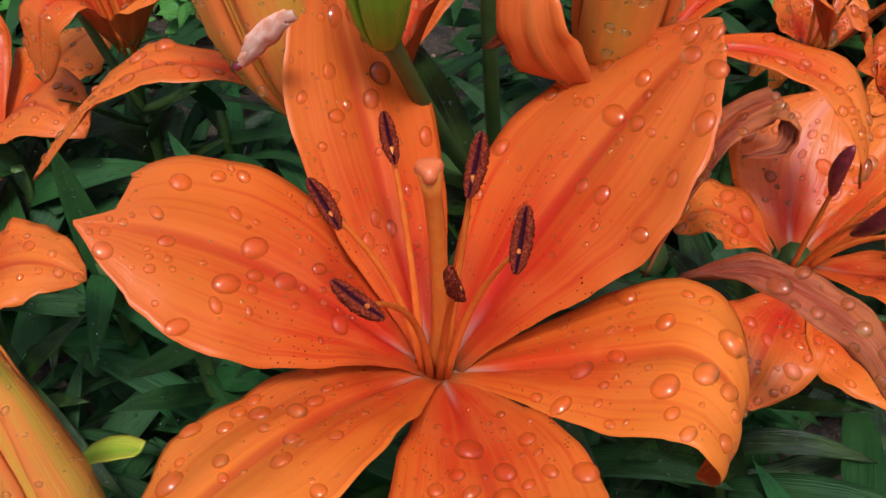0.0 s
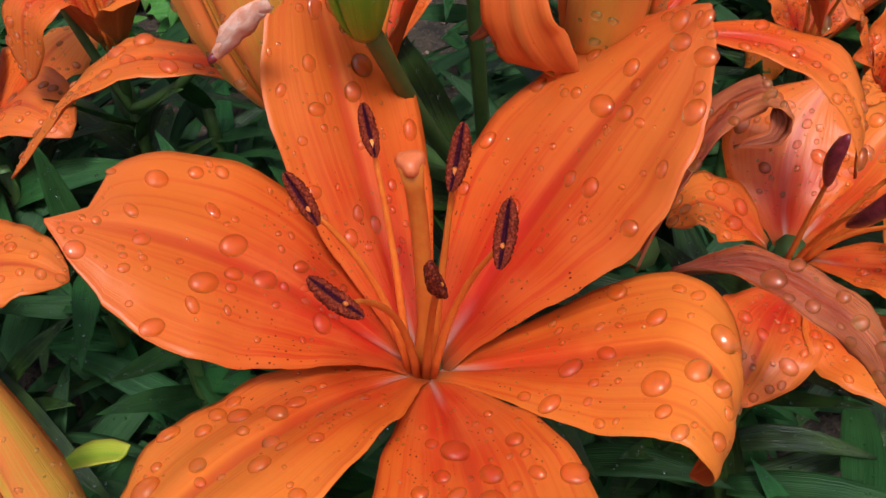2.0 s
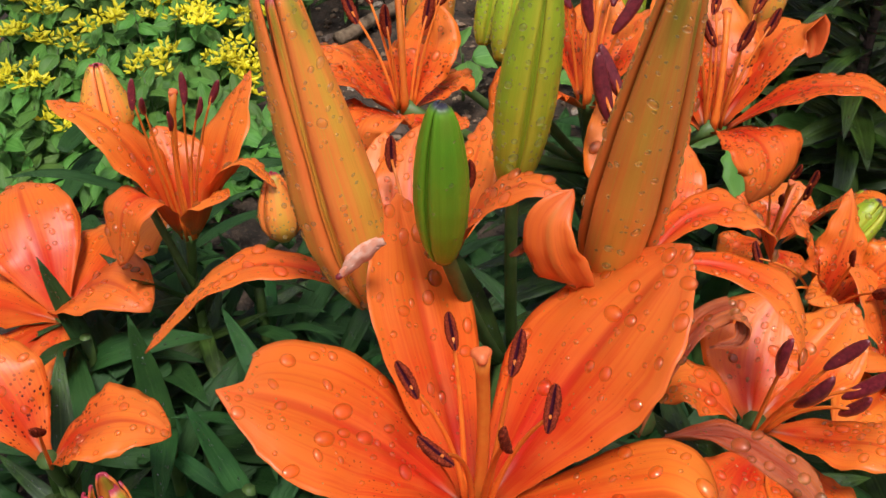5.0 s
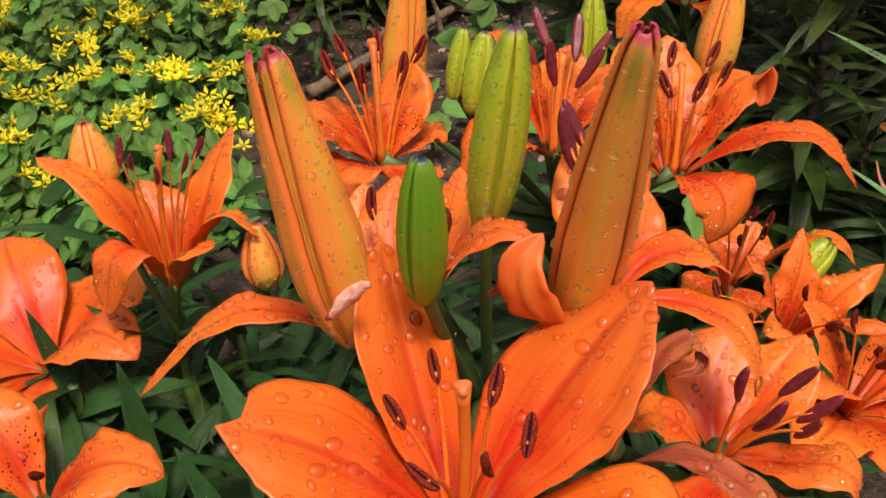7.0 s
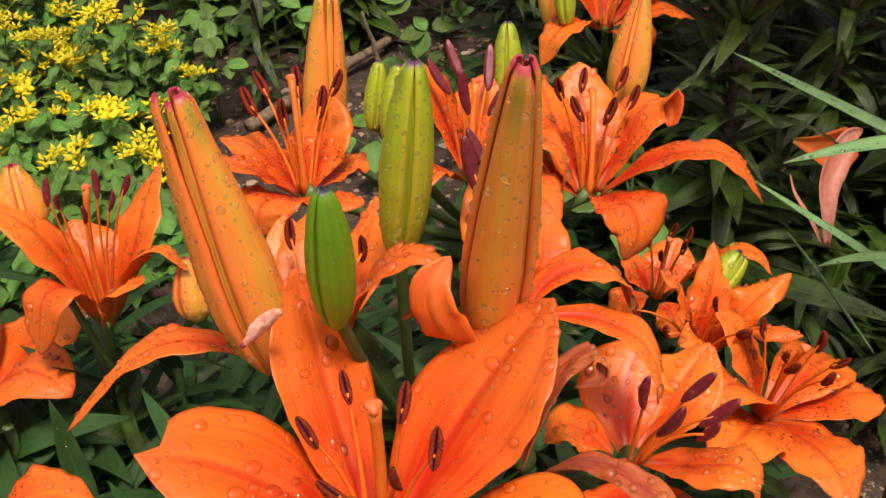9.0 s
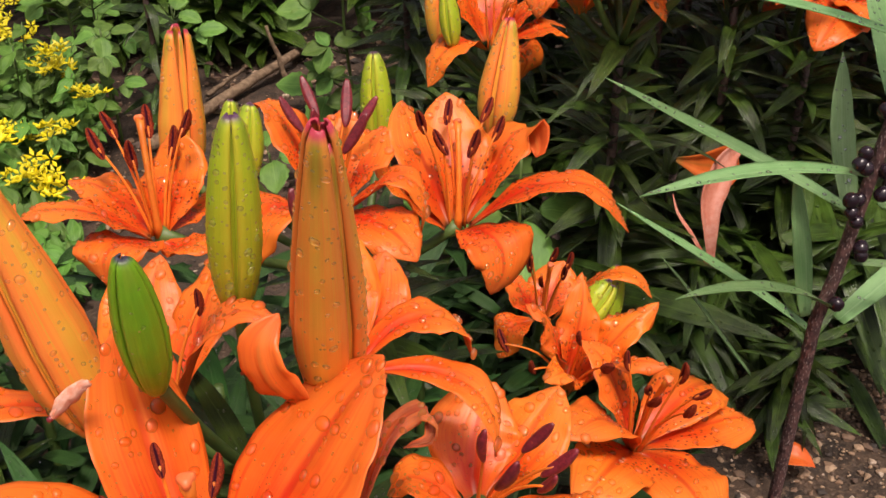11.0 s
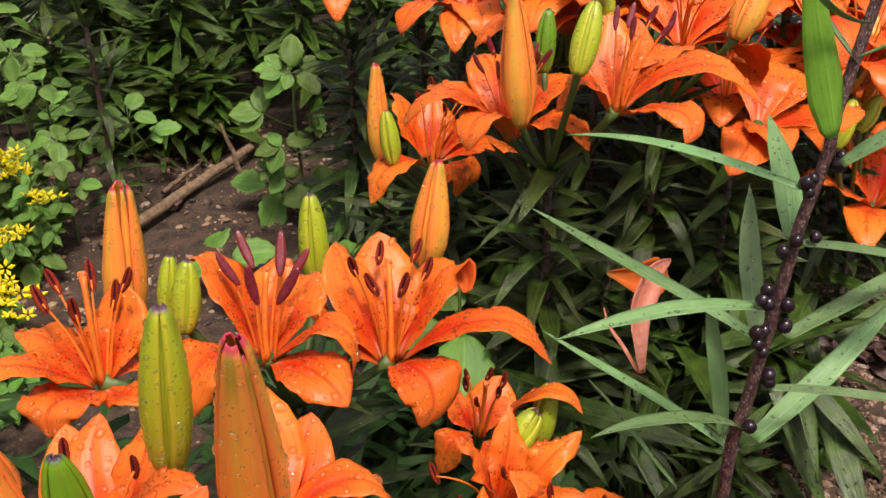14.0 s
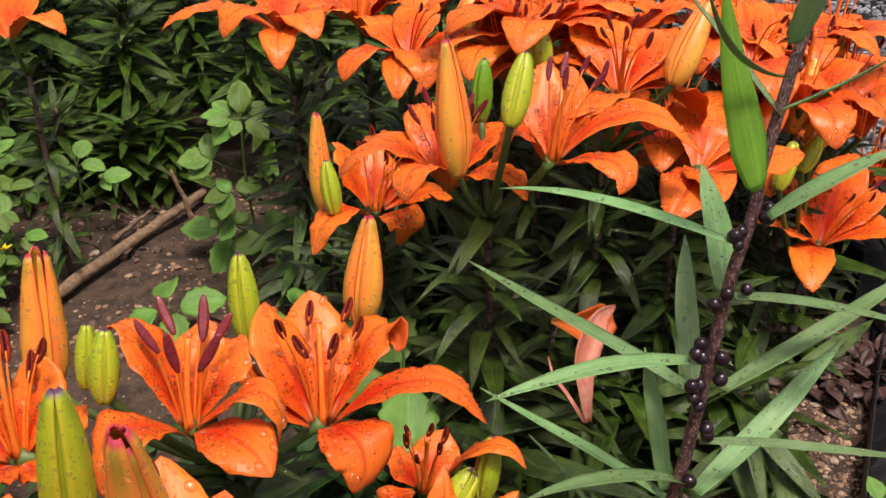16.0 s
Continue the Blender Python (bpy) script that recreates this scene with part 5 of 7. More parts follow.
lily((0.317, 0.695, 0.309), (0.078, 0.041, 1.001), [(11, 49, 75, 0.094, 5, 0.047), (80, 51, 75, 0.097, -2, 0.041), (124, 48, 80, 0.086, 0, 0.044), (190, 46, 93, 0.093, 12, 0.048), (249, 53, 77, 0.1, -11, 0.044), (322, 49, 104, 0.088, -9, 0.049)],
     label="orange lily of the back row, dark anthers raised", seed=131, drops=30, open_=False, anthers=[(0.012, 0.011, 0.064), (-0.004, 0.02, 0.069), (-0.022, 0.007, 0.072), (-0.018, -0.017, 0.066), (0.006, -0.025, 0.065), (0.016, -0.004, 0.072)], style=(0.004, 0, 0.069), stalk=(0.328, 0.725, 0.251))
lily((0.558, 0.698, 0.228), (0.018, 0.038, 1), [(23, 39, 60, 0.086, -1, 0.048), (97, 45, 102, 0.093, 7, 0.047), (158, 53, 102, 0.094, -8, 0.045), (208, 37, 69, 0.092, -8, 0.046), (265, 56, 103, 0.093, -2, 0.044), (323, 55, 119, 0.095, 4, 0.041)],
     label="open orange lily in the crowded back row", seed=132, drops=30, open_=True, anthers=[(0.011, 0.019, 0.064), (-0.009, 0.017, 0.067), (-0.018, 0, 0.064), (-0.012, -0.02, 0.066), (0.012, -0.022, 0.063), (0.017, -0, 0.071)], style=(0.004, 0, 0.069), stalk=(0.569, 0.728, 0.17))
lily((0.153, 1.078, 0.245), (0.043, -0.1, 1.01), [(26, 56, 90, 0.1, -8, 0.043), (94, 39, 115, 0.09, -10, 0.041), (149, 55, 116, 0.095, -2, 0.04), (220, 37, 69, 0.092, 9, 0.041), (265, 54, 56, 0.096, -9, 0.043), (328, 44, 120, 0.099, 1, 0.041)],
     label="orange lily pressed among its neighbours, wet tepals", seed=133, drops=30, open_=False, anthers=[(0.008, 0.016, 0.065), (-0.013, 0.02, 0.071), (-0.016, -0.001, 0.065), (-0.012, -0.024, 0.063), (0.009, -0.013, 0.064), (0.026, 0.001, 0.064)], style=(0.004, 0, 0.069), stalk=(0.164, 1.108, 0.187))
lily((0.745, 0.852, 0.071), (-0.102, 0.024, 0.999), [(33, 47, 107, 0.099, -2, 0.049), (98, 55, 119, 0.101, -9, 0.043), (163, 53, 73, 0.097, -1, 0.04), (211, 34, 71, 0.1, 4, 0.048), (288, 43, 104, 0.095, 5, 0.041), (347, 37, 86, 0.096, 6, 0.048)],
     label="fully open orange lily with recurved tepals", seed=134, drops=30, open_=False, anthers=[(0.007, 0.018, 0.065), (-0.016, 0.018, 0.062), (-0.025, -0.004, 0.065), (-0.007, -0.019, 0.065), (0.015, -0.018, 0.064), (0.017, 0.003, 0.063)], style=(0.004, 0, 0.069), stalk=(0.756, 0.882, 0.013))
lily((0.437, 0.692, 0.206), (-0.029, -0.033, 1.004), [(49, 44, 80, 0.09, -4, 0.041), (118, 40, 59, 0.087, 10, 0.047), (189, 52, 107, 0.088, -9, 0.049), (243, 50, 65, 0.097, 1, 0.041), (294, 55, 99, 0.086, -10, 0.047), (356, 45, 65, 0.087, 0, 0.044)],
     label="orange lily of the back row, dark anthers raised", seed=135, drops=30, open_=True, anthers=[(0, 0.018, 0.063), (-0.018, 0.01, 0.063), (-0.015, -0.008, 0.066), (-0, -0.017, 0.069), (0.021, -0.012, 0.068), (0.022, 0.013, 0.063)], style=(0.004, 0, 0.069), stalk=(0.448, 0.722, 0.148))
lily((0.302, 0.725, 0.265), (-0.114, 0.103, 0.994), [(12, 35, 124, 0.095, 12, 0.04), (72, 55, 109, 0.094, 4, 0.045), (131, 47, 93, 0.092, 3, 0.046), (193, 51, 78, 0.096, -6, 0.045), (245, 50, 60, 0.087, -8, 0.046), (298, 46, 117, 0.092, -7, 0.046)],
     label="open orange lily in the crowded back row", seed=136, drops=30, open_=False, anthers=[(0.017, 0.011, 0.066), (-0.001, 0.018, 0.068), (-0.018, 0.009, 0.072), (-0.018, -0.012, 0.068), (0.002, -0.026, 0.072), (0.015, -0.007, 0.071)], style=(0.004, 0, 0.069), stalk=(0.313, 0.755, 0.207))
lily((0.357, 0.74, 0.298), (-0.033, 0.056, 0.998), [(42, 50, 94, 0.092, 3, 0.045), (110, 49, 55, 0.095, 5, 0.048), (168, 46, 65, 0.088, 9, 0.04), (235, 37, 82, 0.095, -11, 0.045), (293, 42, 67, 0.086, 11, 0.041), (351, 48, 75, 0.094, 4, 0.043)],
     label="orange lily pressed among its neighbours, wet tepals", seed=137, drops=30, open_=False, anthers=[(0.004, 0.018, 0.071), (-0.013, 0.012, 0.066), (-0.02, -0.007, 0.069), (-0.006, -0.025, 0.069), (0.017, -0.016, 0.067), (0.016, 0.004, 0.067)], style=(0.004, 0, 0.069), stalk=(0.368, 0.771, 0.24))
lily((0.529, 0.73, 0.222), (-0.034, 0.096, 0.995), [(15, 42, 113, 0.093, 4, 0.04), (77, 40, 89, 0.087, 11, 0.044), (133, 39, 90, 0.095, 8, 0.041), (212, 53, 91, 0.095, -5, 0.041), (253, 55, 117, 0.092, 2, 0.045), (326, 36, 108, 0.087, 2, 0.046)],
     label="fully open orange lily with recurved tepals", seed=138, drops=30, open_=True, anthers=[(0.016, 0.02, 0.068), (-0.007, 0.017, 0.069), (-0.02, 0.002, 0.067), (-0.015, -0.019, 0.072), (0.007, -0.016, 0.066), (0.019, -0.002, 0.071)], style=(0.004, 0, 0.069), stalk=(0.539, 0.761, 0.164))
lily((0.401, 0.73, 0.283), (-0.131, 0.003, 1), [(46, 51, 103, 0.087, -5, 0.041), (114, 43, 76, 0.096, 12, 0.041), (171, 39, 110, 0.096, 6, 0.046), (220, 53, 63, 0.094, 11, 0.043), (287, 49, 100, 0.091, -2, 0.048), (352, 38, 103, 0.099, 2, 0.048)],
     label="orange lily of the back row, dark anthers raised", seed=139, drops=30, open_=False, anthers=[(0.004, 0.018, 0.065), (-0.019, 0.017, 0.064), (-0.017, -0.006, 0.063), (-0.006, -0.025, 0.069), (0.013, -0.012, 0.069), (0.017, 0.006, 0.068)], style=(0.004, 0, 0.069), stalk=(0.412, 0.76, 0.225))
lily((0.491, 0.714, 0.164), (0.08, -0.019, 1.005), [(45, 48, 63, 0.092, 7, 0.044), (110, 47, 112, 0.096, -5, 0.048), (171, 43, 105, 0.092, 2, 0.044), (224, 41, 118, 0.095, 3, 0.045), (284, 38, 100, 0.092, -4, 0.045), (338, 48, 110, 0.091, -8, 0.049)],
     label="open orange lily in the crowded back row", seed=140, drops=30, open_=False, anthers=[(0.006, 0.022, 0.065), (-0.012, 0.012, 0.067), (-0.018, -0.004, 0.071), (-0.006, -0.022, 0.064), (0.015, -0.015, 0.063), (0.018, 0.004, 0.067)], style=(0.004, 0, 0.069), stalk=(0.501, 0.744, 0.106))
lily((0.653, 0.815, 0.239), (-0.114, 0.093, 0.995), [(53, 36, 114, 0.091, -5, 0.045), (120, 39, 62, 0.094, 4, 0.045), (171, 53, 85, 0.094, 9, 0.041), (238, 43, 100, 0.088, -6, 0.043), (299, 41, 120, 0.099, 5, 0.044), (364, 47, 110, 0.1, -9, 0.047)],
     label="orange lily pressed among its neighbours, wet tepals", seed=141, drops=30, open_=True, anthers=[(0.001, 0.026, 0.066), (-0.017, 0.01, 0.062), (-0.022, -0.012, 0.064), (-0.001, -0.016, 0.063), (0.018, -0.011, 0.068), (0.022, 0.012, 0.068)], style=(0.004, 0, 0.069), stalk=(0.664, 0.845, 0.181))

# ---- buds ----
bud((-0.051, 0.198, 0.328), (-0.033, 0.205, 0.216), 0.0128, BUD_ORANGE, "tall orange bud just splitting open, wet", drops=70, seed=0, split=0.25, stalk=(0.012, 0.238, 0.16), detail=2, turn=0.55)
bud((-0.006, 0.18, 0.302), (-0.007, 0.19, 0.246), 0.0074, BUD_GREEN, "small closed bright green bud on a slim stalk", drops=6, seed=1, split=0, stalk=(0.012, 0.238, 0.16), detail=2, turn=0.1)
bud((0.023, 0.236, 0.32), (0.014, 0.246, 0.237), 0.0092, BUD_LIME, "closed yellow-green bud beaded with rain", drops=70, seed=2, split=0, stalk=(0.016, 0.256, 0.15), detail=2, turn=0.85)
bud((0.054, 0.176, 0.342), (0.047, 0.232, 0.198), 0.0125, BUD_AMBER, "tall amber bud with a red tip, wet", drops=70, seed=3, split=0.12, stalk=(0.012, 0.238, 0.16), detail=2, turn=-0.6)
bud((-0.113, 0.15, 0.185), (-0.103, 0.138, 0.097), 0.0122, BUD_ORANGE, "orange bud opening at the tip", drops=30, seed=4, split=0.35, stalk=(-0.18, 0.234, 0.087), detail=1)
bud((-0.02, 0.413, 0.292), (-0.028, 0.405, 0.21), 0.0112, BUD_ORANGE, "orange bud with one tepal peeling away", drops=30, seed=5, split=0.35, stalk=(0.06, 0.4, 0.15), detail=1)
bud((0.016, 0.362, 0.271), (0.01, 0.358, 0.233), 0.0066, BUD_LIME, "small wet yellow-green lily bud", drops=30, seed=6, split=0, stalk=(0.06, 0.4, 0.15), detail=1)
bud((0.006, 0.372, 0.269), (0.001, 0.368, 0.236), 0.0048, BUD_LIME, "slim yellow-green bud beside another", drops=30, seed=7, split=0, stalk=(0.06, 0.4, 0.15), detail=1)
bud((0.077, 0.458, 0.257), (0.077, 0.452, 0.2), 0.0084, BUD_LIME, "upright yellow-green bud with dark seam", drops=30, seed=8, split=0, stalk=(0.06, 0.4, 0.15), detail=1)
bud((0.154, 0.46, 0.272), (0.144, 0.452, 0.204), 0.0112, BUD_ORANGE, "upright orange bud beaded with rain", drops=30, seed=9, split=0.05, stalk=(0.06, 0.4, 0.15), detail=1)
bud((0.228, 0.458, 0.103), (0.219, 0.45, 0.058), 0.0086, BUD_LIME, "short yellow-green bud near the ground", drops=30, seed=10, split=0, stalk=(0.18, 0.48, 0.034), detail=1)
bud((0.194, 0.36, 0.158), (0.169, 0.351, 0.128), 0.0086, BUD_LIME, "half-open lime bud beside a withered lily", drops=30, seed=11, split=0.3, stalk=(0.116, 0.251, 0.088), detail=1)
bud((0.138, 0.729, 0.248), (0.137, 0.718, 0.165), 0.0092, BUD_ORANGE, "orange bud with a squared tip", drops=30, seed=12, split=0.12, stalk=(0.187, 0.717, 0.125), detail=1)
bud((0.141, 0.677, 0.225), (0.145, 0.669, 0.182), 0.0074, BUD_LIME, "small yellow-green bud beside an open lily", drops=30, seed=13, split=0, stalk=(0.187, 0.717, 0.125), detail=1)
bud((0.219, 0.559, 0.346), (0.223, 0.547, 0.255), 0.0115, BUD_ORANGE, "large amber bud with dark ridges", drops=30, seed=14, split=0.08, stalk=(0.248, 0.562, 0.215), detail=1)
bud((0.254, 0.603, 0.32), (0.25, 0.595, 0.277), 0.0068, BUD_GREEN, "small green bud among open lilies", drops=30, seed=15, split=0, stalk=(0.248, 0.562, 0.215), detail=1)
bud((0.26, 0.51, 0.349), (0.247, 0.496, 0.307), 0.0081, BUD_LIME, "fat green bud with a dark tip", drops=30, seed=16, split=0, stalk=(0.248, 0.562, 0.215), detail=1)
bud((0.305, 0.651, 0.33), (0.308, 0.643, 0.298), 0.0096, BUD_LIME, "green bud with an orange edge", drops=30, seed=17, split=0.1, stalk=(0.302, 0.756, 0.225), detail=1)
bud((0.424, 0.612, 0.35), (0.393, 0.595, 0.292), 0.0118, BUD_ORANGE, "amber bud leaning among the lilies", drops=30, seed=18, split=0.05, stalk=(0.362, 0.651, 0.222), detail=1)
bud((0.277, 0.751, 0.338), (0.27, 0.743, 0.302), 0.0118, BUD_ORANGE, "amber bud behind open lilies", drops=30, seed=19, split=0.05, stalk=(0.302, 0.756, 0.225), detail=1)
bud((0.523, 0.64, 0.221), (0.509, 0.632, 0.183), 0.0081, BUD_LIME, "small yellow-green bud near the spotted stem", drops=30, seed=20, split=0, stalk=(0.597, 0.721, 0.04), detail=1)
bud((0.631, 0.771, 0.271), (0.618, 0.763, 0.234), 0.0096, BUD_LIME, "yellow-green bud above open lilies", drops=30, seed=21, split=0, stalk=(0.671, 0.829, 0.113), detail=1)
bud((0.582, 0.724, 0.266), (0.558, 0.708, 0.202), 0.0127, BUD_AMBER, "large amber bud above open lilies", drops=30, seed=22, split=0.05, stalk=(0.671, 0.829, 0.113), detail=1)
bud((0.589, 0.699, 0.228), (0.57, 0.691, 0.191), 0.011, BUD_AMBER, "amber bud with a blunt tip", drops=30, seed=23, split=0.1, stalk=(0.597, 0.721, 0.04), detail=1)
bud((0.567, 0.675, 0.209), (0.548, 0.667, 0.182), 0.0083, BUD_LIME, "short green bud below amber ones", drops=30, seed=24, split=0, stalk=(0.597, 0.721, 0.04), detail=1)
bud((-0.197, 0.404, 0.207), (-0.194, 0.397, 0.169), 0.0124, BUD_ORANGE, "orange bud behind a rolled-back lily", drops=30, seed=25, split=0.1, stalk=(-0.161, 0.383, 0.08), detail=1)
bud((-0.104, 0.37, 0.164), (-0.101, 0.364, 0.128), 0.0106, BUD_ORANGE, "dull orange bud under an open lily", drops=30, seed=26, split=0, stalk=(-0.161, 0.383, 0.08), detail=1)

# ---- tiger lily with bulbils ----
TIGER_LINE = [(0.301, 0.341, -0.07), (0.3069, 0.347, 0.1312), (0.3129, 0.348, 0.1595), (0.3164, 0.349, 0.183), (0.3209, 0.35, 0.2135), (0.3241, 0.351, 0.233), (0.3271, 0.352, 0.2534), (0.3308, 0.353, 0.2741), (0.3364, 0.355, 0.2919), (0.3408, 0.357, 0.3078), (0.342, 0.36, 0.321), (0.357, 0.369, 0.371), (0.371, 0.377, 0.415)]
TIGER_BLADES = [  # foot, tip, width, sag, twist
    ((0.333, 0.343, 0.32), (0.305, 0.345, 0.424), 0.0246, 0, 0.2),
    ((0.326, 0.352, 0.289), (0.228, 0.447, 0.288), 0.0118, 0.1, 0),
    ((0.331, 0.36, 0.255), (0.358, 0.457, 0.288), 0.0165, 0, 0.15),
    ((0.321, 0.365, 0.191), (0.342, 0.442, 0.249), 0.0139, 0, 0.1),
    ((0.317, 0.35, 0.219), (0.193, 0.325, 0.23), 0.0146, 0.1, 0),
    ((0.32, 0.355, 0.192), (0.217, 0.484, 0.224), 0.0122, 0.03, 0),
    ((0.34, 0.341, 0.305), (0.398, 0.33, 0.341), 0.016, 0.08, 0),
    ((0.333, 0.35, 0.256), (0.457, 0.36, 0.215), 0.0135, 0.06, 0),
    ((0.333, 0.35, 0.198), (0.495, 0.42, 0.221), 0.0135, 0.02, 0),
    ((0.326, 0.355, 0.124), (0.436, 0.4, 0.188), 0.0144, 0.02, 0.3),
    ((0.319, 0.345, 0.169), (0.451, 0.33, 0.148), 0.0065, 0.04, 0.4),
    ((0.318, 0.36, 0.11), (0.209, 0.41, 0.179), 0.0104, 0.02, 0),
    ((0.292, 0.38, 0.07), (0.239, 0.41, 0.139), 0.0089, 0, 0.3),
    ((0.31, 0.362, 0.124), (0.302, 0.39, 0.206), 0.0145, 0, 0.2),
    ((0.313, 0.345, 0.141), (0.205, 0.29, 0.193), 0.0132, 0.15, 0),
    ((0.345, 0.346, 0.391), (0.347, 0.33, 0.43), 0.019, 0, 0.1),
    ((0.341, 0.346, 0.359), (0.367, 0.3, 0.398), 0.0067, -0.05, 0.2),
    ((0.344, 0.35, 0.374), (0.282, 0.31, 0.426), 0.0052, -0.22, 0.2),
    ((0.351, 0.362, 0.35), (0.318, 0.41, 0.401), 0.0108, 0, 0.3),
]
TIGER_BULBILS = [(0.3194, 0.347, 0.2548), (0.325, 0.346, 0.2613), (0.3378, 0.35, 0.2603), (0.3278, 0.351, 0.2915), (0.3292, 0.349, 0.2872), (0.3317, 0.352, 0.2932), (0.3471, 0.355, 0.3034), (0.3451, 0.353, 0.2995), (0.3139, 0.347, 0.2323), (0.3107, 0.345, 0.2276), (0.3142, 0.344, 0.2253), (0.327, 0.347, 0.2217), (0.3267, 0.346, 0.2087), (0.3104, 0.345, 0.207), (0.3108, 0.343, 0.201), (0.3146, 0.343, 0.1953), (0.3217, 0.345, 0.1778), (0.3224, 0.344, 0.1739), (0.3137, 0.342, 0.1455), (0.3155, 0.347, 0.206)]


def blade_between(name, foot, tip, wd, sag, twist, mat, seed, nu=24, nv=7, fold=0.22, broad=False):
    """A long leaf from foot to tip that arches by sag of its length."""
    foot, tip = Vector(foot), Vector(tip)
    d = tip - foot
    ln = d.length
    x = d.normalized()
    y = Vector((0, 0, 1)).cross(x)
    y = y.normalized() if y.length > 0.6 else Vector((1, 0.2, 0)).normalized()
    y = (y - x * y.dot(x)).normalized()
    z = x.cross(y)
    rng = random.Random(seed)
    grid, uvs = np.zeros((nu, nv, 3)), np.zeros((nu, nv, 2))
    ph = rng.uniform(0, 6)
    for i in range(nu):
        t = i / (nu - 1)
        w = 0.5 * wd * np.interp(t, [0, 0.03, 0.2, 0.45, 0.7, 0.88, 1], [0.35, 0.62, 1.0, 0.85, 0.55, 0.25, 0.02] if broad else [0.55, 0.62, 0.9, 1.0, 0.78, 0.4, 0.02])
        c = foot + x * (ln * t) + z * (4 * sag * ln * t * (1 - t)) + y * (0.012 * ln * math.sin(5 * t + ph))
        q = twist * (1 - 0.3 * t)
        for j in range(nv):
            e = -1 + 2 * j / (nv - 1)
            a, b = e * w, abs(e) * w * fold
            grid[i, j] = c + y * (a * math.cos(q) - b * math.sin(q)) + z * (a * math.sin(q) + b * math.cos(q))
            uvs[i, j] = (e / 2 + 0.5, t)
    me, nrm = shell(name, grid, uvs, 0.0006, [mat])
    return me, grid, nrm


def tiger_lily():
    top = thing("tiger_lily", TIGER_LINE[0], "tiger lily stalk with black bulbils and long wet blades", "tiger lily")
    at = Vector(TIGER_LINE[0])
    pts = [Vector(p) - at for p in TIGER_LINE]
    line = []
    for a, b in zip(pts, pts[1:]):
        line += [a.lerp(b, k / 4) for k in range(4)]
    line.append(pts[-1])
    part("stem", tube("stem", line, np.linspace(0.0038, 0.003, len(line)), STEM_FLECKED, 10), top, "dark purplish stem with pale flecks")
    rng = random.Random(8)
    for k, (foot, tip, wd, sag, twist) in enumerate(TIGER_BLADES):
        me, grid, nrm = blade_between("leaf", Vector(foot) - at, Vector(tip) - at, wd, sag * 0.5, twist, LEAF_FRESH if wd > 0.022 else LEAF_LONG, 90 + k, broad=wd > 0.022)
        ob = part("leaf", me, top)
        bead(ob, scatter_drops(grid + 0.0003 * skyward(nrm), skyward(nrm), 26, 0.0004, 0.0014, rng, 0.05), 3, 9, WATER_THIN)
    for k, p in enumerate(TIGER_BULBILS):
        bm = bmesh.new()
        bmesh.ops.create_uvsphere(bm, u_segments=14, v_segments=9, radius=0.0037 * rng.uniform(0.8, 1.15))
        for v in bm.verts:
            v.co.z *= 1.25 if v.co.z > 0 else 0.9
            v.co *= 1 + 0.05 * noise.noise(v.co * 900 + Vector((k, 0, 0)))
        me = bpy.data.meshes.new("bulbil")
        bm.to_mesh(me)
        bm.free()
        me.materials.append(BULBIL)
        me.polygons.foreach_set("use_smooth", [True] * len(me.polygons))
        ob = part("bulbil", me, top, "glossy black round bulbil")
        ob.matrix_basis = pose(*(Vector(p) - at), rng.uniform(-40, 40), rng.uniform(-40, 40), 0)


tiger_lily()


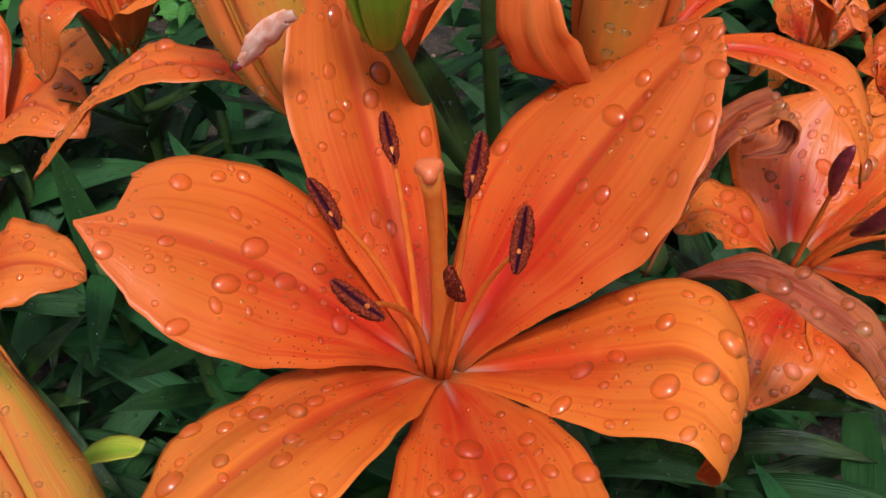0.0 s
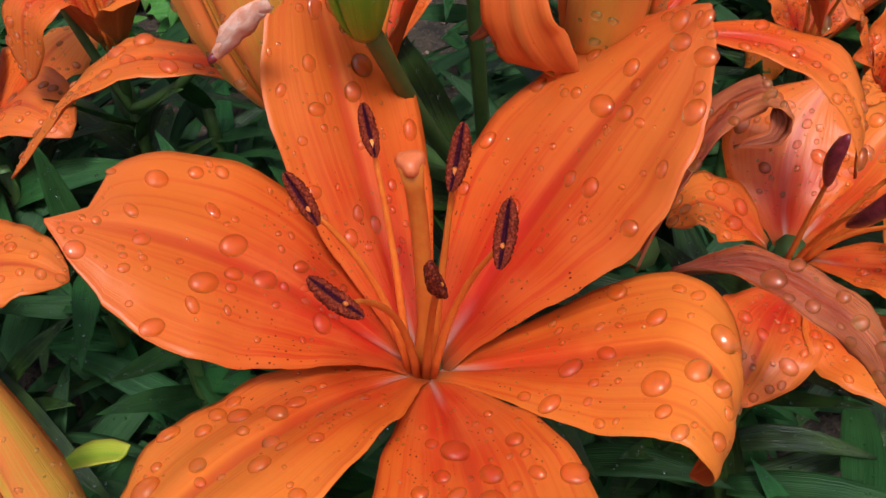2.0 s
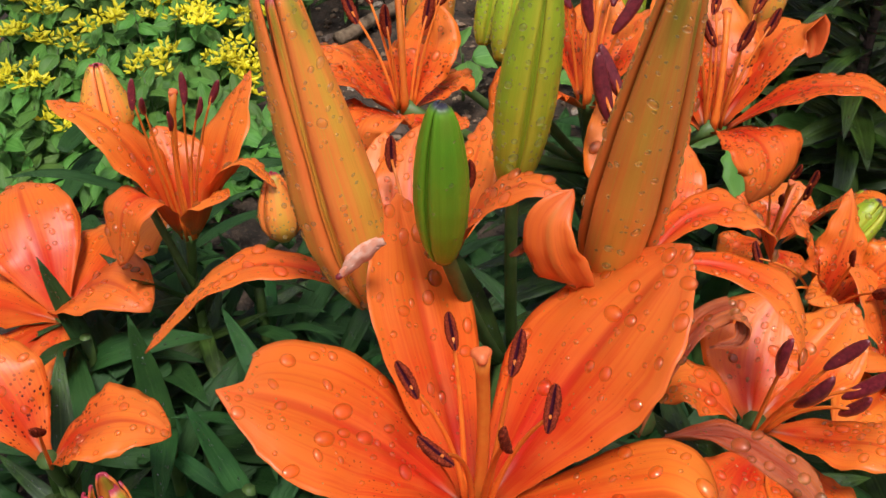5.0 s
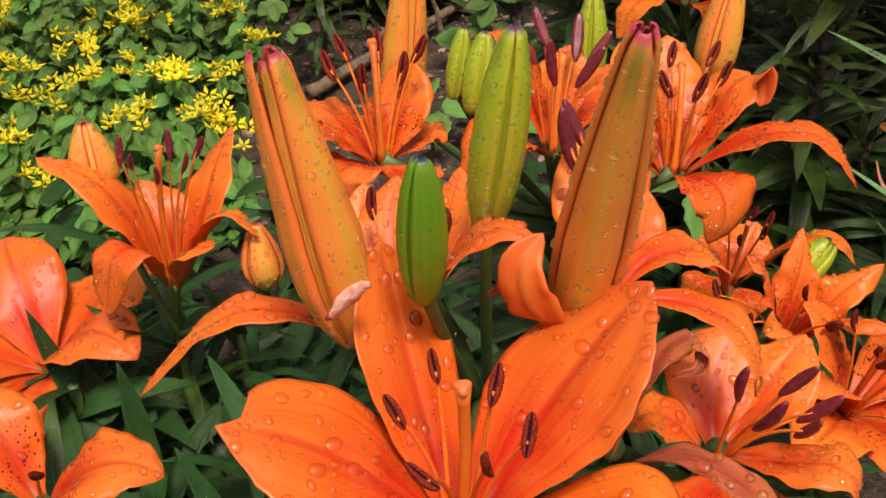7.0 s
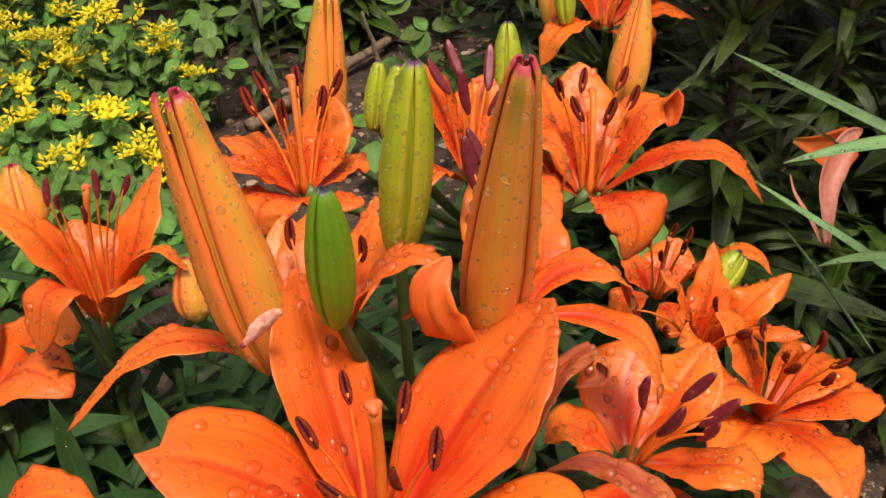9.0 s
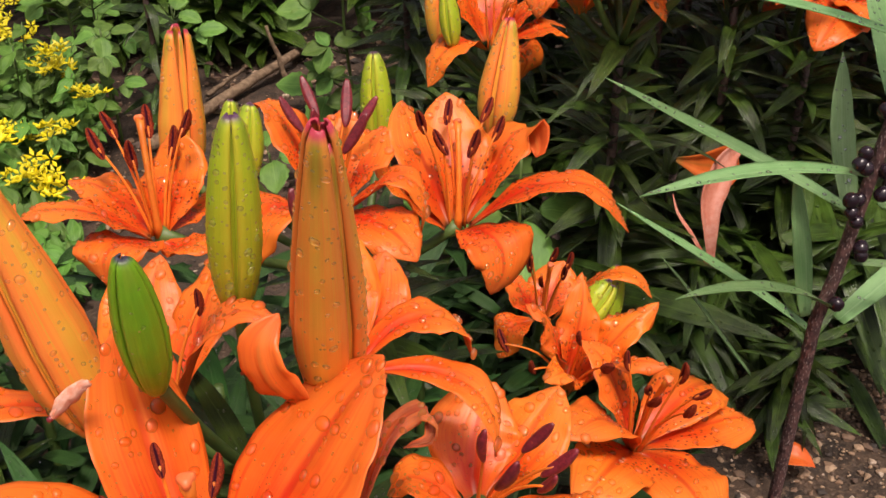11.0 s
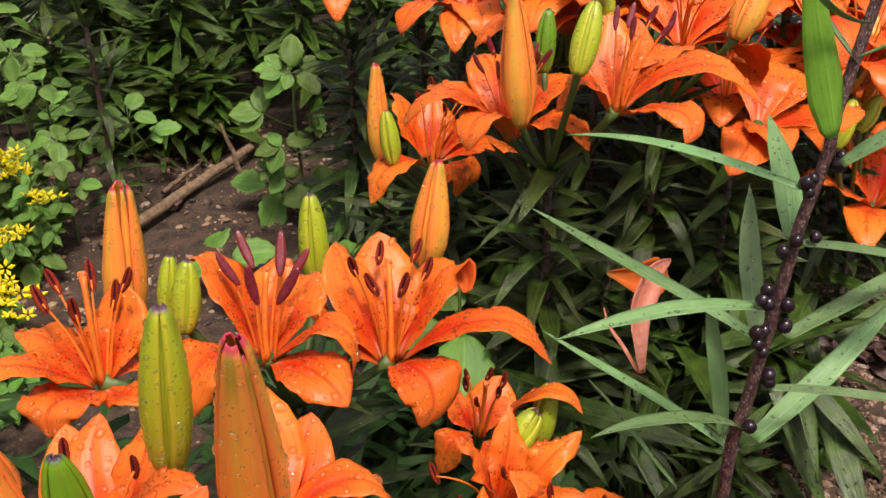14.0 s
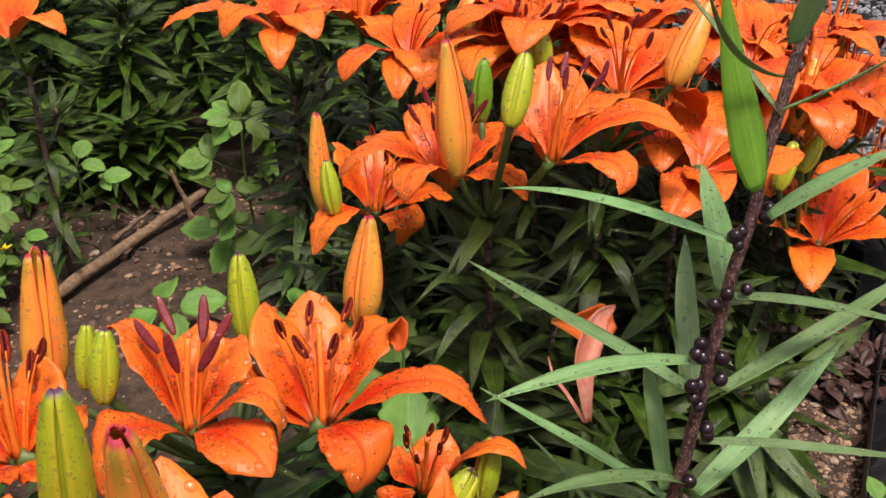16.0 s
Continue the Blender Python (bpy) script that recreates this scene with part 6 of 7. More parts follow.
# ---- leafy stems ----
STEMS = {
    "A": (0.012, 0.238, 0.23, 70, 1.15),
    "B": (0.06, 0.4, 0.22, 70, 1.1),
    "F4": (0.18, 0.48, 0.104, 20, 0.8),
    "F6": (0.2, 0.329, 0.125, 20, 0.9),
    "F7": (0.105, 0.225, 0.19, 26, 1),
    "L": (-0.164, 0.391, 0.144, 30, 1.1),
    "L2": (-0.237, 0.388, 0.111, 24, 1),
    "L3": (-0.18, 0.234, 0.157, 22, 1),
    "G1": (0.187, 0.717, 0.195, 84, 1),
    "G2": (0.248, 0.562, 0.285, 84, 1),
    "G3": (0.362, 0.651, 0.292, 84, 1),
    "G4": (0.241, 0.898, 0.262, 84, 1),
    "G5": (0.127, 0.951, 0.28, 84, 1),
    "G6": (-0.17, 1.107, 0.265, 40, 0.8),
    "R1": (0.597, 0.721, 0.11, 10, 0.9),
    "R2": (0.671, 0.829, 0.183, 16, 1),
    "R3": (0.42, 0.633, 0.238, 84, 1),
    "G7": (0.302, 0.756, 0.295, 84, 1),
    "G8": (0.499, 0.74, 0.287, 84, 1),
    "GB1": (0.324, 0.837, 0.312, 42, 0.9),
    "GB2": (0.397, 0.861, 0.306, 42, 0.9),
    "GB3": (0.49, 0.842, 0.305, 42, 0.9),
    "GB4": (0.528, 0.796, 0.272, 42, 0.9),
    "GB5": (0.605, 0.822, 0.27, 42, 0.9),
    "GB6": (0.697, 0.865, 0.193, 42, 0.9),
    "GB7": (0.296, 1.002, 0.282, 42, 0.9),
    "GB8": (0.212, 1.009, 0.268, 42, 0.9),
    "GB9": (0.499, 1.011, 0.3, 42, 0.9),
    "GB10": (0.62, 0.958, 0.286, 42, 0.9),
    "GB11": (0.328, 0.725, 0.321, 42, 0.9),
    "GB12": (0.569, 0.728, 0.24, 42, 0.9),
    "GB13": (0.164, 1.108, 0.257, 42, 0.9),
    "GB14": (0.756, 0.882, 0.083, 42, 0.9),
    "GB15": (0.448, 0.722, 0.218, 42, 0.9),
    "GB16": (0.313, 0.755, 0.277, 42, 0.9),
    "GB17": (0.368, 0.771, 0.31, 42, 0.9),
    "GB18": (0.539, 0.761, 0.234, 42, 0.9),
    "GB19": (0.412, 0.76, 0.295, 42, 0.9),
    "GB20": (0.501, 0.744, 0.176, 42, 0.9),
    "GB21": (0.664, 0.845, 0.251, 42, 0.9),
}
for i, (key, (x, y, h, leaves, size)) in enumerate(STEMS.items()):
    lily_plant(x, y, h, leaves, 200 + i, "leafy lily plant carrying wet dark green lance leaves", size=size, dark=key[0] in "GR")
rng = random.Random(77)
BACK_STEMS = [(-0.115, 1.436, 0.277), (-0.007, 1.532, 0.306), (0.089, 1.376, 0.284), (-0.234, 1.591, 0.31), (0.197, 1.468, 0.257), (0.297, 1.223, 0.23), (0.189, 1.127, 0.19), (0.418, 0.982, 0.248), (0.357, 0.82, 0.213), (0.296, 0.659, 0.189), (0.446, 0.846, 0.212), (0.53, 0.984, 0.227), (0.614, 1.144, 0.217), (0.466, 1.197, 0.245), (0.323, 0.543, 0.13), (0.259, 0.472, 0.111), (0.363, 0.681, 0.155), (0.299, 0.589, 0.16), (0.233, 0.563, 0.139), (0.404, 0.774, 0.172), (0.208, 0.63, 0.145), (-0.044, 1.913, 0.314), (-0.348, 1.957, 0.307), (0.272, 1.867, 0.298), (0.562, 1.596, 0.276), (-0.566, 1.78, 0.293), (0.145, 0.808, 0.155), (0.25, 0.972, 0.201), (0.36, 0.475, 0.09), (-0.13, 1.36, 0.13), (-0.2, 1.37, 0.15), (-0.06, 1.37, 0.12), (-0.27, 1.39, 0.17), (-0.16, 1.43, 0.18)]
for i, (x, y, h) in enumerate(BACK_STEMS):
    near = y < 0.9
    lily_plant(x, y, h, int((300 if near else 190) * h + 24), 400 + i, "leafy lily plant without flowers, dark wet leaves", lean=(rng.uniform(-0.03, 0.03), rng.uniform(-0.03, 0.03)), size=0.8 if near else 1.15, dark=True, rise=(-20, 26) if near else (-4, 28), low=0.012 if near or h < 0.185 else 0.07, blades=None if near else LEAF_SET_BACK)
for i, (x, y, h) in enumerate([(-0.06, 0.24, 0.149), (-0.1, 0.3, 0.16), (-0.03, 0.3, 0.149), (-0.16, 0.2, 0.13), (-0.21, 0.34, 0.149), (-0.08, 0.18, 0.119), (0, 0.12, 0.119), (0.07, 0.12, 0.13), (0.13, 0.17, 0.119), (-0.13, 0.4, 0.14), (0.1, 0.3, 0.14), (0.04, 0.2, 0.14), (0.02, 0.27, 0.17), (-0.02, 0.36, 0.179), (0.03, 0.33, 0.179), (0.09, 0.37, 0.179), (-0.06, 0.4, 0.16), (0.12, 0.36, 0.16), (-0.1, 0.24, 0.149), (-0.15, 0.28, 0.149), (0, 0.22, 0.16), (0.05, 0.27, 0.16)]):
    lily_plant(x, y, h, 16, 500 + i, "young lily shoot with fresh green wet leaves", size=0.95, low=0.01, fresh=True)


# ---- weeds with rounded leaves ----
def round_leaf_mesh(ln, wd, seed, mat, teeth=7, blunt=0.95):
    nu, nv = (18 if teeth else 10), 7
    grid, uvs = np.zeros((nu, nv, 3)), np.zeros((nu, nv, 2))
    r = random.Random(seed)
    droop = r.uniform(0.1, 0.35)
    for i in range(nu):
        t = i / (nu - 1)
        w = 0.5 * wd * max(0.03, math.sin(math.pi * t ** (0.72 if blunt > 0.9 else 0.9)) ** blunt) * (1 + 0.07 * math.sin(t * teeth * 6.28))
        for j in range(nv):
            e = -1 + 2 * j / (nv - 1)
            grid[i, j] = (ln * t, w * e, abs(e) * w * 0.22 - droop * ln * t * t + 0.03 * ln * math.sin(7 * t + e * 2))
            uvs[i, j] = (e / 2 + 0.5, t)
    return shell("leaf", grid, uvs, 0.0004, [mat])[0]


WEED_LEAVES = [round_leaf_mesh(0.028, 0.021, 600 + i, LEAF_WEED, 5, 0.75) for i in range(4)]
BUSH_LEAVES = [round_leaf_mesh(0.029, 0.015, 620 + i, LEAF_BUSH, 0) for i in range(4)]


def weed(x, y, h, pairs, seed, size=1.0, label="upright weed with paired rounded pale green leaves", lean=(0.0, 0.0)):
    r = random.Random(seed)
    top = thing("weed", (x, y, GROUND), label, "weed", "weeds")
    line = bend((0, 0, -0.01), (lean[0] * 0.2, lean[1] * 0.2, h * 0.6), (*lean, h), 9)
    part("stem", tube("stem", line, np.linspace(0.0022, 0.0011, 9), STEM_GREEN, 6), top)
    pairs = max(1, round(pairs * 0.65))
    for k in range(pairs):
        t = 0.3 + 0.7 * (k + 0.6) / pairs
        p = Vector((lean[0] * t * t, lean[1] * t * t, h * t))
        turn = k * 90 + r.uniform(-20, 20)
        n = 4 if k == pairs - 1 else 2
        for m in range(n):
            reach = size * r.uniform(0.006, 0.012) if n == 4 else size * r.uniform(0.016, 0.034)
            heading = turn + m * 360 / n
            a = radians(heading)
            q = p + Vector((math.cos(a) * reach, math.sin(a) * reach, reach * 0.7))
            part("leaf_stalk", tube("leaf_stalk", [p, p.lerp(q, 0.5) + Vector((0, 0, -0.001)), q], [0.0009, 0.0008, 0.0007], STEM_GREEN, 5), top)
            for side, share in ((0, 1.0), (-62, 0.72), (62, 0.72)):
                if n == 4 and side:
                    continue
                lf = part("leaf", r.choice(WEED_LEAVES), top)
                s = size * share * r.uniform(0.8, 1.2)
                lf.matrix_basis = Matrix.Translation(q) @ pose(0, 0, 0, 34, 0, 0) @ pose(0, 0, 0, r.uniform(-20, 20), r.uniform(-15, 25), heading + side + r.uniform(-10, 10)) @ Matrix.Diagonal((s, s, s, 1))
    return top


for i, (x, y, h, pairs, size) in enumerate([(0.034, 1.125, 0.03, 1, 1.7), (0.097, 1.085, 0.035, 1, 1.7), (-0.25, 1.177, 0.181, 6, 1.06), (-0.224, 1.086, 0.142, 5, 1.01), (-0.162, 1.221, 0.123, 3, 1.23), (-0.03, 0.916, 0.05, 1, 1.7), (0.112, 0.803, 0.099, 2, 1.68), (0.169, 0.782, 0.089, 2, 1.57), (-0.311, 1.288, 0.195, 4, 1.34), (0.183, 0.57, 0.2, 1, 2.0), (0.551, 0.479, 0.048, 2, 0.67), (-0.384, 1.444, 0.217, 5, 1.46), (-0.253, 0.987, 0.03, 2, 1.01)]):
    weed(x, y, h, pairs, 700 + i, size)


# ---- yellow flowering bush ----
def cluster_mesh(seed):
    """A flat head of small five-petalled yellow stars."""
    r = random.Random(seed)
    verts, faces = [], []
    for _ in range(11):
        c = Vector((r.uniform(-0.016, 0.016), r.uniform(-0.016, 0.016), r.uniform(-0.002, 0.004)))
        turn, size = r.uniform(0, 6.28), r.uniform(0.0055, 0.0085)
        tilt = Euler((r.uniform(-0.6, 0.6), r.uniform(-0.6, 0.6), 0)).to_matrix()
        for k in range(5):
            a = turn + k * 1.2566
            d, s = Vector((math.cos(a), math.sin(a), 0)), Vector((-math.sin(a), math.cos(a), 0))
            b = len(verts)
            pts = [d * 0.15 * size, d * 0.55 * size + s * 0.22 * size, d * size + Vector((0, 0, 0.3 * size)), d * 0.55 * size - s * 0.22 * size]
            pts += [p - Vector((0, 0, 0.12 * size)) for p in pts]
            verts += [c + tilt @ p for p in pts]
            faces += [(b, b + 3, b + 2, b + 1), (b + 4, b + 5, b + 6, b + 7), (b, b + 1, b + 5, b + 4), (b + 1, b + 2, b + 6, b + 5), (b + 2, b + 3, b + 7, b + 6), (b + 3, b, b + 4, b + 7)]
    return mesh_of("flower_head", verts, faces, [PETAL_YELLOW], smooth=False)


HEADS = [cluster_mesh(800 + i) for i in range(4)]


def joined_leaves(name, base, places, mat):
    """Many copies of one leaf mesh in one mesh."""
    n = len(base.vertices)
    co = np.empty(n * 3)
    base.vertices.foreach_get("co", co)
    co = np.c_[co.reshape(-1, 3), np.ones(n)]
    polys = [tuple(p.vertices) for p in base.polygons]
    uv = np.empty(len(base.loops) * 2)
    base.uv_layers[0].data.foreach_get("uv", uv)
    idx = np.empty(len(base.loops), dtype=int)
    base.loops.foreach_get("vertex_index", idx)
    vuv = np.zeros((n, 2))
    vuv[idx] = uv.reshape(-1, 2)
    verts, faces = [], []
    for k, m in enumerate(places):
        verts.append((co @ np.array(m).T)[:, :3])
        faces += [tuple(v + k * n for v in p) for p in polys]
    return mesh_of(name, np.concatenate(verts), faces, [mat], np.tile(vuv, (len(places), 1)))


def yellow_bush(x, y, radius, h, seed, heads):
    r = random.Random(seed)
    top = thing("yellow_bush", (x, y, GROUND), "low leafy clump with bright yellow star flowers", "flowering bush", "yellow flowering clumps")
    for k in range(int(34 * radius / 0.1)):
        a, d = r.uniform(0, 6.28), radius * math.sqrt(r.random())
        px, py, hh = d * math.cos(a), d * math.sin(a), h * (1 - 0.5 * (d / radius) ** 2) * r.uniform(0.7, 1.1)
        foot, tip = Vector((px * 0.5, py * 0.5, -0.01)), Vector((px, py, hh))
        part("stem", tube("stem", bend(foot, Vector((px * 0.6, py * 0.6, hh * 0.6)), tip, 5), np.linspace(0.0013, 0.0008, 5), STEM_GREEN, 5), top)
        places = []
        for m in range(16):
            t = 0.25 + 0.75 * m / 16
            p = foot.lerp(tip, t)
            s = r.uniform(0.65, 1.15)
            places.append(Matrix.Translation(p) @ pose(0, 0, 0, 25, 0, 0) @ pose(0, 0, 0, r.uniform(-20, 20), r.uniform(-30, 15), m * 137 + r.uniform(-25, 25)) @ Matrix.Diagonal((s, s, s, 1)))
        ob = part("foliage", joined_leaves("foliage", BUSH_LEAVES[k % 4], places, LEAF_BUSH), top)
        ob["kind"] = "stuff"
        if k < heads:
            hd = part("flower_head", HEADS[k % 4], top, "cluster of small yellow star flowers")
            s = r.uniform(1.1, 1.6)
            hd.matrix_basis = Matrix.Translation(tip + Vector((0, 0, 0.004))) @ pose(0, 0, 0, r.uniform(-20, 20), r.uniform(-20, 20), r.uniform(0, 360)) @ Matrix.Diagonal((s, s, s, 1))


for i, (x, y, radius, h, heads) in enumerate([(-0.328, 1.054, 0.119, 0.15, 18), (-0.456, 0.986, 0.13, 0.154, 20), (-0.345, 0.859, 0.108, 0.121, 9), (-0.503, 1.202, 0.14, 0.174, 20), (-0.289, 0.73, 0.097, 0.1, 0), (-0.583, 0.854, 0.13, 0.137, 12), (-0.451, 0.748, 0.119, 0.114, 8)]):
    yellow_bush(x, y, radius, h, 900 + i, heads)


# ---- low greenery that fills the far bed ----
def ground_cover(areas, seed):
    r = random.Random(seed)
    for base, mat, label, spots in areas:
        places = []
        for x0, x1, y0, y1, count, h, size in spots:
            for _ in range(count):
                x, y = r.uniform(x0, x1), r.uniform(y0, y1)
                s = size * r.uniform(0.6, 1.3)
                places.append(Matrix.Translation((x, y, GROUND + max(0.004, h * r.random()))) @ pose(0, 0, 0, r.uniform(-30, 30), r.uniform(-45, 25), r.uniform(0, 360)) @ Matrix.Diagonal((s, s, s, 1)))
        ob = new("ground_cover", joined_leaves("ground_cover", base, places, mat))
        tagged(ob, label, "greenery", kind="stuff")


ground_cover([(BUSH_LEAVES[0], LEAF_BUSH, "tangle of small fresh green leaves behind the bed", [(-0.788, -0.324, 1.166, 1.898, 300, 0.179, 1.68)]),
              (LEAF_SET_MID[1], LEAF_MID, "fresh green lance leaves close to the soil", [(-0.32, 0.16, 0.14, 0.62, 620, 0.13, 0.85), (0.05, 0.263, 0.38, 0.663, 130, 0.067, 0.9)]),
              (LEAF_SET[1], LEAF_DARK, "dark lance leaves crowding the far bed", [(-0.524, 0.723, 1.513, 2.443, 1500, 0.358, 1.68), (0.199, 0.739, 0.809, 1.347, 320, 0.224, 1.34), (0.2, 0.5, 0.5, 0.95, 520, 0.13, 1.25)])], 31)


def branching_weed():
    """The tall weed by the stick: a whorl at the top, stalked leaflets in threes below it."""
    r = random.Random(711)
    top = thing("weed", (0.067, 1.09, GROUND), "tall open weed with bright rounded leaves in whorls", "weed", "weeds")
    line = smooth_line([(0, 0, -0.01), (-0.003, 0, 0.057), (-0.007, 0, 0.122), (-0.005, 0, 0.198)], 12)
    part("stem", tube("stem", [Vector(p) for p in line], np.linspace(0.0026, 0.0014, 13), STEM_GREEN, 7), top)

    def leaf(p, heading, pitch, s):
        lf = part("leaf", r.choice(WEED_LEAVES), top)
        lf.matrix_basis = Matrix.Translation(p) @ pose(0, 0, 0, 30, 0, 0) @ pose(0, 0, 0, r.uniform(-14, 14), -pitch, heading) @ Matrix.Diagonal((s, s, s, 1))

    crown = Vector(line[-1])
    leaf(crown + Vector((0.001, 0.004, 0.006)), 88, 38, 1.45)
    for heading, pitch, s in ((5, 12, 1.05), (-48, -5, 1.3), (-105, 0, 0.8), (-140, -12, 1.35), (172, 8, 1.15), (200, 15, 1.0), (140, 20, 1.0), (38, 16, 0.9)):
        a = radians(heading)
        q = crown + Vector((math.cos(a), math.sin(a), 0.2)) * r.uniform(0.010, 0.016)
        part("leaf_stalk", tube("leaf_stalk", [crown, crown.lerp(q, 0.5), q], [0.0009, 0.0008, 0.0007], STEM_GREEN, 5), top)
        leaf(q, heading, pitch, s)
    for k, end, leaflets in ((8, (-0.045, 0, 0.150), ((178, 5, 1.5), (95, 30, 1.25), (215, -10, 1.3))),
                             (6, (-0.028, -0.01, 0.108), ((190, 0, 1.2), (245, -15, 1.25), (120, 20, 0.9))),
                             (6, (-0.02, -0.01, 0.112), ((15, 5, 1.25),)),
                             (7, (0.017, 0, 0.124), ((20, 25, 0.6), (100, 40, 0.7), (-60, -10, 0.5), (180, 20, 0.5))),
                             (4, (-0.026, -0.012, 0.068), ((160, 5, 0.9), (220, -15, 1.0), (40, 20, 0.8))),
                             (3, (-0.042, -0.008, 0.078), ((150, 20, 0.7), (225, -5, 0.7)))):
        p, q = Vector(line[k]), Vector(end)
        part("leaf_stalk", tube("leaf_stalk", [p, p.lerp(q, 0.5) + Vector((0, 0, -0.002)), q], [0.0012, 0.001, 0.0008], STEM_GREEN, 5), top)
        for heading, pitch, s in leaflets:
            leaf(q, heading, pitch, s)


branching_weed()


# ---- small loose things ----
def stick():
    a, b = Vector((-0.183, 1.037, GROUND + 0.012)), Vector((0.001, 1.339, GROUND + 0.016))
    line = [a.lerp(b, k / 14) + Vector((0.006 * noise.noise((k * 0.6, 1, 0)), 0.006 * noise.noise((k * 0.6, 4, 0)), 0.003 * noise.noise((k, 7, 0)))) for k in range(15)]
    ob = new("stick", tube("stick", line, [0.0085 * (1 - 0.02 * k) for k in range(15)], TWIG, 10))
    tagged(ob, "brown dry wooden stick lying on the soil", "stick")


stick()


def twig(a, b, r, label):
    """A thin dry stalk, slightly crooked."""
    a, b = Vector(a), Vector(b)
    line = [a.lerp(b, k / 10) + Vector((noise.noise((k * 0.7, a.x * 9, 0)), noise.noise((k * 0.7, 4, a.y)), noise.noise((k, 7, 2)))) * 0.003 for k in range(11)]
    tagged(new("twig", tube("twig", line, [r * (1 - 0.05 * k) for k in range(11)], TWIG, 7)), label, "twig", "dry twigs")


twig((-0.128, 1.19, -0.06), (-0.085, 1.281, -0.06), 0.004, "thin grey dry twig lying on the soil")
twig((-0.023, 1.238, -0.07), (-0.044, 1.238, 0.015), 0.0045, "dry brown plant stalk leaning out of the soil")


def ribbon(name, points, widths, facing, fold, mat, seed, nu=26, nv=9):
    """A limp tepal along a bent midrib, its inner face turned one way and its flanks creased."""
    line = smooth_line(points, nu)
    f = Vector(facing).normalized()
    grid, uvs = np.zeros((nu, nv, 3)), np.zeros((nu, nv, 2))
    for i in range(nu):
        t = i / (nu - 1)
        run = Vector(line[i + 1] - line[i]).normalized()
        across = run.cross(f).normalized()
        up = across.cross(run)
        w = float(np.interp(t, np.linspace(0, 1, len(widths)), widths)) / 2
        for j in range(nv):
            e = -1 + 2 * j / (nv - 1)
            crease = 0.05 * math.sin(e * 9 + seed) + 0.06 * noise.noise((e * 2, t * 3, seed))
            grid[i, j] = Vector(line[i]) + across * (e * w) + up * ((fold * e * e + crease) * w)
            uvs[i, j] = (e / 2 + 0.5, t)
    return shell(name, grid, uvs, 0.0005, [mat])[0]


def fallen_petal():
    at = Vector((0.318, 0.515, 0.158))
    top = thing("fallen_petals", at, "faded fallen lily tepals caught hanging among leaves", "fallen petals")
    for points, widths, facing, fold, mat, seed in (
            (((0.3481, 0.5650, 0.1293), (0.3278, 0.5450, 0.1303), (0.3109, 0.5250, 0.1116), (0.3084, 0.5100, 0.0896), (0.3110, 0.5050, 0.0638)), (0.003, 0.012, 0.021, 0.0225, 0.016, 0.010, 0.005), (0.25, -1, 0.35), 0.45, PETAL_PALE, 1),
            (((0.2959, 0.5600, 0.1257), (0.3217, 0.5700, 0.1145), (0.3416, 0.5780, 0.1094), (0.3553, 0.5800, 0.1107)), (0.004, 0.010, 0.018, 0.028, 0.034, 0.030, 0.016), (0.0, -1, 0.3), 0.55, TEPAL_OUT, 2),
            (((0.2856, 0.5300, 0.1134), (0.2873, 0.5200, 0.1033), (0.2961, 0.5120, 0.0900), (0.3095, 0.5060, 0.0659)), (0.0012, 0.0026, 0.003, 0.003), (0.2, -1, 0.3), 0.3, PETAL_PALE, 3)):
        part("tepal", ribbon("tepal", [Vector(p) - at for p in points], widths, facing, fold, mat, seed), top)


fallen_petal()


dropped = thing("fallen_petal", (0.349, 0.436, -0.06), "curled orange lily tepal lying on the soil", "fallen petal")
part("tepal", blade_between("tepal", (0, 0, 0), (0.029, -0.01, -0.002), 0.02, 0.2, 0.3, TEPAL_OUT, 958, fold=0.5)[0], dropped)


def scrap(where, tip, wd, label, mat, seed, end=None):
    """A shrivelled petal end: crumpled folds that close on a dark point."""
    top = thing("dried_scrap", where, label, "dried petal")
    for k in range(3):
        off = Vector(((k - 1) * 0.0008, 0.001 * (k % 2), (k - 1) * 0.0012))
        me, _, _ = blade_between("curled_petal", off, Vector(tip), wd * (0.8, 1.0, 0.6)[k], 0.05 * (k - 1), 0.5 + 0.7 * k, mat, seed + k, 16, 9, 0.9)
        for v in me.vertices:
            v.co += Vector((noise.noise(v.co * 420 + Vector((k, 0, 0))), noise.noise(v.co * 420 + Vector((0, 9, k))), noise.noise(v.co * 420 + Vector((5, k, 0))))) * wd * 0.12
        part("curled_petal", me, top)
    if end is not None:
        t = Vector(tip)
        part("petal_tip", tube("petal_tip", [t * 0.93, t * 0.98, t * 1.04, t * 1.07], [0.0007, 0.0010, 0.0009, 0.0003], end, 8), top, "dark dried petal point")


scrap((-0.0235, 0.176, 0.26), (-0.0125, -0.003, -0.0095), 0.0058, "shrivelled pinkish petal tip stuck beside a bud", PETAL_DRY, 970, ANTHER_DARK)
scrap((0.026, 0.236, 0.22), (-0.012, -0.004, -0.004), 0.005, "small dried red petal scrap behind buds", FADED_OUT, 980)
yellowed = thing("yellow_leaf", (-0.091, 0.165, 0.115), "yellowing pale leaf tip low among green leaves", "leaf")
part("blade", blade_between("blade", (0, 0, 0), (-0.029, 0.005, -0.018), 0.013, 0.1, 0.2, BUD_LIME, 981)[0], yellowed)


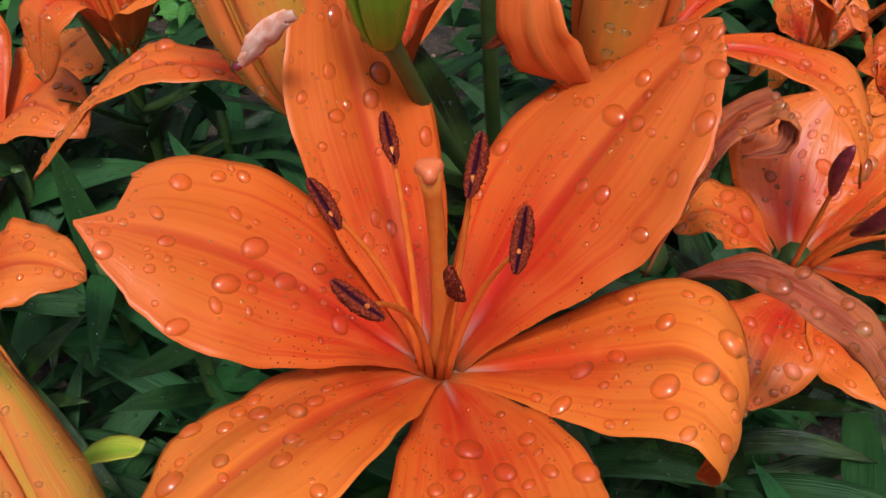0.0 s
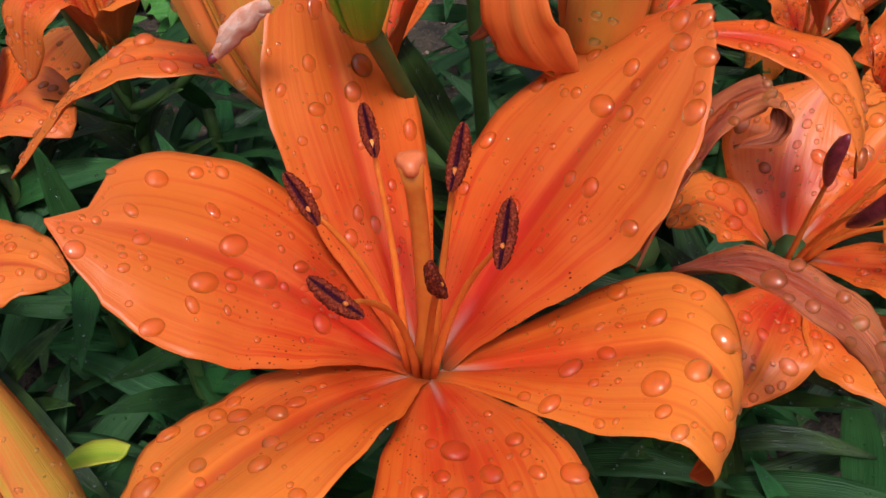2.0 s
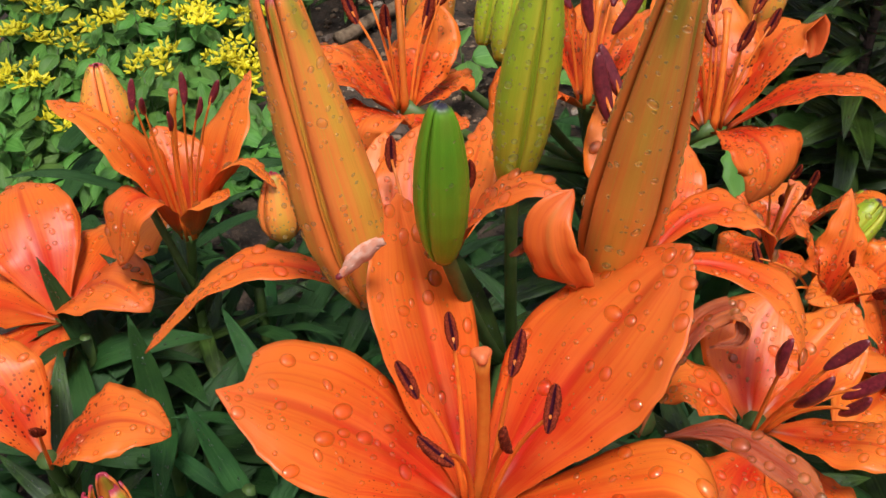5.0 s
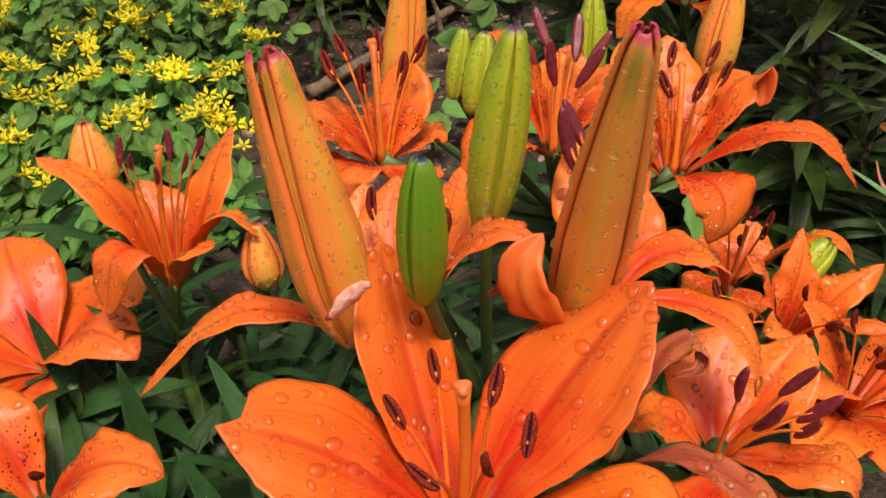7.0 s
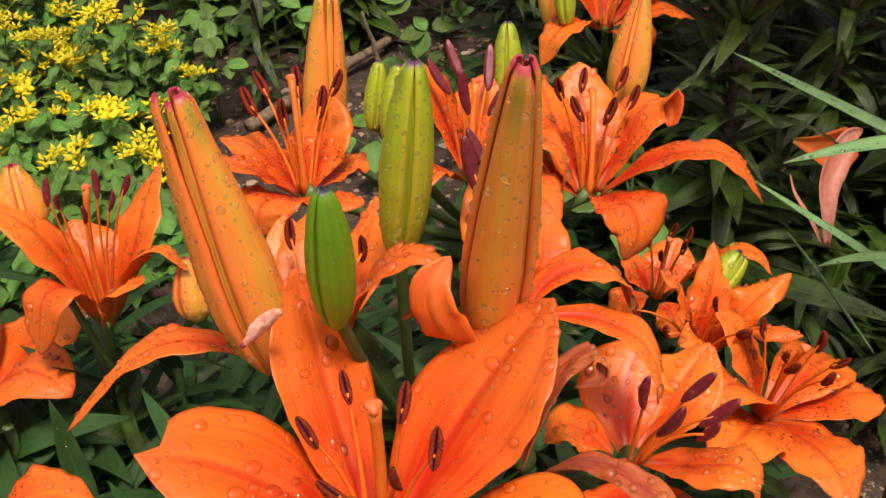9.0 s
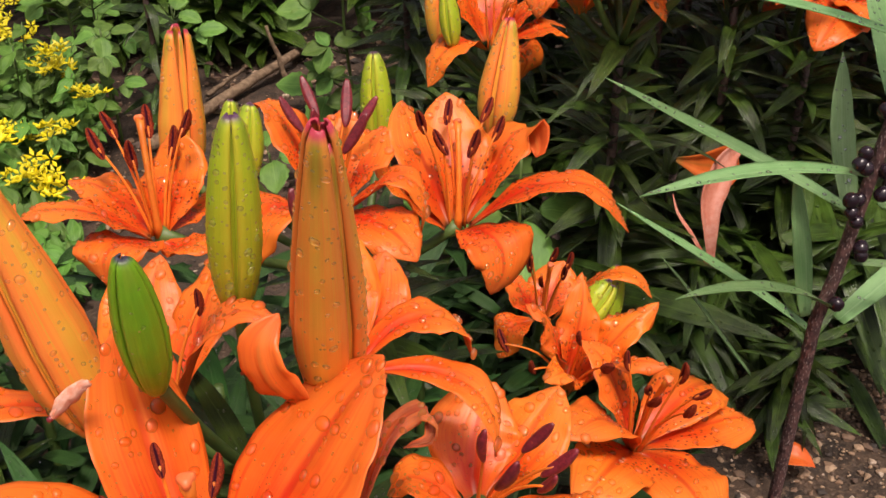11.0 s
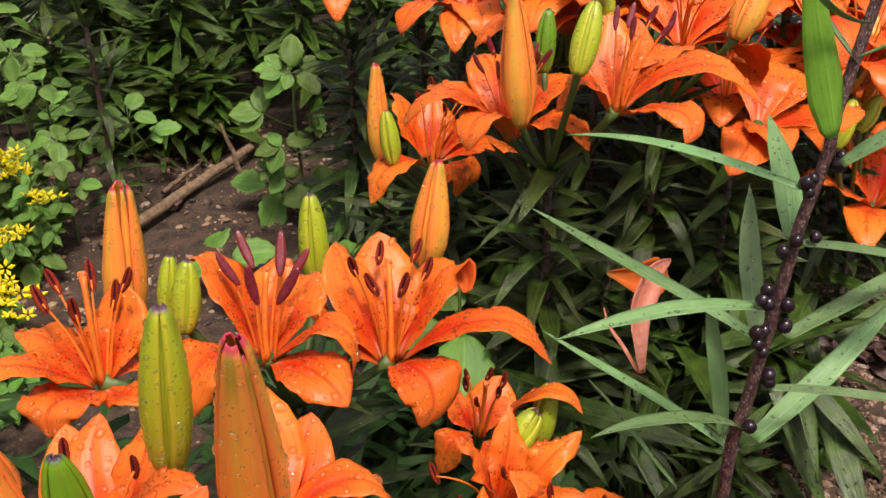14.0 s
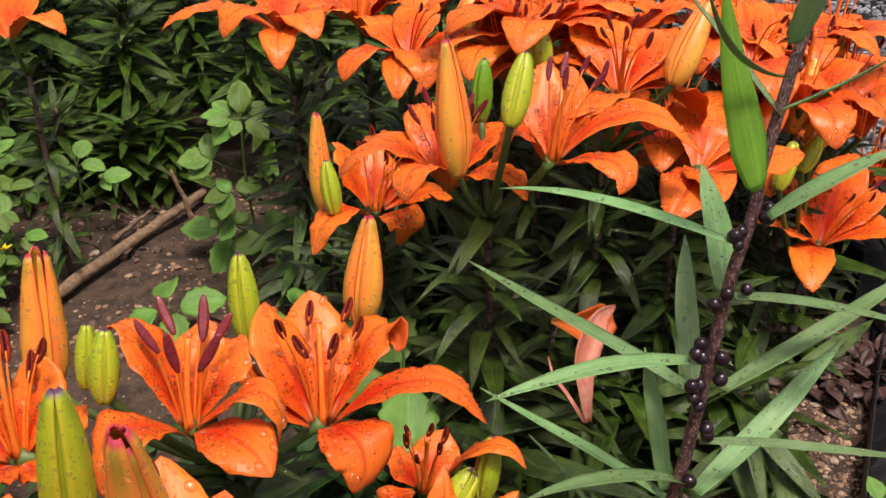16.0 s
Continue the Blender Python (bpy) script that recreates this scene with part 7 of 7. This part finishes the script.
def edging():
    line = [Vector((0.457, 0.365)), Vector((0.571, 0.534)), Vector((0.64, 0.634)), Vector((0.73, 0.761)), Vector((0.754, 0.826))]
    verts, faces = [], []
    for p in line:
        for dx, z in ((0, GROUND - 0.03), (0.004, GROUND - 0.03), (0.004, GROUND + 0.022), (0.002, GROUND + 0.026), (0, GROUND + 0.022)):
            verts.append((p.x + dx, p.y, z))
    for i in range(len(line) - 1):
        for k in range(5):
            a, b = i * 5 + k, i * 5 + (k + 1) % 5
            faces.append((a, b, b + 5, a + 5))
    faces += [(4, 3, 2, 1, 0), tuple(range(len(verts) - 5, len(verts)))]
    tagged(new("edging", mesh_of("edging", verts, faces, [EDGING], smooth=False)), "thin black plastic lawn edging set in soil", "garden edging")


def rough_block(name, corners, z0, z1, label, category, mat, seed):
    """A stone block with an uneven top, from four corners of its plan."""
    n = 24
    a, b, c, d = (Vector((*q, 0)) for q in corners)
    verts, faces = [], []
    for j in range(n):
        for i in range(n):
            u, v = i / (n - 1), j / (n - 1)
            p = a.lerp(b, u).lerp(d.lerp(c, u), v)
            edge = min(u, v, 1 - u, 1 - v) * 18
            verts.append((p.x, p.y, z1 + 0.008 * noise.noise((p.x * 30, p.y * 30, seed)) - 0.01 * max(0, 1 - edge) ** 2))
    faces = [(j * n + i, j * n + i + 1, (j + 1) * n + i + 1, (j + 1) * n + i) for j in range(n - 1) for i in range(n - 1)]
    rim = [i for i in range(n)] + [j * n + n - 1 for j in range(1, n)] + [(n - 1) * n + i for i in range(n - 2, -1, -1)] + [j * n for j in range(n - 2, 0, -1)]
    base = len(verts)
    verts += [(verts[k][0], verts[k][1], z0) for k in rim]
    for k in range(len(rim)):
        m = (k + 1) % len(rim)
        faces.append((rim[k], base + k, base + m, rim[m]))
    tagged(new(name, mesh_of(name, verts, faces, [mat], smooth=False)), label, category)


rough_block("paving_slab", [(0.467, 0.355), (1.109, 0.384), (1.034, 0.839), (0.761, 0.826)], GROUND - 0.05, GROUND + 0.012, "dark grey rough stone slab beside the bed", "paving slab", KERB, 1)
rough_block("kerb_block", [(0.742, 0.834), (2.126, 0.909), (1.642, 2.458), (0.644, 2.376)], GROUND - 0.05, GROUND + 0.08, "black stone kerb holding up the gravel path", "stone kerb", KERB, 2)
edging()


def litter():
    r = random.Random(5)
    for k in range(130):
        x, y = (r.uniform(0.484, 0.705), r.uniform(0.593, 0.847)) if k < 45 else (r.gauss(0.655, 0.04), r.gauss(0.715, 0.035)) if k < 120 else (r.uniform(-0.182, 0.069), r.uniform(0.933, 1.306))
        me = round_leaf_mesh(r.uniform(0.015, 0.035), r.uniform(0.01, 0.02), 1000 + k, DRY_LEAF)
        ob = new("dead_leaf", me)
        ob.matrix_basis = Matrix.Translation((x, y, GROUND + (0.008 if k < 45 else r.uniform(0.006, 0.024)))) @ pose(0, 0, 0, r.uniform(-45, 45), r.uniform(-35, 20), r.uniform(0, 360))
        tagged(ob, "curled brown dead leaf on the soil", "dead leaf", "dead leaves")


litter()
